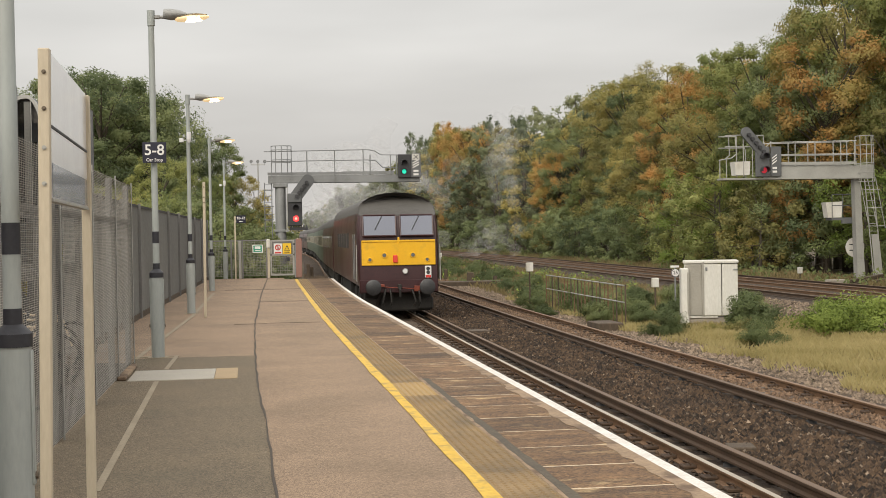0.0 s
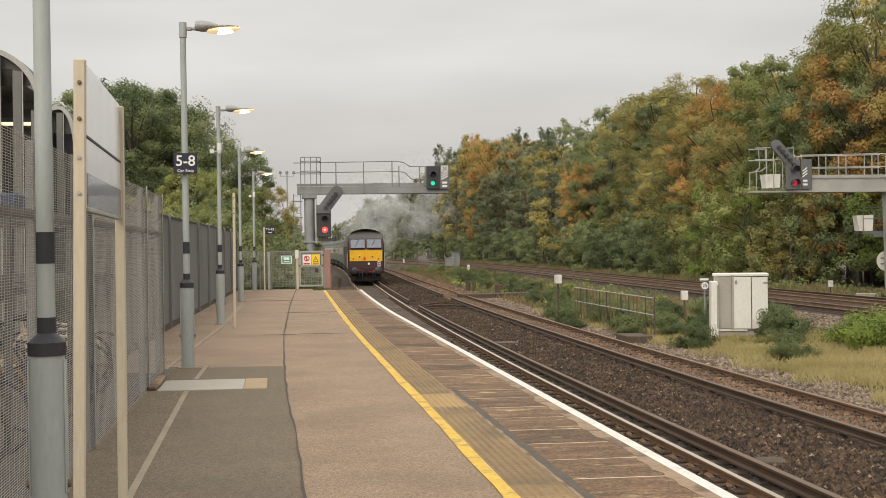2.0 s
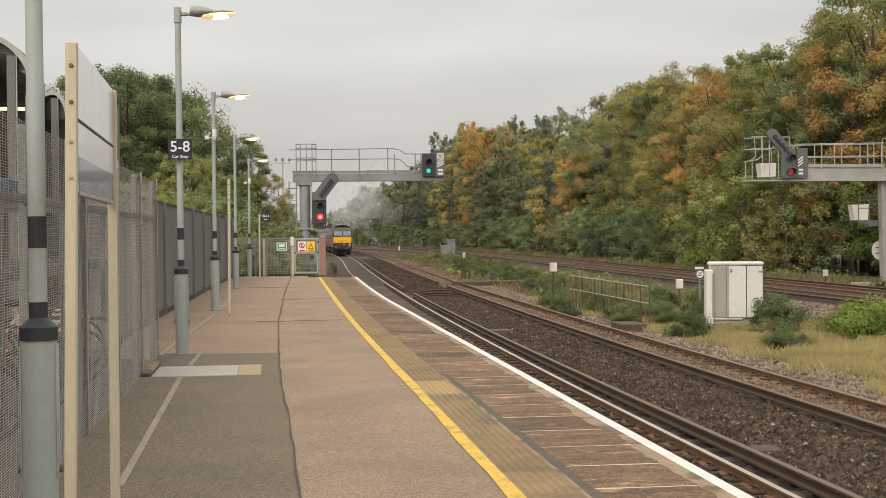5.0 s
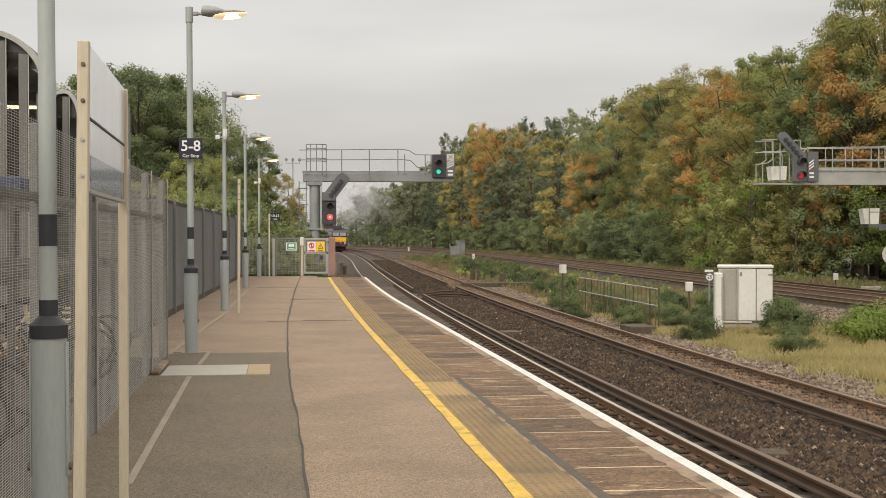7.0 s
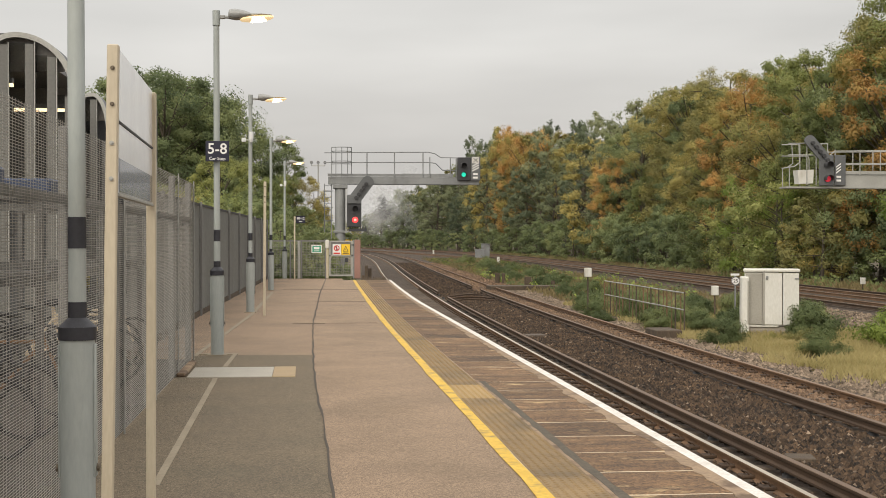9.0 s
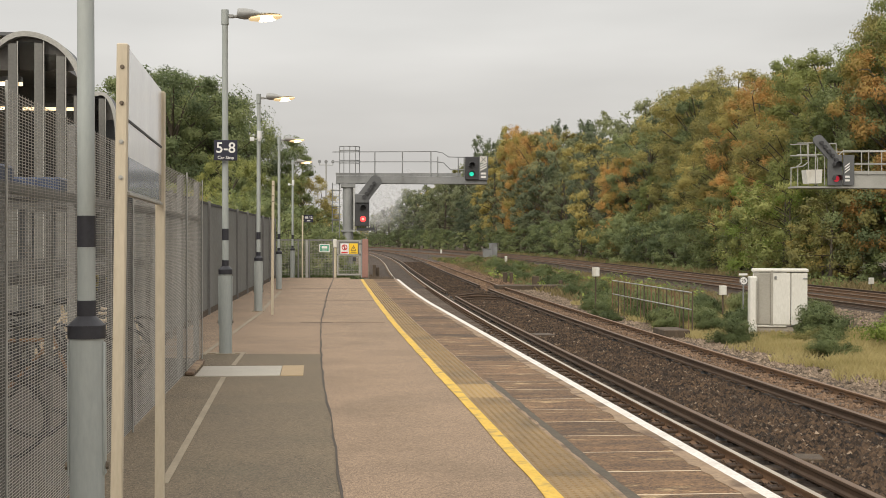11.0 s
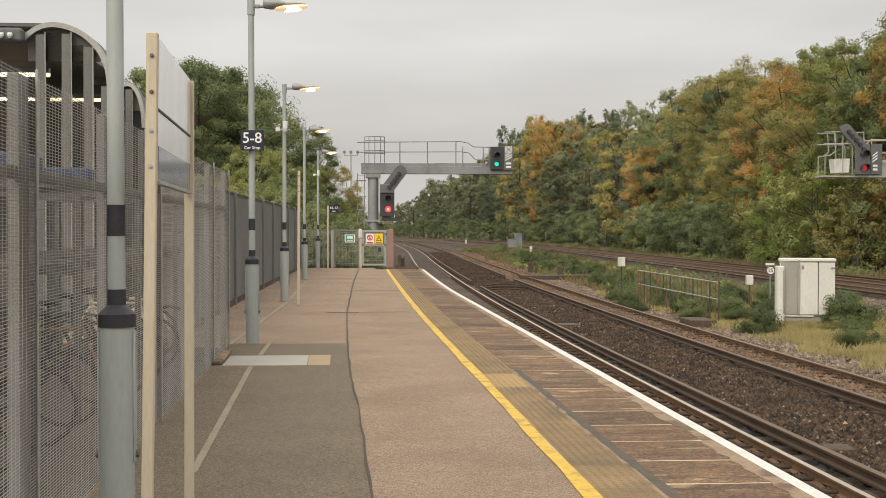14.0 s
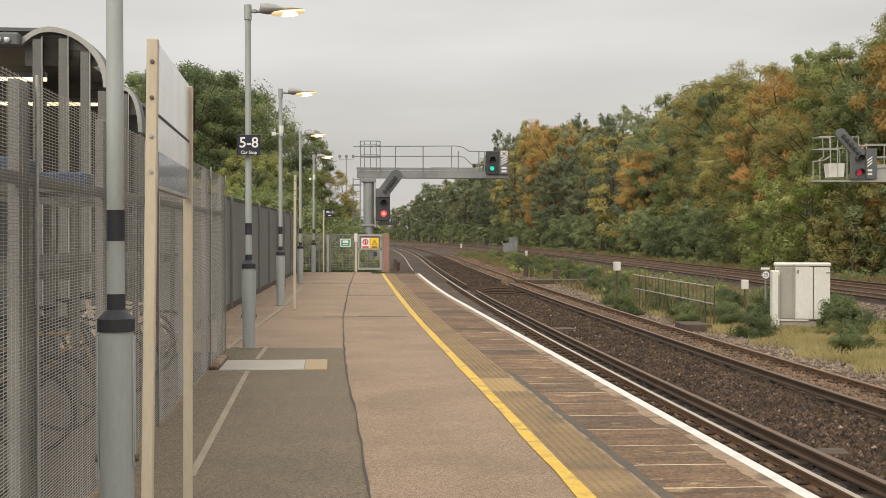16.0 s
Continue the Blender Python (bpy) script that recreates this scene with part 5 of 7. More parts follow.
t = thing("trough_lid", "old timber trough beside the second track", "trough", pose(10.12, 36.9, -1.0, 0, 0, 0))
s = Shape()
s.box(-0.35, 0.38, -0.8, 0.5, -0.1, 0.13, c=0.02)
part("box", s, TIMBER, t)
for x, y, w, h in ((11.7, 80.5, 0.13, 0.55), (12.2, 72.2, 0.18, 0.55), (13.5, 71.6, 0.1, 0.35), (12.05, 80.3, 0.1, 0.55)):
    t = thing("timber_post", "short dark timber stub among the weeds", "post", pose(x, y, -1.05), "timber posts")
    s = Shape()
    s.box(-w, w, -0.1, 0.1, -0.1, h + 0.1, c=0.02)
    part("shaft", s, TIMBER, t)
t = thing("timber_baulk", "dark timber baulk lying beside the track", "timber", pose(11.7, 71.2, -1.0, 0, 0, 4))
s = Shape()
s.box(-1.9, 2.0, -0.8, 0.5, -0.1, 0.16, c=0.03)
part("baulk", s, TIMBER, t)
for x, y, h, w in ((24.2, 184, 1.2, 0.6), (25.3, 186, 2.0, 0.5)):
    t = thing("far_cabinet", "grey lineside cabinet far along the line", "cabinet", pose(x, y, -1.05), "far cabinets")
    s = Shape()
    s.box(-w / 2 - 0.3, w / 2 + 0.3, -0.5, 0.5, 0, h, c=0.04)
    part("body", s, STEEL, t)
    s = Shape()
    s.box(-w / 2 - 0.35, w / 2 + 0.35, -0.55, 0.55, h, h + 0.1, c=0.02)
    part("lid", s, STEEL, t)
for y, z in ((150, 0), (240, 0.3)):
    t = thing("point_marker", "small pale marker beside the far track", "marker", pose(centre(y) + 13.5, y, -1.05), "far markers")
    s = Shape()
    s.box(-0.15, 0.15, -0.1, 0.1, 0, 0.7, c=0.03)
    part("box", s, CABINET, t)
for k, (x, y, turn, ln) in enumerate(((28.9, 59.0, 24, 2.6), (29.3, 58.6, 20, 2.6), (29.1, 58.9, 30, 2.4))):
    t = thing("old_sleeper", "dark discarded timber sleeper on a low pile below the trees", "timber", pose(x, y, -1.1 + 0.17 * k, 0, -4, turn), "pile of old sleepers")
    s = Shape()
    s.box(-ln / 2, ln / 2, -0.13, 0.13, -0.02, 0.15, c=0.015)
    part("baulk", s, TIMBER, t)
t = thing("concrete_block", "pale weathered concrete block beside the far track", "block", pose(28.35, 60.6, -1.1, 0, 0, 8))
s = Shape()
s.box(-0.45, 0.45, -0.3, 0.3, -0.05, 0.32, c=0.03)
part("block", s, CONCRETE, t)
# cables where the conductor rail is interrupted
t = thing("traction_cable", "loose black traction cables crossing between the conductor rails", "cable")
rng = random.Random(12)
for k in range(5):
    y = 57.2 + 1.3 * k
    xa, xb = centre(y) + 1.25, centre(y) + 3.5
    pts = []
    for i in range(13):
        u = i / 12
        pts.append((xa + (xb - xa) * u, y + 1.2 * u + 0.5 * math.sin(5 * u + k), BED_Z + 0.04 + 0.13 * math.sin(math.pi * u) * (1 if k % 2 else 0.4)))
    s = Shape()
    s.pipe(pts, 0.035, 6)
    part("cable", s, RAIL_DARK, t)
t = thing("concrete_slab", "flat stained cable slab lying in the ballast", "slab", pose(6.37, 36.5, BED_Z + 0.02, 0, 0, 8))
s = Shape()
s.box(-0.28, 0.28, -0.3, 0.3, 0, 0.07, c=0.01)
part("slab", s, SLEEPER, t)
t = thing("concrete_slab", "worn stone slab lying beside the second track", "slab", pose(6.1, 15.8, BED_Z + 0.015, 0, 0, -12))
s = Shape()
s.box(-0.17, 0.17, -0.2, 0.2, 0, 0.06, c=0.012)
part("slab", s, TIMBER, t)
# far floodlight mast
t = thing("floodlight_mast", "thin distant mast with three round floodlights", "mast", pose(1.14, 140, -1.0))
s = Shape()
s.rod((0, 0, 0), (0, 0, 10.85), 0.10, 0.06).rod((-0.75, 0, 10.45), (0.75, 0, 10.45), 0.04)
part("mast", s, STEEL_PALE, t)
for x in (-0.7, 0.0, 0.72):
    s = Shape()
    s.rod((x, -0.15, 10.8), (x, 0.15, 10.8), 0.17, n=14).rod((x, 0, 10.4), (x, 0, 10.6), 0.03)
    part("floodlight", s, STEEL, t)

# ---- canopy beyond the fence ----
CY, CX = 19.5, -3.35


def canopy(y0, x_right, z_eave, rise, run, depth, left, label):
    """A canopy with an arched end: quarter curve down to its outer side, a short drop to the inner side, flat roof behind."""
    t = thing("curved_canopy", label, "canopy")
    n = 14
    xa, za = x_right - run, z_eave + rise
    arc = [(xa + run * math.cos(math.pi / 2 * k / n), z_eave + rise * math.sin(math.pi / 2 * k / n)) for k in range(n + 1)]
    arc += [(xa - 0.40 * u, za - 0.20 * u * u) for u in (0.3, 0.6, 0.85, 1.0)]
    th = 0.075
    inner_ = [(xa + (run - th) * math.cos(math.pi / 2 * k / n), z_eave + (rise - th) * math.sin(math.pi / 2 * k / n)) for k in range(n + 1)]
    inner_ += [(xa - 0.37 * u, za - th - 0.20 * u * u) for u in (0.3, 0.6, 0.85, 1.0)]
    s = Shape()
    s.prism(arc + list(reversed(inner_)), "y", y0 - 0.06, y0 + 0.08)
    part("end_rib", s, STEEL_PALE, t, "pale curved end rib")
    s = Shape()
    roof = arc[:n + 1] + [(left, za)]
    s.prism(roof + [(x - 0.03, z - 0.05) for x, z in reversed(roof)], "y", y0 + 0.08, y0 + 0.6)
    part("curved_sheet", s, SIGNAL_GREY, t, "dark curved roof edge")
    s = Shape()
    s.box(left, xa - 0.1, y0 + 0.6, y0 + depth, za - 0.07, za)
    part("roof_sheet", s, STEEL, t, "grey roof sheet")
    s = Shape()
    s.prism([q for q in inner_ if q[1] > 4.1] + [(xa - 0.36, 4.12), (x_right - 0.2, 4.12)], "y", y0 + 0.11, y0 + 0.13)
    part("gable_panel", s, GABLE, t, "glazed gable coloured as the dim interior")
    us = (0.06, 0.31, 0.62, 0.99)
    tops = []
    for u in us:
        x = x_right - u
        zt = z_eave + (rise - th) * math.sqrt(max(0.0, 1 - min(1.0, abs((x - xa) / (run - th))) ** 2)) if x > xa else za - th - 0.05
        tops.append((x, zt))
        s = Shape()
        s.box(x - 0.10, x + 0.03, y0 - 0.02, y0 + 0.10, 0, zt - 0.05, c=0.008)
        part("mullion", s, MULLION, t)
        s = Shape()
        s.box(x + 0.036, x + 0.05, y0 - 0.05, y0 - 0.03, 0, zt - 0.02)
        part("glazing_bar", s, STEEL_PALE, t)
    for (xr_, zr_), (xl_, zl_) in zip(tops, tops[1:]):
        s = Shape()
        s.box(xl_ + 0.035, xr_ - 0.105, y0 + 0.02, y0 + 0.035, 2.1, min(zr_, zl_) - 0.02)
        part("pane", s, PANE, t, "dusty dark pane")
    s = Shape()
    s.box(xa - 0.22, xa - 0.1, y0 + depth - 0.12, y0 + depth, 0, za - 0.07, c=0.01)
    part("column", s, STEEL, t)
    s = Shape()
    s.box(left, xa - 0.36, y0 - 0.28, y0 - 0.06, za - 0.32, za - 0.12, c=0.03)
    part("fascia_beam", s, SIGNAL_GREY, t)
    s = Shape()
    s.box(left, xa - 0.25, y0 + depth - 0.1, y0 + depth, 0, za - 0.08)
    part("back_sheet", s, SIGNAL_GREY, t)
    return t


MULLION = surf("grey_painted_mullion", (0.115, 0.113, 0.105), (0.175, 0.172, 0.16), 1, 25, 0.55, bump=0.08)
# Opaque gable panel; its colour paints the dim interior behind dusty glazing.
GABLE = surf("dark_dusty_gable_glass", (0.10, 0.092, 0.082), (0.165, 0.153, 0.138), 2, 20, 0.3, bump=0.0)
PANE, n_, l_, p_ = material("dusty_dark_pane")
p_.inputs["Base Color"].default_value = (0.55, 0.55, 0.53, 1)
p_.inputs["Roughness"].default_value, p_.inputs["Transmission Weight"].default_value, p_.inputs["IOR"].default_value = 0.05, 1.0, 1.05
canopy(CY, -3.34, 3.80, 0.87, 0.86, 6.5, -10.0, "curved grey canopy beyond the mesh fence, lit inside")
canopy(27.5, -4.02, 3.75, 0.93, 0.36, 4.0, -10.0, "smaller dark canopy farther along behind the fence")
for z, y, x0, x1 in ((4.05, 21.0, -9.5, -4.55), (4.05, 25.0, -9.5, -4.45)):
    t = thing("tube_light", "row of warm fluorescent tubes under the canopy", "light", group="tube lights")
    s = Shape()
    s.box(x0, x1, y - 0.06, y + 0.06, z + 0.06, z + 0.14, c=0.01)
    part("housing", s, STEEL, t)
    x = x0
    while x < x1 - 0.5:
        s = Shape()
        s.rod((x + 0.05, y, z + 0.03), (min(x + 1.25, x1), y, z + 0.03), 0.03, n=8)
        part("tube", s, TUBE, t, "glowing tube")
        x += 1.35
for x in (-4.84, -4.72):
    t = thing("dome_camera", "white dome camera under the canopy's edge", "camera", pose(x, CY - 0.31, 4.44), "dome cameras")
    s = Shape()
    s.rod((0, 0, -0.045), (0, 0, -0.02), 0.022, 0.038, 14).rod((0, 0, -0.02), (0, 0, 0.0), 0.038, 0.042, 14).rod((0, 0, 0.0), (0, 0, 0.03), 0.042, 0.034, 14)
    part("dome", s, PANEL_WHITE, t, smooth=True)
# dim interior: back wall, benches, racks seen through the mesh; its shade is put into their colours
s = Shape()
s.box(-12, -3.6, 32.0, 32.2, 0, 4.8)
structure("wall_back", s, SIGNAL_GREY, "back wall under the canopy, coloured for the dim interior", "wall")
# Added backdrop, dark to deepen the shade seen through the mesh.
s = Shape()
s.box(-14, -13.8, 6, 32, 0, 4.0)
structure("wall_side", s, TIMBER, "backdrop wall added beyond the racks, coloured for shade", "wall")
rng = random.Random(21)
# Crate and rack colours are lowered to carry the interior's shade.
BLUE = surf("blue_plastic", (0.020, 0.032, 0.070), (0.034, 0.052, 0.105), 2, 30, 0.5)
RACK = surf("galvanised_rack", (0.065, 0.063, 0.060), (0.14, 0.137, 0.13), 2, 30, 0.5, metal=0.4)
TYRE = surf("black_rubber", (0.018, 0.018, 0.018), (0.035, 0.035, 0.035), 3, 40, 0.8)


def bicycle(at, colour):
    t = thing("bicycle", "parked bicycle in a rack behind the mesh fence", "bicycle", at, "parked bicycles")
    for x in (-0.5, 0.52):
        s = Shape()
        s.hoop((x, 0, 0.33), 0.31, 0.022)
        wl_ = part("wheel", s, TYRE, t)
        s = Shape()
        for k in range(8):
            a = math.pi * k / 8
            s.rod((x - 0.32 * math.cos(a), 0, 0.33 - 0.32 * math.sin(a)), (x + 0.32 * math.cos(a), 0, 0.33 + 0.32 * math.sin(a)), 0.003, n=3)
        part("spokes", s, RACK, wl_)
    s = Shape()
    s.pipe([(-0.5, 0, 0.33), (-0.05, 0, 0.30), (0.38, 0, 0.72), (-0.2, 0, 0.75), (-0.05, 0, 0.30)], 0.018, 6)
    s.pipe([(-0.5, 0, 0.33), (-0.2, 0, 0.75), (-0.23, 0, 0.9)], 0.014, 6).pipe([(0.52, 0, 0.33), (0.38, 0, 0.72), (0.35, 0, 0.95)], 0.016, 6)
    part("frame", s, colour, t)
    s = Shape()
    s.pipe([(0.35, -0.28, 0.98), (0.38, 0, 0.95), (0.35, 0.28, 0.98)], 0.014, 6)
    part("handlebar", s, TYRE, t)
    s = Shape()
    s.box(-0.36, -0.12, -0.06, 0.06, 0.9, 0.95, c=0.02)
    part("saddle", s, TYRE, t)


for k in range(22):
    bicycle(pose(-2.75 - rng.uniform(0, 0.3) - 2.0 * (k % 2), 7.0 + 0.55 * k, 0, 0, rng.uniform(-6, 6), rng.uniform(-14, 14)), rng.choice([MORTAR, BLUE, SIGNAL_BLACK, SIGNAL_BLACK, SIGNAL_GREY, RAIL_SIDE]))
for k in range(7):
    t = thing("cycle_rack", "galvanised double-deck cycle rack frame behind the fence", "rack", pose(-3.0, 8.2 + 1.7 * k, 0), "cycle racks")
    s = Shape()
    for x in (-0.9, 0.7):
        s.box(x - 0.03, x + 0.03, -0.03, 0.03, 0, 2.1)
    s.box(-0.9, 0.7, -0.02, 0.02, 1.28, 1.34).box(-0.9, 0.7, -0.02, 0.02, 2.04, 2.10)
    part("upright_frame", s, RACK, t)
    s = Shape()
    s.box(-0.85, 0.75, 0.2, 0.3, 1.34, 1.40).box(-0.85, 0.75, 0.9, 1.0, 1.34, 1.40)
    part("gutter", s, RACK, t)
for k in range(3):
    t = thing("storage_crate", "blue plastic crate on the racks behind the fence", "crate", pose(-3.2, 9.5 + 3.1 * k, 2.10), "blue crates")
    s = Shape()
    s.box(-0.3, 0.3, -0.4, 0.4, 0, 0.28, c=0.02)
    part("crate", s, BLUE, t)


# ---- plants ----
def leaves(name, centres, radii, per, size, mats, seed, flat=1.0, hubs=None):
    """Clumps of small pointed leaves round the given centres; hubs are the boughs that the clumps grow on."""
    rng = np.random.default_rng(seed)
    c = np.repeat(np.asarray(centres, float), per, axis=0)
    r = np.repeat(np.asarray(radii, float), per)
    n = len(c)
    d = rng.normal(size=(n, 3))
    d /= np.linalg.norm(d, axis=1)[:, None]
    pos = c + d * (r * (0.25 + 0.95 * rng.random(n) ** 0.8))[:, None] * np.array([1, 1, flat])
    if hubs is None:
        mid = np.mean(np.asarray(centres, float), axis=0)
    else:
        mid = np.repeat(np.asarray(hubs, float), per, axis=0)
    far = pos - mid
    far /= np.linalg.norm(far, axis=1)[:, None] + 1e-6
    out = 0.75 * d + 0.7 * far + np.array([0, 0, 0.25]) + 0.5 * rng.normal(size=(n, 3))
    a = np.cross(out, rng.normal(size=(n, 3)))
    a /= np.linalg.norm(a, axis=1)[:, None] + 1e-6
    b = np.cross(out, a)
    b /= np.linalg.norm(b, axis=1)[:, None] + 1e-6
    s = (size * (0.6 + 0.8 * rng.random(n)))[:, None]
    v = np.stack([pos - a * s, pos + a * s * 0.5 + b * s * 0.62, pos + a * s * 0.7 - b * s * 0.55], 1).reshape(-1, 3)
    f = np.arange(3 * n).reshape(-1, 3)[:, [0, 2, 1]]
    soft = 0.55 * d + 0.70 * far + np.array([0, 0, 0.30]) + 0.45 * out / (np.linalg.norm(out, axis=1)[:, None] + 1e-6)
    soft /= np.linalg.norm(soft, axis=1)[:, None] + 1e-6
    me = bpy.data.meshes.new(name)
    me.vertices.add(len(v))
    me.vertices.foreach_set("co", v.ravel())
    me.loops.add(3 * len(f))
    me.loops.foreach_set("vertex_index", f.ravel())
    me.polygons.add(len(f))
    me.polygons.foreach_set("loop_start", 3 * np.arange(len(f)))
    me.materials.append(mats)
    me.polygons.foreach_set("use_smooth", [True] * len(f))
    me.update(calc_edges=True)
    me.normals_split_custom_set_from_vertices(np.repeat(soft, 3, axis=0))
    return me


def tree_kind(name, label, height, spread, mats, seed, boughs=34, twigs=9, per=110, size=0.09, low=0.10, group="", peak=0.45):
    """A tree: tapered trunk with limbs; boughs round the crown, each with leafy twigs on its upper and outer side."""
    rng = np.random.default_rng(seed)
    t = thing(name, label, "tree", pose(0, -400, -30), group)
    s = Shape()
    lean = rng.uniform(-0.04, 0.04, 2)
    top = Vector((lean[0] * height, lean[1] * height, height * 0.84))
    s.rod((0, 0, -0.5), top * 0.45, 0.024 * height, 0.015 * height, 9).rod(top * 0.45, top, 0.015 * height, 0.003 * height, 8)
    centres, radii, hubs = [], [], []
    for k in range(boughs):
        u = low + (0.93 - low) * ((k + rng.random()) / boughs) ** 0.9
        shape = math.sqrt(max(0.04, 1 - (abs(u - peak) / (1.0 - peak if u > peak else 1.35 * peak)) ** 3.0))
        ang = 2.39996 * k + rng.uniform(-0.5, 0.5)
        rad = spread * shape * (0.30 + 0.55 * rng.random() ** 0.6)
        rb = spread * rng.uniform(0.24, 0.40) * (0.75 + 0.25 * shape)
        hub = np.array((rad * math.cos(ang) + lean[0] * height * u, rad * math.sin(ang) + lean[1] * height * u, height * u))
        s.rod(top * (0.15 + 0.72 * u), Vector(hub), 0.0055 * height, 0.002 * height, 5)
        for i in range(twigs):
            d = rng.normal(size=3)
            d[:2] += 0.7 * np.array((math.cos(ang), math.sin(ang)))
            d[2] = abs(d[2]) * 0.9 - 0.25
            d /= np.linalg.norm(d)
            centres.append(hub + d * rb * rng.uniform(0.55, 1.05) * np.array((1, 1, 0.8)))
            radii.append(rb * rng.uniform(0.26, 0.46))
            hubs.append(hub - np.array((0, 0, 0.3 * rb)))
            if i % 3 == 0:
                s.rod(Vector(hub), Vector(centres[-1]), 0.0022 * height, 0.0008 * height, 4)
    part("trunk", s, BARK, t)
    part("crown", leaves("crown", centres, radii, per, size, mats, seed, 0.85, hubs), None, t)
    return t


def bush_kind(name, label, height, spread, mats, seed, clumps=22, per=110, size=0.07):
    rng = np.random.default_rng(seed)
    t = thing(name, label, "bush", pose(0, -400, -30))
    centres, radii = [], []
    s = Shape()
    for k in range(clumps):
        ang, rad = rng.random() * 6.283, spread * rng.random() ** 0.6
        z = height * rng.random() * (1 - 0.6 * (rad / spread) ** 2) * 0.85
        centres.append((rad * math.cos(ang), rad * math.sin(ang), z + 0.1))
        radii.append(spread * rng.uniform(0.22, 0.4))
        s.rod((0.15 * rad * math.cos(ang), 0.15 * rad * math.sin(ang), -0.1), centres[-1], 0.015, 0.005, 4)
    part("stem", s, BARK, t)
    part("foliage", leaves("foliage", centres, radii, per, size, mats, seed, 0.8), None, t)
    return t


NEAR = dict(boughs=36, twigs=9, per=115, size=0.088)
FAR = dict(boughs=26, twigs=7, per=60, size=0.15)
KINDS = {
    "green": [tree_kind("tree", "broad green tree at the edge of the wood", 15, 4.6, LEAF_GREEN, 31, **NEAR), tree_kind("tree", "tall green tree in the wood", 17, 4.4, LEAF_GREEN, 32, **NEAR)],
    "olive": [tree_kind("tree", "olive-green tree turning yellow in the wood", 15, 4.8, LEAF_OLIVE, 41, **NEAR), tree_kind("tree", "tall olive-brown autumn tree", 17, 4.3, LEAF_OLIVE, 42, **NEAR),
              tree_kind("tree", "round olive autumn tree at the wood's edge", 13, 5.0, LEAF_OLIVE, 43, **NEAR)],
    "orange": [tree_kind("tree", "orange autumn tree in the wood", 15, 4.4, LEAF_ORANGE, 51, **NEAR), tree_kind("tree", "orange and yellow autumn tree", 13, 4.0, LEAF_ORANGE, 52, **NEAR)],
    "dark": [tree_kind("tree", "dark green tree in the wood", 14, 4.6, LEAF_DARK, 61, **NEAR), tree_kind("tree", "dark green pointed tree", 16, 3.8, LEAF_DARK, 62, **NEAR)],
    "fresh": [tree_kind("tree", "tall fresh green tree at the wood's near end", 17, 4.6, LEAF_FRESH, 36, **NEAR)],
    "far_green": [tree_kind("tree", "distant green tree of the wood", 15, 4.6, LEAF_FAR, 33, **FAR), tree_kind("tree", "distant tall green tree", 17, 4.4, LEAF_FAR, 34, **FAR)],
    "far_olive": [tree_kind("tree", "distant olive autumn tree", 15, 4.8, LEAF_OLIVE, 44, **FAR), tree_kind("tree", "distant tall olive tree", 17, 4.3, LEAF_OLIVE, 45, **FAR)],
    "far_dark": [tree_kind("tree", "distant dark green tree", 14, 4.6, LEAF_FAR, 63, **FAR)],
    "shrub": [tree_kind("shrub", "leafy green shrub at the foot of the wood", 5, 2.9, LEAF_GREEN, 71, 16, 8, 60, 0.075, 0.03), tree_kind("shrub", "dark green shrub at the foot of the wood", 4.2, 2.6, LEAF_DARK, 72, 16, 8, 60, 0.075, 0.03),
              tree_kind("shrub", "bright green shrub at the foot of the wood", 5.5, 3.0, LEAF_BRIGHT, 73, 16, 8, 60, 0.075, 0.03), tree_kind("shrub", "olive shrub at the foot of the wood", 4.6, 2.8, LEAF_OLIVE, 74, 16, 8, 60, 0.075, 0.03)],
}
placed = set()


def plant(kind, which, x, y, z, scale, turn, group, label="", tall=1.0):
    """The first use takes the pattern itself, later uses copy it."""
    src = KINDS[kind][which % len(KINDS[kind])]
    m = pose(x, y, z, 0, 0, turn)
    if src.name in placed:
        ob = copy_thing(src, m)
    else:
        ob = src
        ob.matrix_basis = m
        placed.add(src.name)
    ob.scale = (scale, scale, scale * tall)
    ob["group"] = group
    if label:
        ob["label"] = label
    return ob


rng = random.Random(77)
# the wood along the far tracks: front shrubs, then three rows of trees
# Row heights along y, fitted to the skyline that the camera sees.
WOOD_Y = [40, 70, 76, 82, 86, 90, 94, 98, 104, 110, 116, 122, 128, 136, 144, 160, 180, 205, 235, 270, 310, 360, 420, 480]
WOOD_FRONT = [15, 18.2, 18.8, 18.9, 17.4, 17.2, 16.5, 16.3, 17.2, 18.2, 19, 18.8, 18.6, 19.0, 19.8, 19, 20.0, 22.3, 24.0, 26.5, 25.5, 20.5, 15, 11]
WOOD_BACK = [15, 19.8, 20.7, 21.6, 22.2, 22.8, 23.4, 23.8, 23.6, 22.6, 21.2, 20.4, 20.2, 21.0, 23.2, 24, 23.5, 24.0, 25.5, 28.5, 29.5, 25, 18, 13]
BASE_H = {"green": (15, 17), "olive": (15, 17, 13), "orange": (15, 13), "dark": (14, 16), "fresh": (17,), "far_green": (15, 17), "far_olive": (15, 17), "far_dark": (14,)}


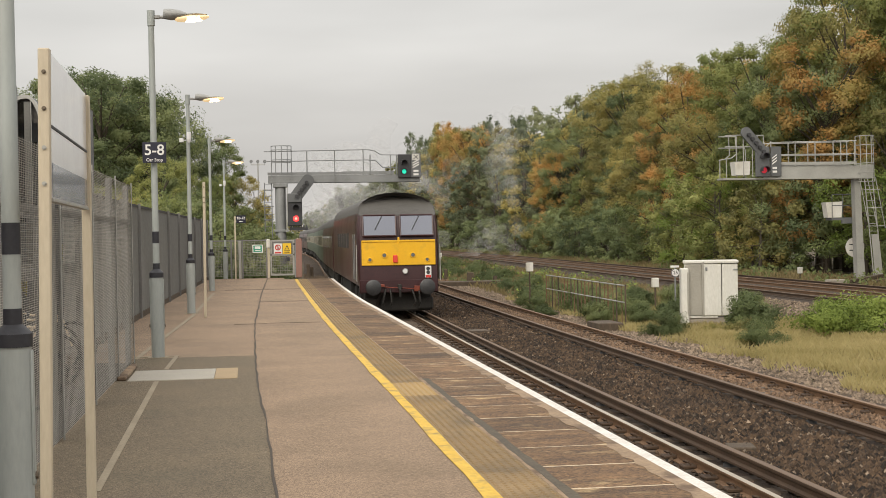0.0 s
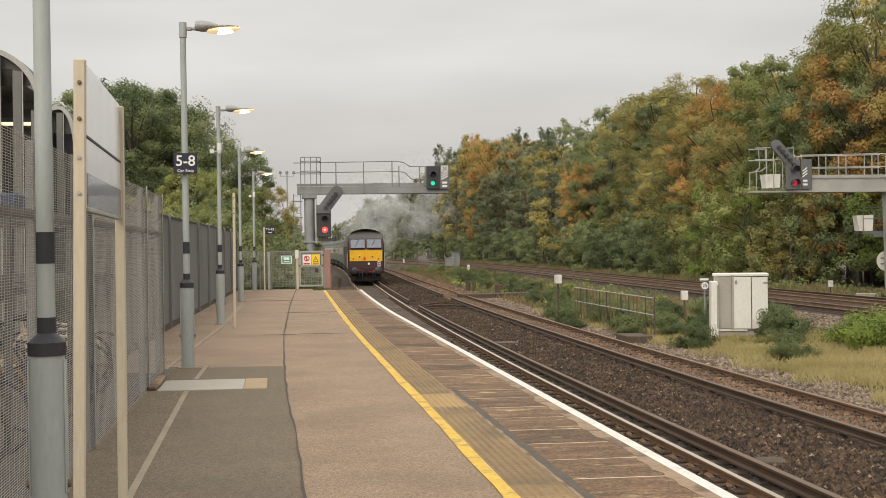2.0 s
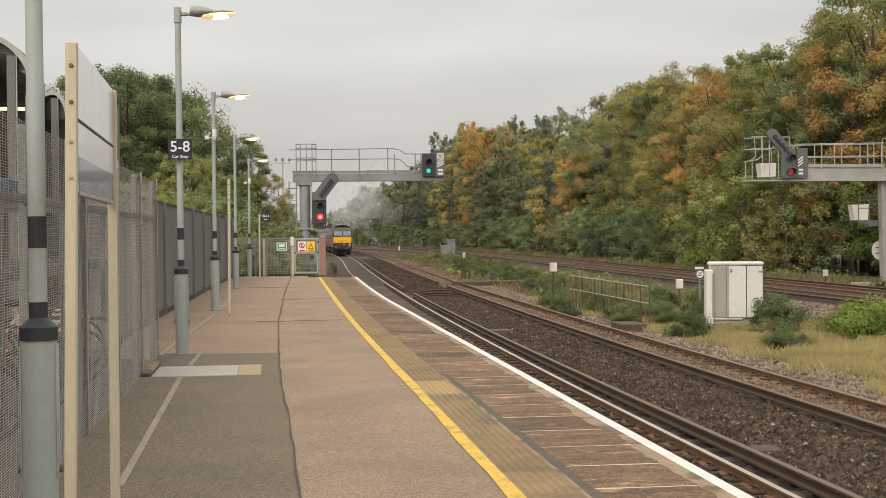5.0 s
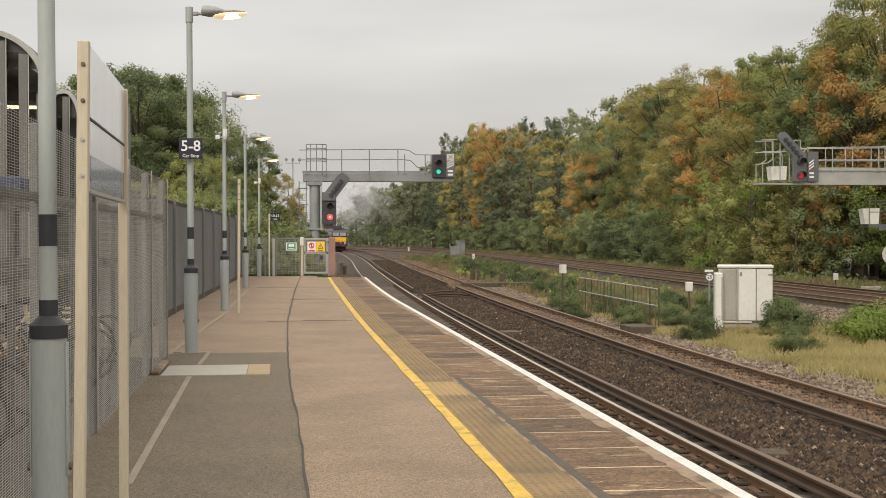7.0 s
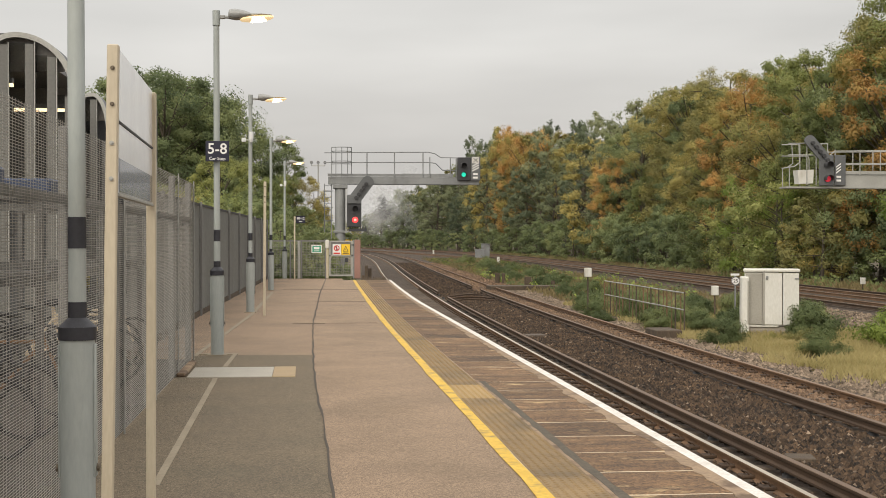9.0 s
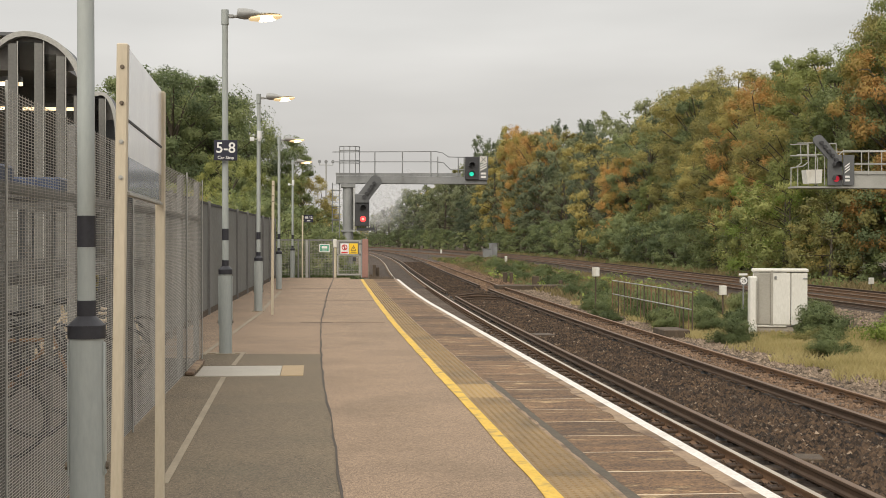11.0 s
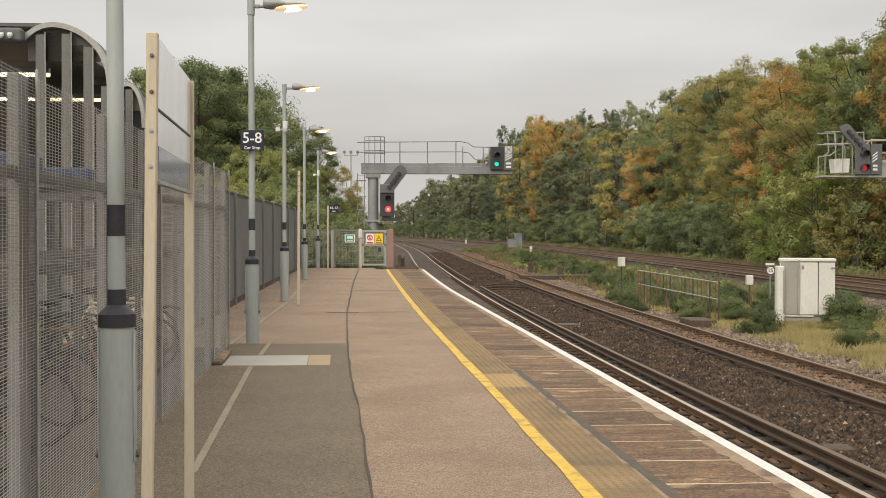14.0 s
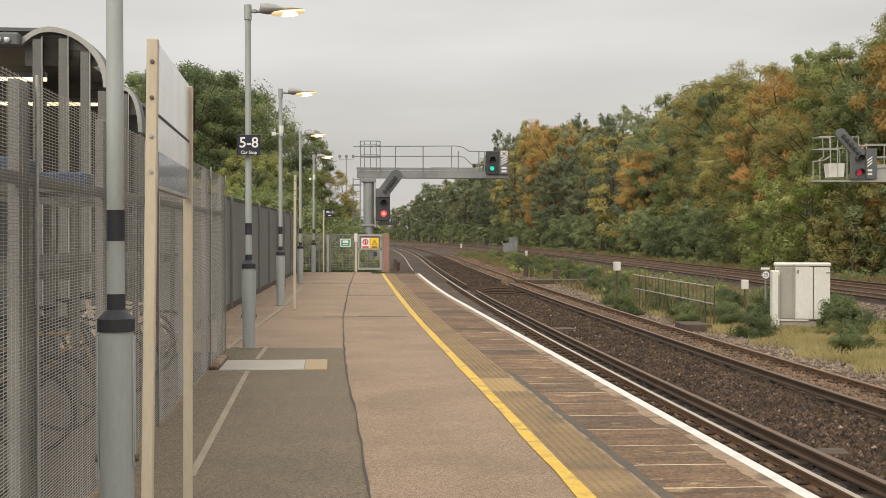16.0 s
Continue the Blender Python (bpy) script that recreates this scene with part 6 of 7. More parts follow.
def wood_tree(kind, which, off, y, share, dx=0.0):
    """A tree of the wood; its height is a share of the tables fitted to the skyline in view."""
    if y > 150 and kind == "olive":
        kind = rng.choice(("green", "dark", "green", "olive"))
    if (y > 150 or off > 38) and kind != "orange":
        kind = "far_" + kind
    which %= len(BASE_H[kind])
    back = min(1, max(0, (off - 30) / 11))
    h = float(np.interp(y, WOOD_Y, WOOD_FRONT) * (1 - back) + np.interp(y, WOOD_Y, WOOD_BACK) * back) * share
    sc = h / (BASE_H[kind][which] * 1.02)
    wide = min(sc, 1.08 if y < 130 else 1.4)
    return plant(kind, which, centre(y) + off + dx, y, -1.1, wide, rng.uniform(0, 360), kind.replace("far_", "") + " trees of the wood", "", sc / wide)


y = 46.0
while y < 470:
    base = centre(y) + (29.2 if y < 78 else 26.5)
    plant("shrub", rng.choice((0, 1, 1, 0, 3, 2)) if y < 105 else 1, base + rng.uniform(-0.6, 1.2), y, -1.1, rng.uniform(0.75, 1.35), rng.uniform(0, 360), "shrubs below the wood")
    y += rng.uniform(2.4, 4.0) if y < 150 else rng.uniform(7, 11)
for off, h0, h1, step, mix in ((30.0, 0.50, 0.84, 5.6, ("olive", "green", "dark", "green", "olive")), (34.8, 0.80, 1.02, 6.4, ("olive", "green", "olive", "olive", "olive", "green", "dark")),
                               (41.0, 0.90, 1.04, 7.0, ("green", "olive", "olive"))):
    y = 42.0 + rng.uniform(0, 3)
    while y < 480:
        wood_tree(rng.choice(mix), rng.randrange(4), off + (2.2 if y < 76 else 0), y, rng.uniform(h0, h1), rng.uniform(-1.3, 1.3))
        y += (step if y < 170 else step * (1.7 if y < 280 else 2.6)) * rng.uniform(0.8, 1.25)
# orange trees that stand out, placed to fit the camera's view
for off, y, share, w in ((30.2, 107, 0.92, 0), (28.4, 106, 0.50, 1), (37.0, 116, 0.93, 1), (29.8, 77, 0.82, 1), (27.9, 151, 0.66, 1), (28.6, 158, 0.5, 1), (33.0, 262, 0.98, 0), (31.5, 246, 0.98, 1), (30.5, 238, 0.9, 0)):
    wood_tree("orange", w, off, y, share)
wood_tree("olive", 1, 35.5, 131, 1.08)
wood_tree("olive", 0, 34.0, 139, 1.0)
# tall pale green trees over the near end of the wood, placed to fit that view too
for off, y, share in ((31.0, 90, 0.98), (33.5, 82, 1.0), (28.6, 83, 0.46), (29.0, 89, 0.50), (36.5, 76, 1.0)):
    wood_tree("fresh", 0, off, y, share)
# trees beyond the platform's end and behind the fence
for x, y, sc, k, w in ((-9.8, 96, 1.06, "dark", 0), (-7.2, 97, 0.98, "dark", 0), (-12.4, 97, 0.98, "green", 0), (-15.6, 88, 0.76, "olive", 0), (-13.2, 86, 0.84, "green", 0), (-10.9, 87, 0.99, "dark", 0), (-8.7, 84, 0.98, "dark", 0), (-6.5, 86, 0.89, "dark", 0), (-4.6, 92, 0.78, "dark", 0),
                       (-2.7, 95, 0.68, "green", 0), (-0.8, 98, 0.58, "olive", 2), (-5.2, 78, 0.52, "green", 0), (-2.6, 80, 0.45, "green", 0), (-18, 96, 0.8, "olive", 0), (-24, 100, 0.85, "green", 1),
                       (0.3, 104, 0.36, "green", 0), (-8.5, 108, 0.9, "dark", 1), (-12, 70, 0.5, "dark", 0), (-30, 90, 0.9, "olive", 0), (-3.6, 74, 0.40, "dark", 0)):
    plant(k, w, x, y, -1.0, sc, rng.uniform(0, 360), "trees behind the platform")
for x, y, sc, w in ((-5.2, 33, 0.66, 3), (-5.2, 37, 0.7, 1), (-5.0, 41, 0.72, 1), (-4.9, 45, 0.76, 3), (-4.8, 49, 0.8, 0), (-4.6, 53, 0.8, 1), (-4.4, 57, 0.8, 1), (-2.0, 59.5, 0.62, 1), (-0.6, 60.0, 0.6, 1), (0.5, 59.6, 0.42, 1), (1.2, 59.4, 0.36, 1), (-1.2, 59.0, 0.5, 1),
                    (-1.4, 64, 0.85, 1), (0.1, 65, 0.7, 1), (-2.8, 66, 1.0, 1), (-0.2, 74, 0.85, 1), (-2.5, 76, 1.1, 1), (0.5, 80, 0.8, 1), (1.0, 88, 0.7, 1), (-4.5, 72, 1.2, 1), (-6, 62, 1.1, 1), (1.5, 112, 0.9, 0), (1.0, 125, 1.0, 1), (0.5, 140, 1.1, 0),
                    (-0.5, 160, 1.3, 1), (-1, 185, 1.5, 0), (-3, 215, 1.6, 3)):
    plant("shrub", w, x, y, -0.2 if y < 58 else -0.9, sc, rng.uniform(0, 360), "shrubs behind the platform")
for k in KINDS.values():
    for src in k:
        if src.name not in placed:
            src.matrix_basis = pose(-40, 120, -1.1)

KINDS["bramble"] = [bush_kind("bush", "dense green trackside bush", 1.0, 0.95, LEAF_BUSH, 81, 30, 260, 0.036), bush_kind("bush", "low green trackside bush", 0.8, 0.85, LEAF_BUSH, 82, 30, 260, 0.036),
                    bush_kind("bush", "bright green leafy bush", 0.95, 1.1, LEAF_BRIGHT, 83, 30, 260, 0.04), bush_kind("bush", "brown and yellow bramble", 0.6, 0.7, LEAF_OLIVE, 84, 16, 160, 0.035)]
for x, y, sc, w in ((11.05, 33.9, 0.66, 0), (14.05, 35.7, 0.92, 0), (14.3, 36.2, 0.8, 0), (12.25, 30.3, 0.6, 0), (15.3, 32.8, 1.0, 2), (16.5, 33.0, 1.05, 2), (13.2, 33.9, 0.62, 3), (14.7, 44.0, 0.9, 0), (12.6, 34.6, 0.4, 3), (11.35, 41.5, 0.8, 1), (11.5, 44.5, 0.8, 0), (10.7, 39.5, 0.6, 0),
                    (12.0, 47.5, 0.9, 0), (11.0, 50.0, 0.8, 1), (13.0, 50.5, 0.75, 1), (12.4, 42.8, 0.62, 0), (13.6, 41.0, 0.7, 1), (12.0, 55, 0.75, 1), (13.5, 58, 0.83, 1), (12.6, 63, 0.75, 1), (14.2, 66, 0.9, 1), (13.6, 74, 0.9, 1),
                    (15.0, 78, 0.98, 1), (13.4, 86, 0.9, 1), (16, 92, 1.05, 1), (14.6, 100, 0.98, 1), (17, 108, 1.05, 1), (16, 118, 1.05, 1), (18, 130, 1.2, 1), (17.5, 145, 1.2, 1), (15.1, 38.6, 0.9, 0), (15.8, 33.5, 0.9, 3), (9.9, 43.5, 0.45, 1),
                    (10.3, 46.5, 0.5, 0), (12.1, 30.6, 0.5, 3), (14.3, 47.5, 0.8, 1), (15.5, 52, 0.68, 1), (11.9, 38.9, 0.6, 0), (11.9, 46.2, 0.85, 1), (12.3, 40.6, 0.6, 0)):
    plant("bramble", w, x, y, -1.08, sc, rng.uniform(0, 360), "trackside bushes")


def blades(name, n, xy, height, mats, label, seed, wide=0.006):
    """Grass: bent tapering blades."""
    rng = np.random.default_rng(seed)
    x, y, z = xy(rng, n)
    h = height * (0.4 + 0.9 * rng.random(n))
    a = rng.random(n) * 6.283
    w = wide * (0.7 + 0.8 * rng.random(n))
    lean = h * (0.15 + 0.5 * rng.random(n))
    b = rng.random(n) * 6.283
    p0 = np.stack([x - w * np.cos(a), y - w * np.sin(a), z], -1)
    p1 = np.stack([x + w * np.cos(a), y + w * np.sin(a), z], -1)
    m0 = np.stack([x + 0.3 * lean * np.cos(b) + 0.7 * w * np.cos(a), y + 0.3 * lean * np.sin(b) + 0.7 * w * np.sin(a), z + 0.6 * h], -1)
    tip = np.stack([x + lean * np.cos(b), y + lean * np.sin(b), z + h], -1)
    v = np.stack([p0, p1, m0, tip], 1).reshape(-1, 3)
    k = 4 * np.arange(n)[:, None]
    f = np.concatenate([k + np.array([[0, 1, 2]]), k + np.array([[0, 2, 3]])], 0)
    me = bpy.data.meshes.new(name)
    me.from_pydata(v.tolist(), [], f.tolist())
    me.materials.append(mats)
    return tagged(new(name, me), label, "grass", "", "stuff")


def verge(rng, n):
    y = 16 + 40 * rng.random(n) ** 1.3
    x = np.interp(y, FINE_Y, FINE_X) + 6.15 + 0.35 * np.sin(1.7 * y) + 4.6 * rng.random(n) ** 1.15 * np.clip(1.25 - (y - 16) / 90, 0.5, 1.2)
    patch = np.sin(x * 2.1 + 0.8 * y) + np.sin(1.3 * y - 0.7 * x) + rng.normal(size=n)
    keep = patch > -0.1
    x = np.where(keep, x, x + 1.3)
    return x, y, np.full(n, BED_Z - 0.07)


def far_verge(rng, n):
    y = 48 + 130 * rng.random(n) ** 1.4
    x = np.interp(y, FINE_Y, FINE_X) + 6.3 + 8.5 * rng.random(n)
    return x, y, np.full(n, -1.15)


def wood_verge(rng, n):
    y = 50 + 190 * rng.random(n) ** 1.3
    x = np.interp(y, FINE_Y, FINE_X) + 23.3 + 3.2 * rng.random(n)
    return x, y, np.full(n, -1.15)


blades("grass", 95000, verge, 0.20, GRASS, "long dry yellow grass beside the tracks", 91)
blades("grass", 13000, far_verge, 0.34, GRASS_DULL, "dry weeds and grass between the tracks", 92, 0.03)
blades("grass", 16000, wood_verge, 0.45, GRASS_DULL, "yellow grass strip below the wood", 93, 0.035)


def weed_clumps(n, fn, r0, r1, size, mats, label, seed):
    rng = np.random.default_rng(seed)
    x, y, z = fn(rng, n)
    return tagged(new("weeds", leaves("weeds", np.stack([x, y, z + 0.15], -1), r0 + (r1 - r0) * rng.random(n), 40, size, mats, seed, 0.8)), label, "weeds", "", "stuff")


weed_clumps(260, far_verge, 0.2, 0.6, 0.08, LEAF_BUSH, "low green weeds between the tracks", 94)
weed_clumps(50, far_verge, 0.25, 0.6, 0.09, LEAF_BRIGHT, "fresh green weeds between the tracks", 95)
weed_clumps(260, wood_verge, 0.3, 0.9, 0.12, LEAF_GREEN, "low weeds along the wood's edge", 96)


def end_weeds(rng, n):
    y = 57 + 5 * rng.random(n)
    return -1.8 + 3.6 * rng.random(n), y, np.full(n, -0.1)


weed_clumps(90, end_weeds, 0.25, 0.5, 0.07, LEAF_BUSH, "weeds behind the platform-end fence", 97)

# ---- train ----
MAROON = surf("maroon_coach_paint", (0.042, 0.012, 0.012), (0.068, 0.020, 0.019), 0.6, 20, 0.35, bump=0.03, local=True, stain=(0.05, 0.03, 0.025), stain_scale=0.8, stretch=(1, 1, 0.5))
MAROON_DARK = surf("dark_maroon_cab_paint", (0.032, 0.012, 0.014), (0.055, 0.02, 0.022), 0.6, 20, 0.35, bump=0.03, local=True)
ROOF = surf("sooty_grey_roof", (0.058, 0.054, 0.050), (0.112, 0.106, 0.099), 0.8, 20, 0.7, bump=0.1, local=True)
CAB_YELLOW = surf("yellow_warning_panel", (0.74, 0.40, 0.012), (0.82, 0.47, 0.02), 0.8, 25, 0.4, bump=0.02, local=True, stain=(0.58, 0.33, 0.03), stain_scale=1.6)
UNDER = surf("sooty_underframe", (0.014, 0.013, 0.012), (0.034, 0.031, 0.028), 2, 25, 0.8, bump=0.3, local=True)
BUFFER = surf("worn_steel_buffer", (0.030, 0.030, 0.032), (0.075, 0.075, 0.078), 3, 30, 0.45, metal=0.4, local=True)
GREEN_COACH = surf("green_coach_paint", (0.045, 0.075, 0.05), (0.07, 0.105, 0.07), 0.6, 20, 0.4, bump=0.03, local=True)
CREAM_COACH = surf("cream_coach_paint", (0.36, 0.33, 0.26), (0.46, 0.42, 0.33), 0.6, 20, 0.45, bump=0.03, local=True)
CAB_GLASS, n_, l_, p_ = material("pale_reflecting_cab_glass")
p_.inputs["Base Color"].default_value = (0.24, 0.25, 0.29, 1)
p_.inputs["Roughness"].default_value, p_.inputs["Metallic"].default_value = 0.08, 0.75
COACH_GLASS, n_, l_, p_ = material("dark_coach_glass")
p_.inputs["Base Color"].default_value = (0.03, 0.035, 0.04, 1)
p_.inputs["Roughness"].default_value = 0.08
ORANGE_PIPE = surf("red_orange_pipe", (0.16, 0.035, 0.02), (0.24, 0.055, 0.03), 3, 30, 0.5, local=True)
TAIL_RED = glow("tail_lamp_red", (0.6, 0.05, 0.03), 0.15)
SILL = 1.02


def section(half, top, gutter=2.95):
    """Outline of a rounded-roof vehicle body, from sill over the roof, x and z above rail."""
    n = 12
    pts = [(half - 0.04, SILL), (half, 1.25), (half, gutter - 0.35), (half - 0.05, gutter)]
    for k in range(1, n):
        a = math.pi * k / n
        pts.append(((half - 0.05) * math.cos(a), gutter + (top - gutter) * math.sin(a) ** 0.85))
    return pts + [(-half + 0.05, gutter), (-half, gutter - 0.35), (-half, 1.25), (-half + 0.04, SILL)]


def loft(shape, rings, slots=None):
    k = len(rings[0])
    v = [q for r in rings for q in r]
    f, m = [], []
    for i in range(len(rings) - 1):
        for j in range(k - 1):
            f.append((i * k + j, i * k + j + 1, (i + 1) * k + j + 1, (i + 1) * k + j))
            m.append(slots(i, j) if slots else 0)
        f.append((i * k + k - 1, i * k, (i + 1) * k, (i + 1) * k + k - 1))
        m.append(0)
    f += [tuple(range(k)), tuple(range((len(rings) - 1) * k, len(rings) * k))]
    m += [0, 0]
    b = len(shape.v)
    shape.v.extend(v)
    shape.f.extend(tuple(i + b for i in q) for q in f)
    shape.m.extend(m)
    return shape


def bogie(t, y, half=1.0):
    s = Shape()
    for x in (-1.05, 1.05):
        s.box(x - 0.07, x + 0.07, y - 1.9, y + 1.9, 0.45, 0.82, c=0.03).box(x - 0.12, x + 0.12, y - 0.35, y + 0.35, 0.35, 0.9, c=0.03)
    s.box(-1.0, 1.0, y - 0.3, y + 0.3, 0.5, 0.9)
    b = part("bogie", s, UNDER, t)
    for dy in (-1.35, 1.35):
        s = Shape()
        for x in (-0.75, 0.75):
            s.rod((x - 0.065, y + dy, 0.46), (x + 0.065, y + dy, 0.46), 0.46, n=20)
        s.rod((-0.75, y + dy, 0.46), (0.75, y + dy, 0.46), 0.08)
        part("wheelset", s, UNDER, b)


def locomotive():
    """The rear locomotive; its origin lies on the rails under the near cab front, the body reaching along +y."""
    t = thing("diesel_locomotive", "maroon diesel locomotive with a yellow cab front at the train's tail", "locomotive")
    half, top = 1.34, 4.06
    sec = section(half, top, 3.36)
    # cab: front raked back above the waist and rounded at the roof
    def ring(y, sx, zs, rake):
        return [(x * sx, y + rake(z), SILL + (z - SILL) * zs) for x, z in sec]
    rings = [ring(0.0, 0.93, 0.965, lambda z: 0.0 if z < 2.5 else (z - 2.5) * 0.28 + max(0, z - 3.3) ** 1.4 * 1.3),
             ring(0.10, 0.975, 0.985, lambda z: 0.0 if z < 2.5 else (z - 2.5) * 0.27 + max(0, z - 3.3) ** 1.4 * 1.1),
             ring(0.45, 1.0, 1.0, lambda z: 0.0 if z < 2.5 else (z - 2.5) * 0.2), ring(2.2, 1.0, 1.0, lambda z: 0.0), ring(19.0, 1.0, 1.0, lambda z: 0.0)]
    s = Shape()
    loft(s, rings, lambda i, j: 1 if 3 <= j <= len(sec) - 5 else (2 if i < 3 else 0))
    # the cab front closes in level strips
    s.f.pop(-2), s.m.pop(-2)
    k = len(sec)
    for j in range(k // 2 - 1):
        s.f.append((j, j + 1, k - 2 - j, k - 1 - j))
        s.m.append(1 if sec[j][1] > 3.2 else 2)
    part("body", s, [MAROON, ROOF, MAROON_DARK], t, smooth=True)
    s = Shape()
    s.box(-1.2, 1.2, -0.022, 0.06, 1.67, 2.49, c=0.015)
    panel = part("warning_panel", s, CAB_YELLOW, t, "bright yellow warning panel")
    s = Shape()
    s.box(-1.19, 1.19, -0.045, -0.02, 2.43, 2.49, c=0.008)
    part("panel_lip", s, CAB_YELLOW, panel)
    for x0, x1 in ((-1.14, -0.07), (0.07, 1.14)):
        s = Shape()
        s.add([(x0, 0.012, 2.63), (x1, 0.012, 2.63), (x1, 0.205, 3.30), (x0, 0.205, 3.30), (x0, 0.10, 2.63), (x1, 0.10, 2.63), (x1, 0.32, 3.30), (x0, 0.32, 3.30)],
              [(0, 1, 2, 3), (0, 4, 5, 1), (1, 5, 6, 2), (2, 6, 7, 3), (3, 7, 4, 0)])
        w = part("cab_window", s, CAB_GLASS, t, "pale reflecting windscreen")
        s = Shape()
        for a, b in (((x0, 2.63), (x1, 2.63)), ((x1, 2.63), (x1, 3.30)), ((x1, 3.30), (x0, 3.30)), ((x0, 3.30), (x0, 2.63))):
            s.rod((a[0], 0.010 + (a[1] - 2.63) * 0.29, a[1]), (b[0], 0.010 + (b[1] - 2.63) * 0.29, b[1]), 0.028, n=6)
        part("window_frame", s, MAROON_DARK, w)
        xm = (x0 + x1) / 2
        s = Shape()
        s.rod((xm - 0.15, 0.03, 2.84), (xm + 0.08, 0.17, 3.26), 0.014, n=6)
        part("wiper", s, SIGNAL_BLACK, w)
    s = Shape()
    s.box(-0.03, 0.03, -0.05, 0.02, 2.36, 2.58, c=0.01)
    part("lamp_iron", s, CAB_YELLOW, t)
    for x, z, r in ((-0.94, 1.86, 0.085), (0.92, 1.85, 0.085), (-0.47, 2.0, 0.10), (0.46, 2.0, 0.10)):
        s = Shape()
        n = 18
        s.rod((x, -0.02, z), (x, -0.055, z), r, r * 0.9, n)
        m = part("marker_light", s, CAB_YELLOW, t)
        s = Shape()
        s.rod((x, -0.056, z), (x, -0.062, z), r * 0.62, n=14)
        part("lens", s, SIGNAL_GREY, m)
    s = Shape()
    s.box(-0.19, -0.04, -0.09, -0.02, 1.76, 2.0, c=0.02)
    part("tail_lamp", s, TAIL_RED, t, "red tail lamp")
    s = Shape()
    s.rod((0.20, -0.0, 1.48), (0.20, -0.08, 1.48), 0.09, n=18)
    h = part("headlight", s, STEEL_PALE, t, "round headlight")
    s = Shape()
    s.rod((0.20, -0.081, 1.48), (0.20, -0.09, 1.48), 0.068, n=16)
    part("lens", s, PANEL_WHITE, h)
    s = Shape()
    s.box(0.84, 1.05, -0.10, -0.03, 1.24, 1.64, c=0.02)
    m = part("lamp_board", s, SIGN_WHITE, t, "white tail lamp board")
    s = Shape()
    s.rod((0.94, -0.10, 1.55), (0.94, -0.115, 1.55), 0.06, n=12).rod((0.94, -0.10, 1.43), (0.94, -0.115, 1.43), 0.06, n=12)
    part("lamp_hole", s, SIGNAL_BLACK, m)
    s = Shape()
    s.box(0.86, 1.03, -0.112, -0.10, 1.26, 1.34)
    part("red_reflector", s, SIGN_RED, m)
    s = Shape()
    s.box(-1.28, 1.28, -0.01, 0.3, 0.78, 1.22, c=0.03)
    part("buffer_beam", s, MAROON_DARK, t)
    for x in (-0.87, 0.87):
        s = Shape()
        s.rod((x, 0.0, 0.98), (x, -0.42, 0.98), 0.12, 0.12, 14)
        b = part("buffer", s, UNDER, t)
        s = Shape()
        s.rod((x, -0.42, 0.98), (x, -0.50, 0.98), 0.24, 0.255, 22).rod((x, -0.50, 0.98), (x, -0.53, 0.98), 0.255, 0.20, 22)
        part("buffer_head", s, BUFFER, b, smooth=True)
    s = Shape()
    s.box(-0.06, 0.06, -0.35, 0.0, 0.92, 1.06, c=0.02)
    s.pipe([(0, -0.30, 1.0), (0.0, -0.36, 0.86), (0, -0.32, 0.66)], 0.035, 8)
    part("coupling_hook", s, UNDER, t)
    s = Shape()
    for x0, dx in ((-0.45, -0.05), (0.4, 0.06), (-0.3, 0.02), (0.62, 0.02)):
        s = Shape()
        s.pipe([(x0, -0.05, 0.9), (x0 + dx, -0.2, 0.72), (x0 + 2 * dx, -0.2, 0.5), (x0 + dx, -0.08, 0.36)], 0.03, 6)
        part("brake_hose", s, UNDER, t)
    s = Shape()
    s.box(-0.62, -0.48, -0.12, 0, 0.98, 1.06, c=0.01).box(0.48, 0.66, -0.12, 0, 0.82, 1.0, c=0.01)
    s.pipe([(-0.48, -0.1, 0.98), (-0.2, -0.14, 0.95), (0.2, -0.14, 0.93), (0.5, -0.1, 0.90)], 0.014, 6)
    part("hose_valve", s, ORANGE_PIPE, t, "red pipe valves")
    # Dark block added to fill the gap under the beam, plus two rods.
    s = Shape()
    s.box(-1.1, 1.1, 0.45, 0.9, 0.16, 0.85, c=0.05).box(-1.15, -0.62, 0.35, 0.6, 0.22, 0.6, c=0.04).box(0.62, 1.15, 0.35, 0.6, 0.22, 0.6, c=0.04)
    s.rod((-0.55, 0.1, 0.82), (-0.75, 0.45, 0.3), 0.05, n=8).rod((0.55, 0.1, 0.82), (0.75, 0.45, 0.3), 0.05, n=8)
    part("guard_iron", s, UNDER, t)
    s = Shape()
    s.box(-1.2, 1.2, 6.6, 12.4, 0.35, 1.02, c=0.05)
    part("fuel_tank", s, UNDER, t)
    bogie(t, 4.0)
    bogie(t, 15.0)
    s = Shape()
    s.box(-0.2, 0.2, 2.3, 3.6, 3.82, 3.92, c=0.03)
    part("roof_vent", s, ROOF, t)
    for sx in (-1, 1):
        s = Shape()
        s.box(sx * half - 0.006, sx * half + 0.012, 0.75, 1.4, 1.1, 3.1)
        d_ = part("cab_door", s, MAROON_DARK, t)
        s = Shape()
        s.box(sx * half - 0.004, sx * half + 0.016, 0.85, 1.3, 2.45, 3.0)
        part("door_window", s, COACH_GLASS, d_)
        s = Shape()
        for y in (0.66, 1.5):
            s.rod((sx * (half + 0.05), y, 1.2), (sx * (half + 0.05), y, 2.7), 0.016, n=6)
        part("handrail", s, STEEL, t)
        for k in range(5):
            s = Shape()
            s.box(sx * half - 0.004, sx * half + 0.014, 5.2 + 1.9 * k, 6.7 + 1.9 * k, 2.2, 2.75)
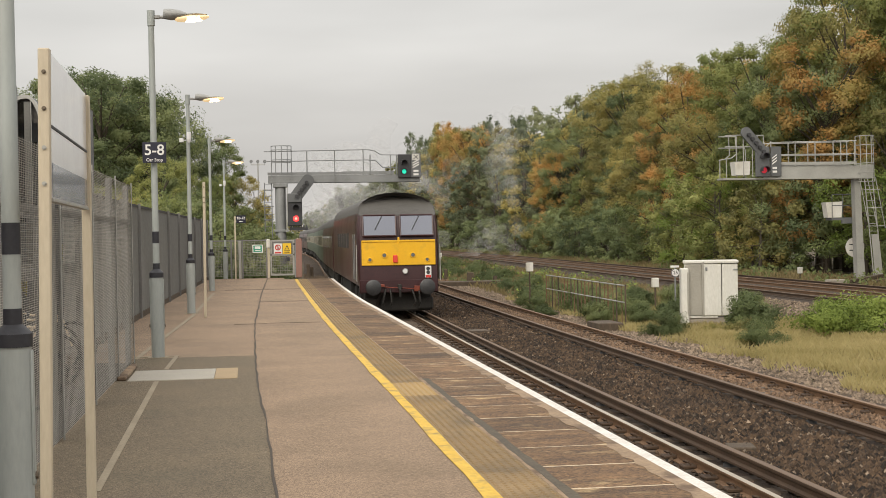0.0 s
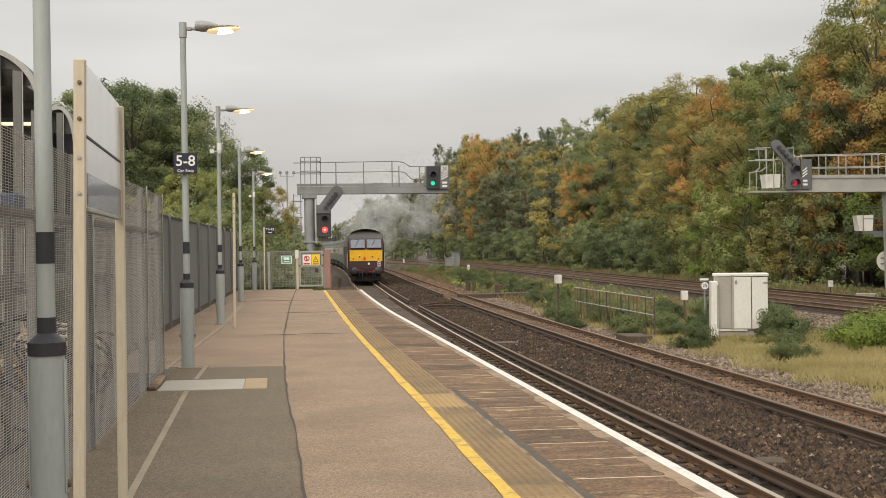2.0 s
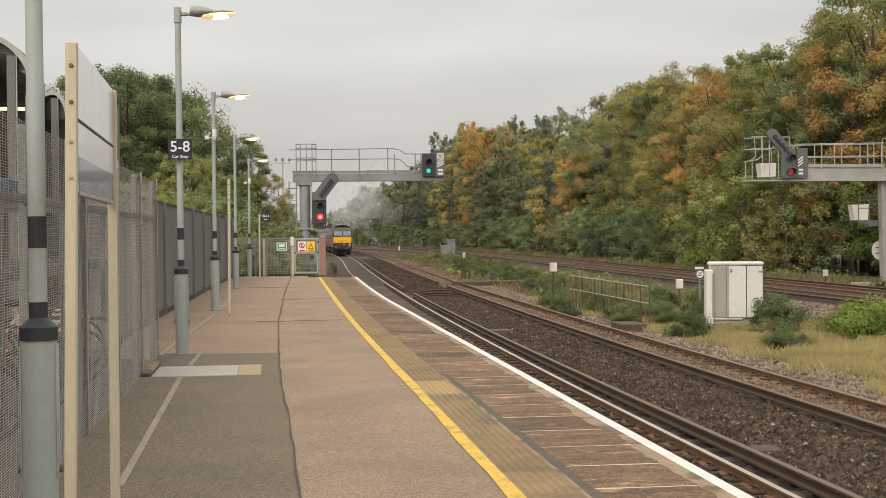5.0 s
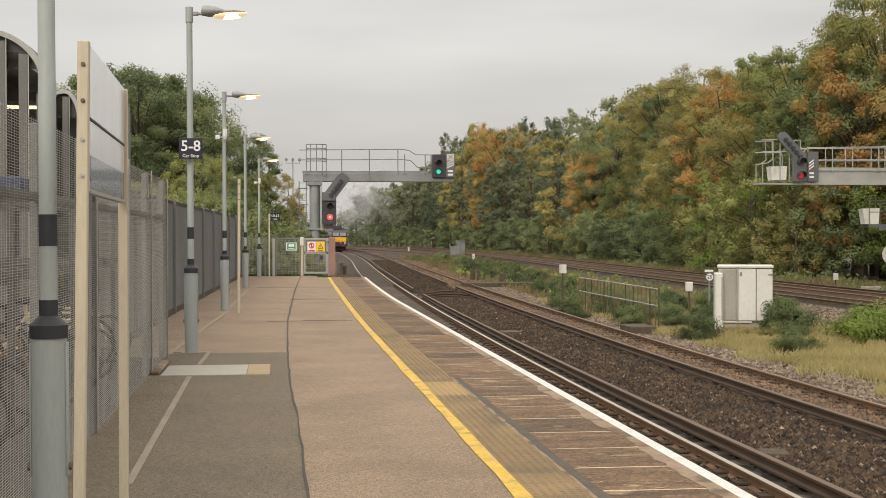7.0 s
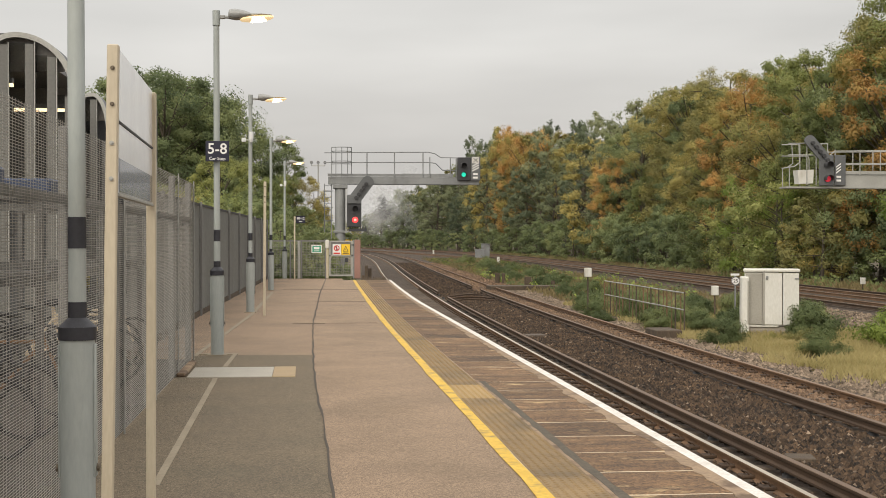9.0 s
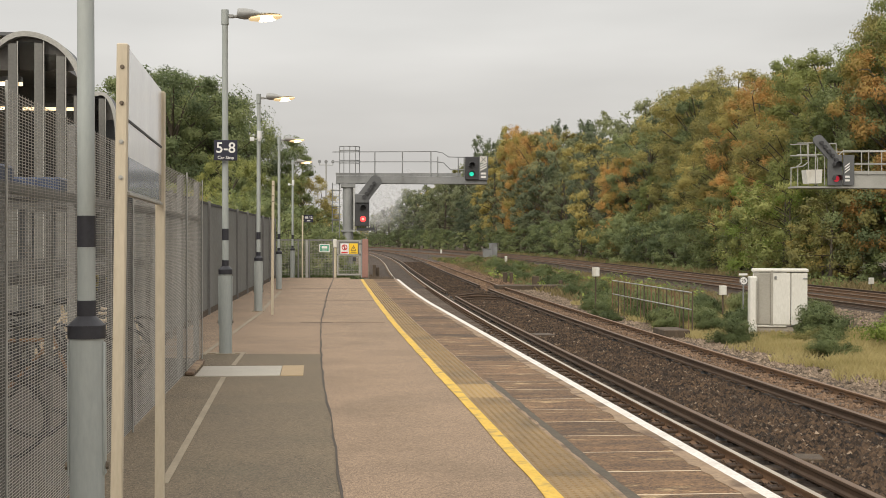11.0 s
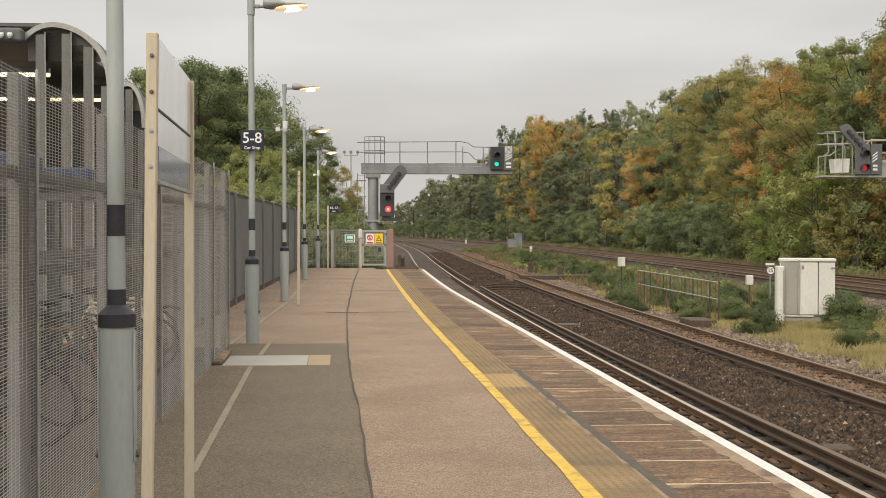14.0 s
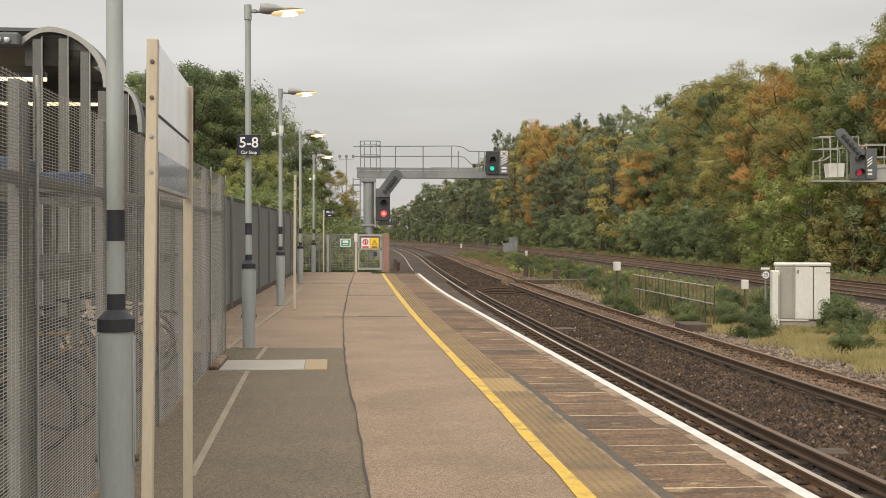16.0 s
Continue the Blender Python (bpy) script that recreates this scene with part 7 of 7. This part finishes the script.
            part("side_grille", s, UNDER, t)
    s = Shape()
    s.rod((1.36, 0.1, 1.15), (1.36, 0.1, 2.35), 0.015, n=6).rod((-1.36, 0.1, 1.15), (-1.36, 0.1, 2.35), 0.015, n=6)
    part("front_handrail", s, STEEL_PALE, t)
    return t


def coach(body, upper, label):
    """A passenger coach; its origin lies on the rails under its near end, the body reaching along +y."""
    t = thing("passenger_coach", label, "railway coach", None, "coaches of the train")
    sec = section(1.36, 3.82, 3.1)
    s = Shape()
    loft(s, [[(x, y, z) for x, z in sec] for y in (0.0, 19.6)], lambda i, j: 1 if 3 <= j <= len(sec) - 5 else 0)
    part("body", s, [body, ROOF], t, smooth=True)
    for sx in (-1, 1):
        s = Shape()
        s.box(sx * 1.36 - 0.004, sx * 1.36 + 0.006, 0.1, 19.5, 2.0, 2.72)
        part("window_band", s, upper, t)
        for k in range(8):
            s = Shape()
            s.box(sx * 1.36 - 0.004, sx * 1.36 + 0.012, 1.5 + 2.2 * k, 2.9 + 2.2 * k, 2.05, 2.66)
            part("window", s, COACH_GLASS, t)
    s = Shape()
    s.box(-0.45, 0.45, -0.28, 0.0, 1.05, 3.1, c=0.05)
    part("gangway", s, UNDER, t, "black gangway bellows")
    s = Shape()
    s.box(-1.15, 1.15, 5.5, 14, 0.4, 1.02, c=0.05)
    part("underframe", s, UNDER, t)
    for k in range(4):
        s = Shape()
        s.rod((0, 2.5 + 4.8 * k, 3.78), (0, 2.5 + 4.8 * k, 3.9), 0.15, 0.12, 10)
        part("roof_vent", s, ROOF, t)
    bogie(t, 3.0)
    bogie(t, 16.6)
    for x in (-0.87, 0.87):
        s = Shape()
        s.rod((x, 0.0, 0.98), (x, -0.3, 0.98), 0.1, 0.1, 10).rod((x, -0.3, 0.98), (x, -0.36, 0.98), 0.22, n=14)
        part("buffer", s, UNDER, t)
    return t


LOCO = locomotive()
COACHES = [coach(MAROON, MAROON_DARK, "maroon passenger coach behind the locomotive"), coach(GREEN_COACH, CREAM_COACH, "green and cream passenger coach")]
for k in range(6):
    COACHES.append(copy_thing(COACHES[1 if k < 4 else 0], pose(0, 100 + 21 * k, RAIL_Z)))


# ---- steam ----
def steam_material(name, alpha):
    m, n, l, p = material(name)
    coord = n.new("ShaderNodeTexCoord").outputs["Object"]
    f = noise_node(n, l, coord, 0.45, 4, 0.5)
    mr = n.new("ShaderNodeMapRange")
    mr.inputs["From Min"].default_value, mr.inputs["From Max"].default_value = 0.40, 0.74
    mr.inputs["To Min"].default_value, mr.inputs["To Max"].default_value = 0.2 * alpha, alpha
    l.new(f, mr.inputs[0])
    df = n.new("ShaderNodeBsdfDiffuse")
    df.inputs["Color"].default_value = (0.82, 0.82, 0.82, 1)
    tl = n.new("ShaderNodeBsdfTranslucent")
    tl.inputs["Color"].default_value = (0.82, 0.82, 0.82, 1)
    mx = n.new("ShaderNodeMixShader")
    mx.inputs[0].default_value = 0.5
    l.new(df.outputs[0], mx.inputs[1])
    l.new(tl.outputs[0], mx.inputs[2])
    tp = n.new("ShaderNodeBsdfTransparent")
    m2 = n.new("ShaderNodeMixShader")
    l.new(mr.outputs[0], m2.inputs[0])
    l.new(tp.outputs[0], m2.inputs[1])
    l.new(mx.outputs[0], m2.inputs[2])
    l.new(m2.outputs[0], n["Material Output"].inputs["Surface"])
    return m


STEAM = steam_material("thin_white_steam", 0.10)


def puff(name, label, seed, lobes, spread, r0, r1, at):
    """A drifting bank of steam made of overlapping thin lumps."""
    rng = random.Random(seed)
    t = thing(name, label, "steam", at, "steam banks")
    for k in range(lobes):
        c = Vector((rng.gauss(0, 1) * spread[0], rng.gauss(0, 1) * spread[1], rng.gauss(0, 1) * spread[2]))
        r = rng.uniform(r0, r1)
        bm = bmesh.new()
        bmesh.ops.create_icosphere(bm, subdivisions=2, radius=r)
        for v in bm.verts:
            q = noise.noise(v.co * (1.1 / r) + Vector((seed, k, 0)))
            v.co *= 1 + 0.8 * q
            v.co += c
        me = bpy.data.meshes.new("steam_lobe")
        bm.to_mesh(me)
        bm.free()
        me.materials.append(STEAM)
        me.polygons.foreach_set("use_smooth", [True] * len(me.polygons))
        part("steam_lobe", me, None, t)
    return t


STEAMS = [puff("steam_bank", "thin white steam drifting over the far tracks", 1, 26, (1.2, 2, 4.4), 0.5, 1.4, pose(22, 150, 9)),
          puff("steam_bank", "low wisp of white steam beside the tracks", 2, 14, (1.6, 2, 0.9), 0.5, 1.1, pose(20, 160, 0)),
          puff("steam_bank", "white steam trailing above the train", 3, 22, (2.2, 3, 2.6), 0.8, 2.0, pose(14, 180, 9)),
          puff("steam_bank", "pale steam spreading before the far trees", 4, 30, (4.6, 4, 3.2), 1.6, 3.6, pose(14, 300, 14))]

# ---- platform paving, piece by piece ----
paving = thing("edge_paving", "stained red-brown slabs along the platform edge", "paving", kind="structure")
rng = random.Random(14)
SLABS = {}
y = 7.65 - 0.865 * 43
while y < END_Y - 0.05:
    y1 = min(y + 0.865, END_Y)
    a, b = y + 0.016, y1 - 0.016
    xl = (yellow_x(y) + (0.548 if y < 14.8 else 0.452), yellow_x(y1) + (0.548 if y < 14.8 else 0.452))
    xr = (edge(y) - 0.127, edge(y1) - 0.127)
    dz = rng.uniform(-0.0008, 0.0012)
    s = Shape()
    s.add([(xl[0], a, -0.05), (xr[0], a, -0.05), (xr[1], b, -0.05), (xl[1], b, -0.05),
           (xl[0], a, 0.000), (xr[0], a, 0.000), (xr[1], b, 0.000), (xl[1], b, 0.000),
           (xl[0] + 0.006, a + 0.006, 0.0035 + dz), (xr[0] - 0.006, a + 0.006, 0.0035 + dz), (xr[1] - 0.006, b - 0.006, 0.0035 + dz), (xl[1] + 0.006, b - 0.006, 0.0035 + dz)],
          [(0, 1, 5, 4), (1, 2, 6, 5), (2, 3, 7, 6), (3, 0, 4, 7), (4, 5, 9, 8), (5, 6, 10, 9), (6, 7, 11, 10), (7, 4, 8, 11), (8, 9, 10, 11)])
    part("slab", s, SLAB, paving)
    y = y1
rng = random.Random(15)
pts = [(yellow_x(v) + 0.514 + rng.uniform(-0.006, 0.006), v, 0.036 + rng.uniform(-0.008, 0.008)) for v in np.arange(-29.4, 15.7, 0.22)]
tan_edge = [(yellow_x(v) + 0.466, v, 0.018 + rng.uniform(-0.004, 0.004)) for v in np.arange(-29.4, 15.8, 0.3)]
structure("trim", ribbon(Shape(), tan_edge, 0, 0.0055), COVER_EDGE, "worn tan edging strip of the tactile paving", "edging")
structure("trim", ribbon(Shape(), pts, 0, 0.007), PATCH, "uneven grey mortar strip beside the tactile paving", "joint")

rng = random.Random(16)
pts = []
for v in np.arange(-29.4, END_Y - 0.2, 0.16):
    h = 0.058 + 0.035 * noise.noise(Vector((0.0, float(v) * 0.9, 3.0))) + rng.uniform(-0.012, 0.012)
    pts.append((edge(float(v)) - 0.122 - h, float(v), h))
structure("trim", ribbon(Shape(), pts, 0, 0.0065), COVER_EDGE, "worn tan margin inside the white line", "marking")

tactile = thing("tactile_paving", "buff tactile paving strip with rows of low domes", "paving", kind="structure")
y = 4.2 - 0.42 * 80
bumps, clean_bumps = Shape(), Shape()
while y < END_Y - 0.1:
    y1 = min(y + 0.42, END_Y)
    x0 = yellow_x((y + y1) / 2) + 0.062
    s = Shape()
    s.box(x0, x0 + 0.385, y + 0.004, y1 - 0.004, -0.05, 0.004)
    part("tactile_slab", s, TACTILE_NEW if 14.05 < (y + y1) / 2 < 14.95 else TACTILE, tactile)
    for i in range(6):
        for j in range(6):
            bx, by = x0 + 0.032 + 0.064 * i, y + 0.035 + 0.07 * j
            if by > y1 - 0.02:
                continue
            r = 0.0175
            n = 6
            v = [(bx + r * math.cos(6.283 * k / n), by + r * math.sin(6.283 * k / n), 0.003) for k in range(n)]
            v += [(bx + 0.6 * r * math.cos(6.283 * k / n), by + 0.6 * r * math.sin(6.283 * k / n), 0.0115) for k in range(n)]
            (clean_bumps if 14.05 < (y + y1) / 2 < 14.95 else bumps).add(v, [(k, (k + 1) % n, n + (k + 1) % n, n + k) for k in range(n)] + [tuple(range(n, 2 * n))])
    y = y1
for dots, mat in ((bumps, TACTILE), (clean_bumps, TACTILE_NEW)):
    me = bpy.data.meshes.new("domes")
    me.from_pydata(dots.v, [], dots.f)
    me.materials.append(mat)
    tagged(part("domes", me, None, tactile), kind="stuff")


# ---- movement ----
def tail_y(t):
    """Where the cab front stands along the line, in metres."""
    return 42.3 + 27.4 * t - 0.12 * t * t


def train_pose(y, length):
    """Pose of a vehicle whose near end is at y: along the track, set 0.19 m off its middle to fit the camera's view."""
    xa, xb = centre(y + 3), centre(y + length - 3)
    turn = math.degrees(math.atan2(xb - xa, length - 6))
    return pose(xa + 0.19 - 3 * math.tan(math.radians(turn)), y, RAIL_Z, 0, 0, -turn)


def motions():
    ts = [0.5 * k for k in range(33)]
    walk(LOCO, [(t, train_pose(tail_y(t), 19.0)) for t in ts])
    y = 19.6
    for c in COACHES:
        walk(c, [(t, train_pose(tail_y(t) + y, 19.6)) for t in ts])
        y += 20.2
    walk(STEAMS[0], [(0, pose(29.5, 150, 10)), (1.0, pose(21.8, 165, 8.6)), (1.5, pose(21.2, 172, 8.5)), (3.5, pose(23, 245, 9)), (7, pose(20, 330, 12)), (9, pose(19, 350, 12)), (12, pose(0, 450, 16)), (16, pose(-30, 600, 18))])
    walk(STEAMS[1], [(0, pose(29.3, 160, 1.6)), (1.5, pose(23, 180, 6)), (3.5, pose(21, 255, 7)), (7, pose(19.5, 330, 9)), (9, pose(20, 350, 9)), (12, pose(0, 450, 12)), (16, pose(-30, 600, 12))])
    walk(STEAMS[2], [(0, pose(22.5, 170, 7.5)), (1.5, pose(18.8, 185, 7)), (3.5, pose(20, 260, 6)), (7, pose(19, 335, 10)), (9, pose(20.5, 350, 10.5)), (12, pose(0, 450, 15)), (16, pose(-30, 600, 16))])
    walk(STEAMS[3], [(0, pose(14.6, 205, 8.2)), (1, pose(15.6, 215, 8.4)), (2, pose(18.0, 245, 8.6)), (3.5, pose(20, 290, 9)), (7, pose(20, 340, 11)), (9, pose(21, 355, 10)), (12.5, pose(16, 420, 10)), (16, pose(-28, 610, 14))])


motions()
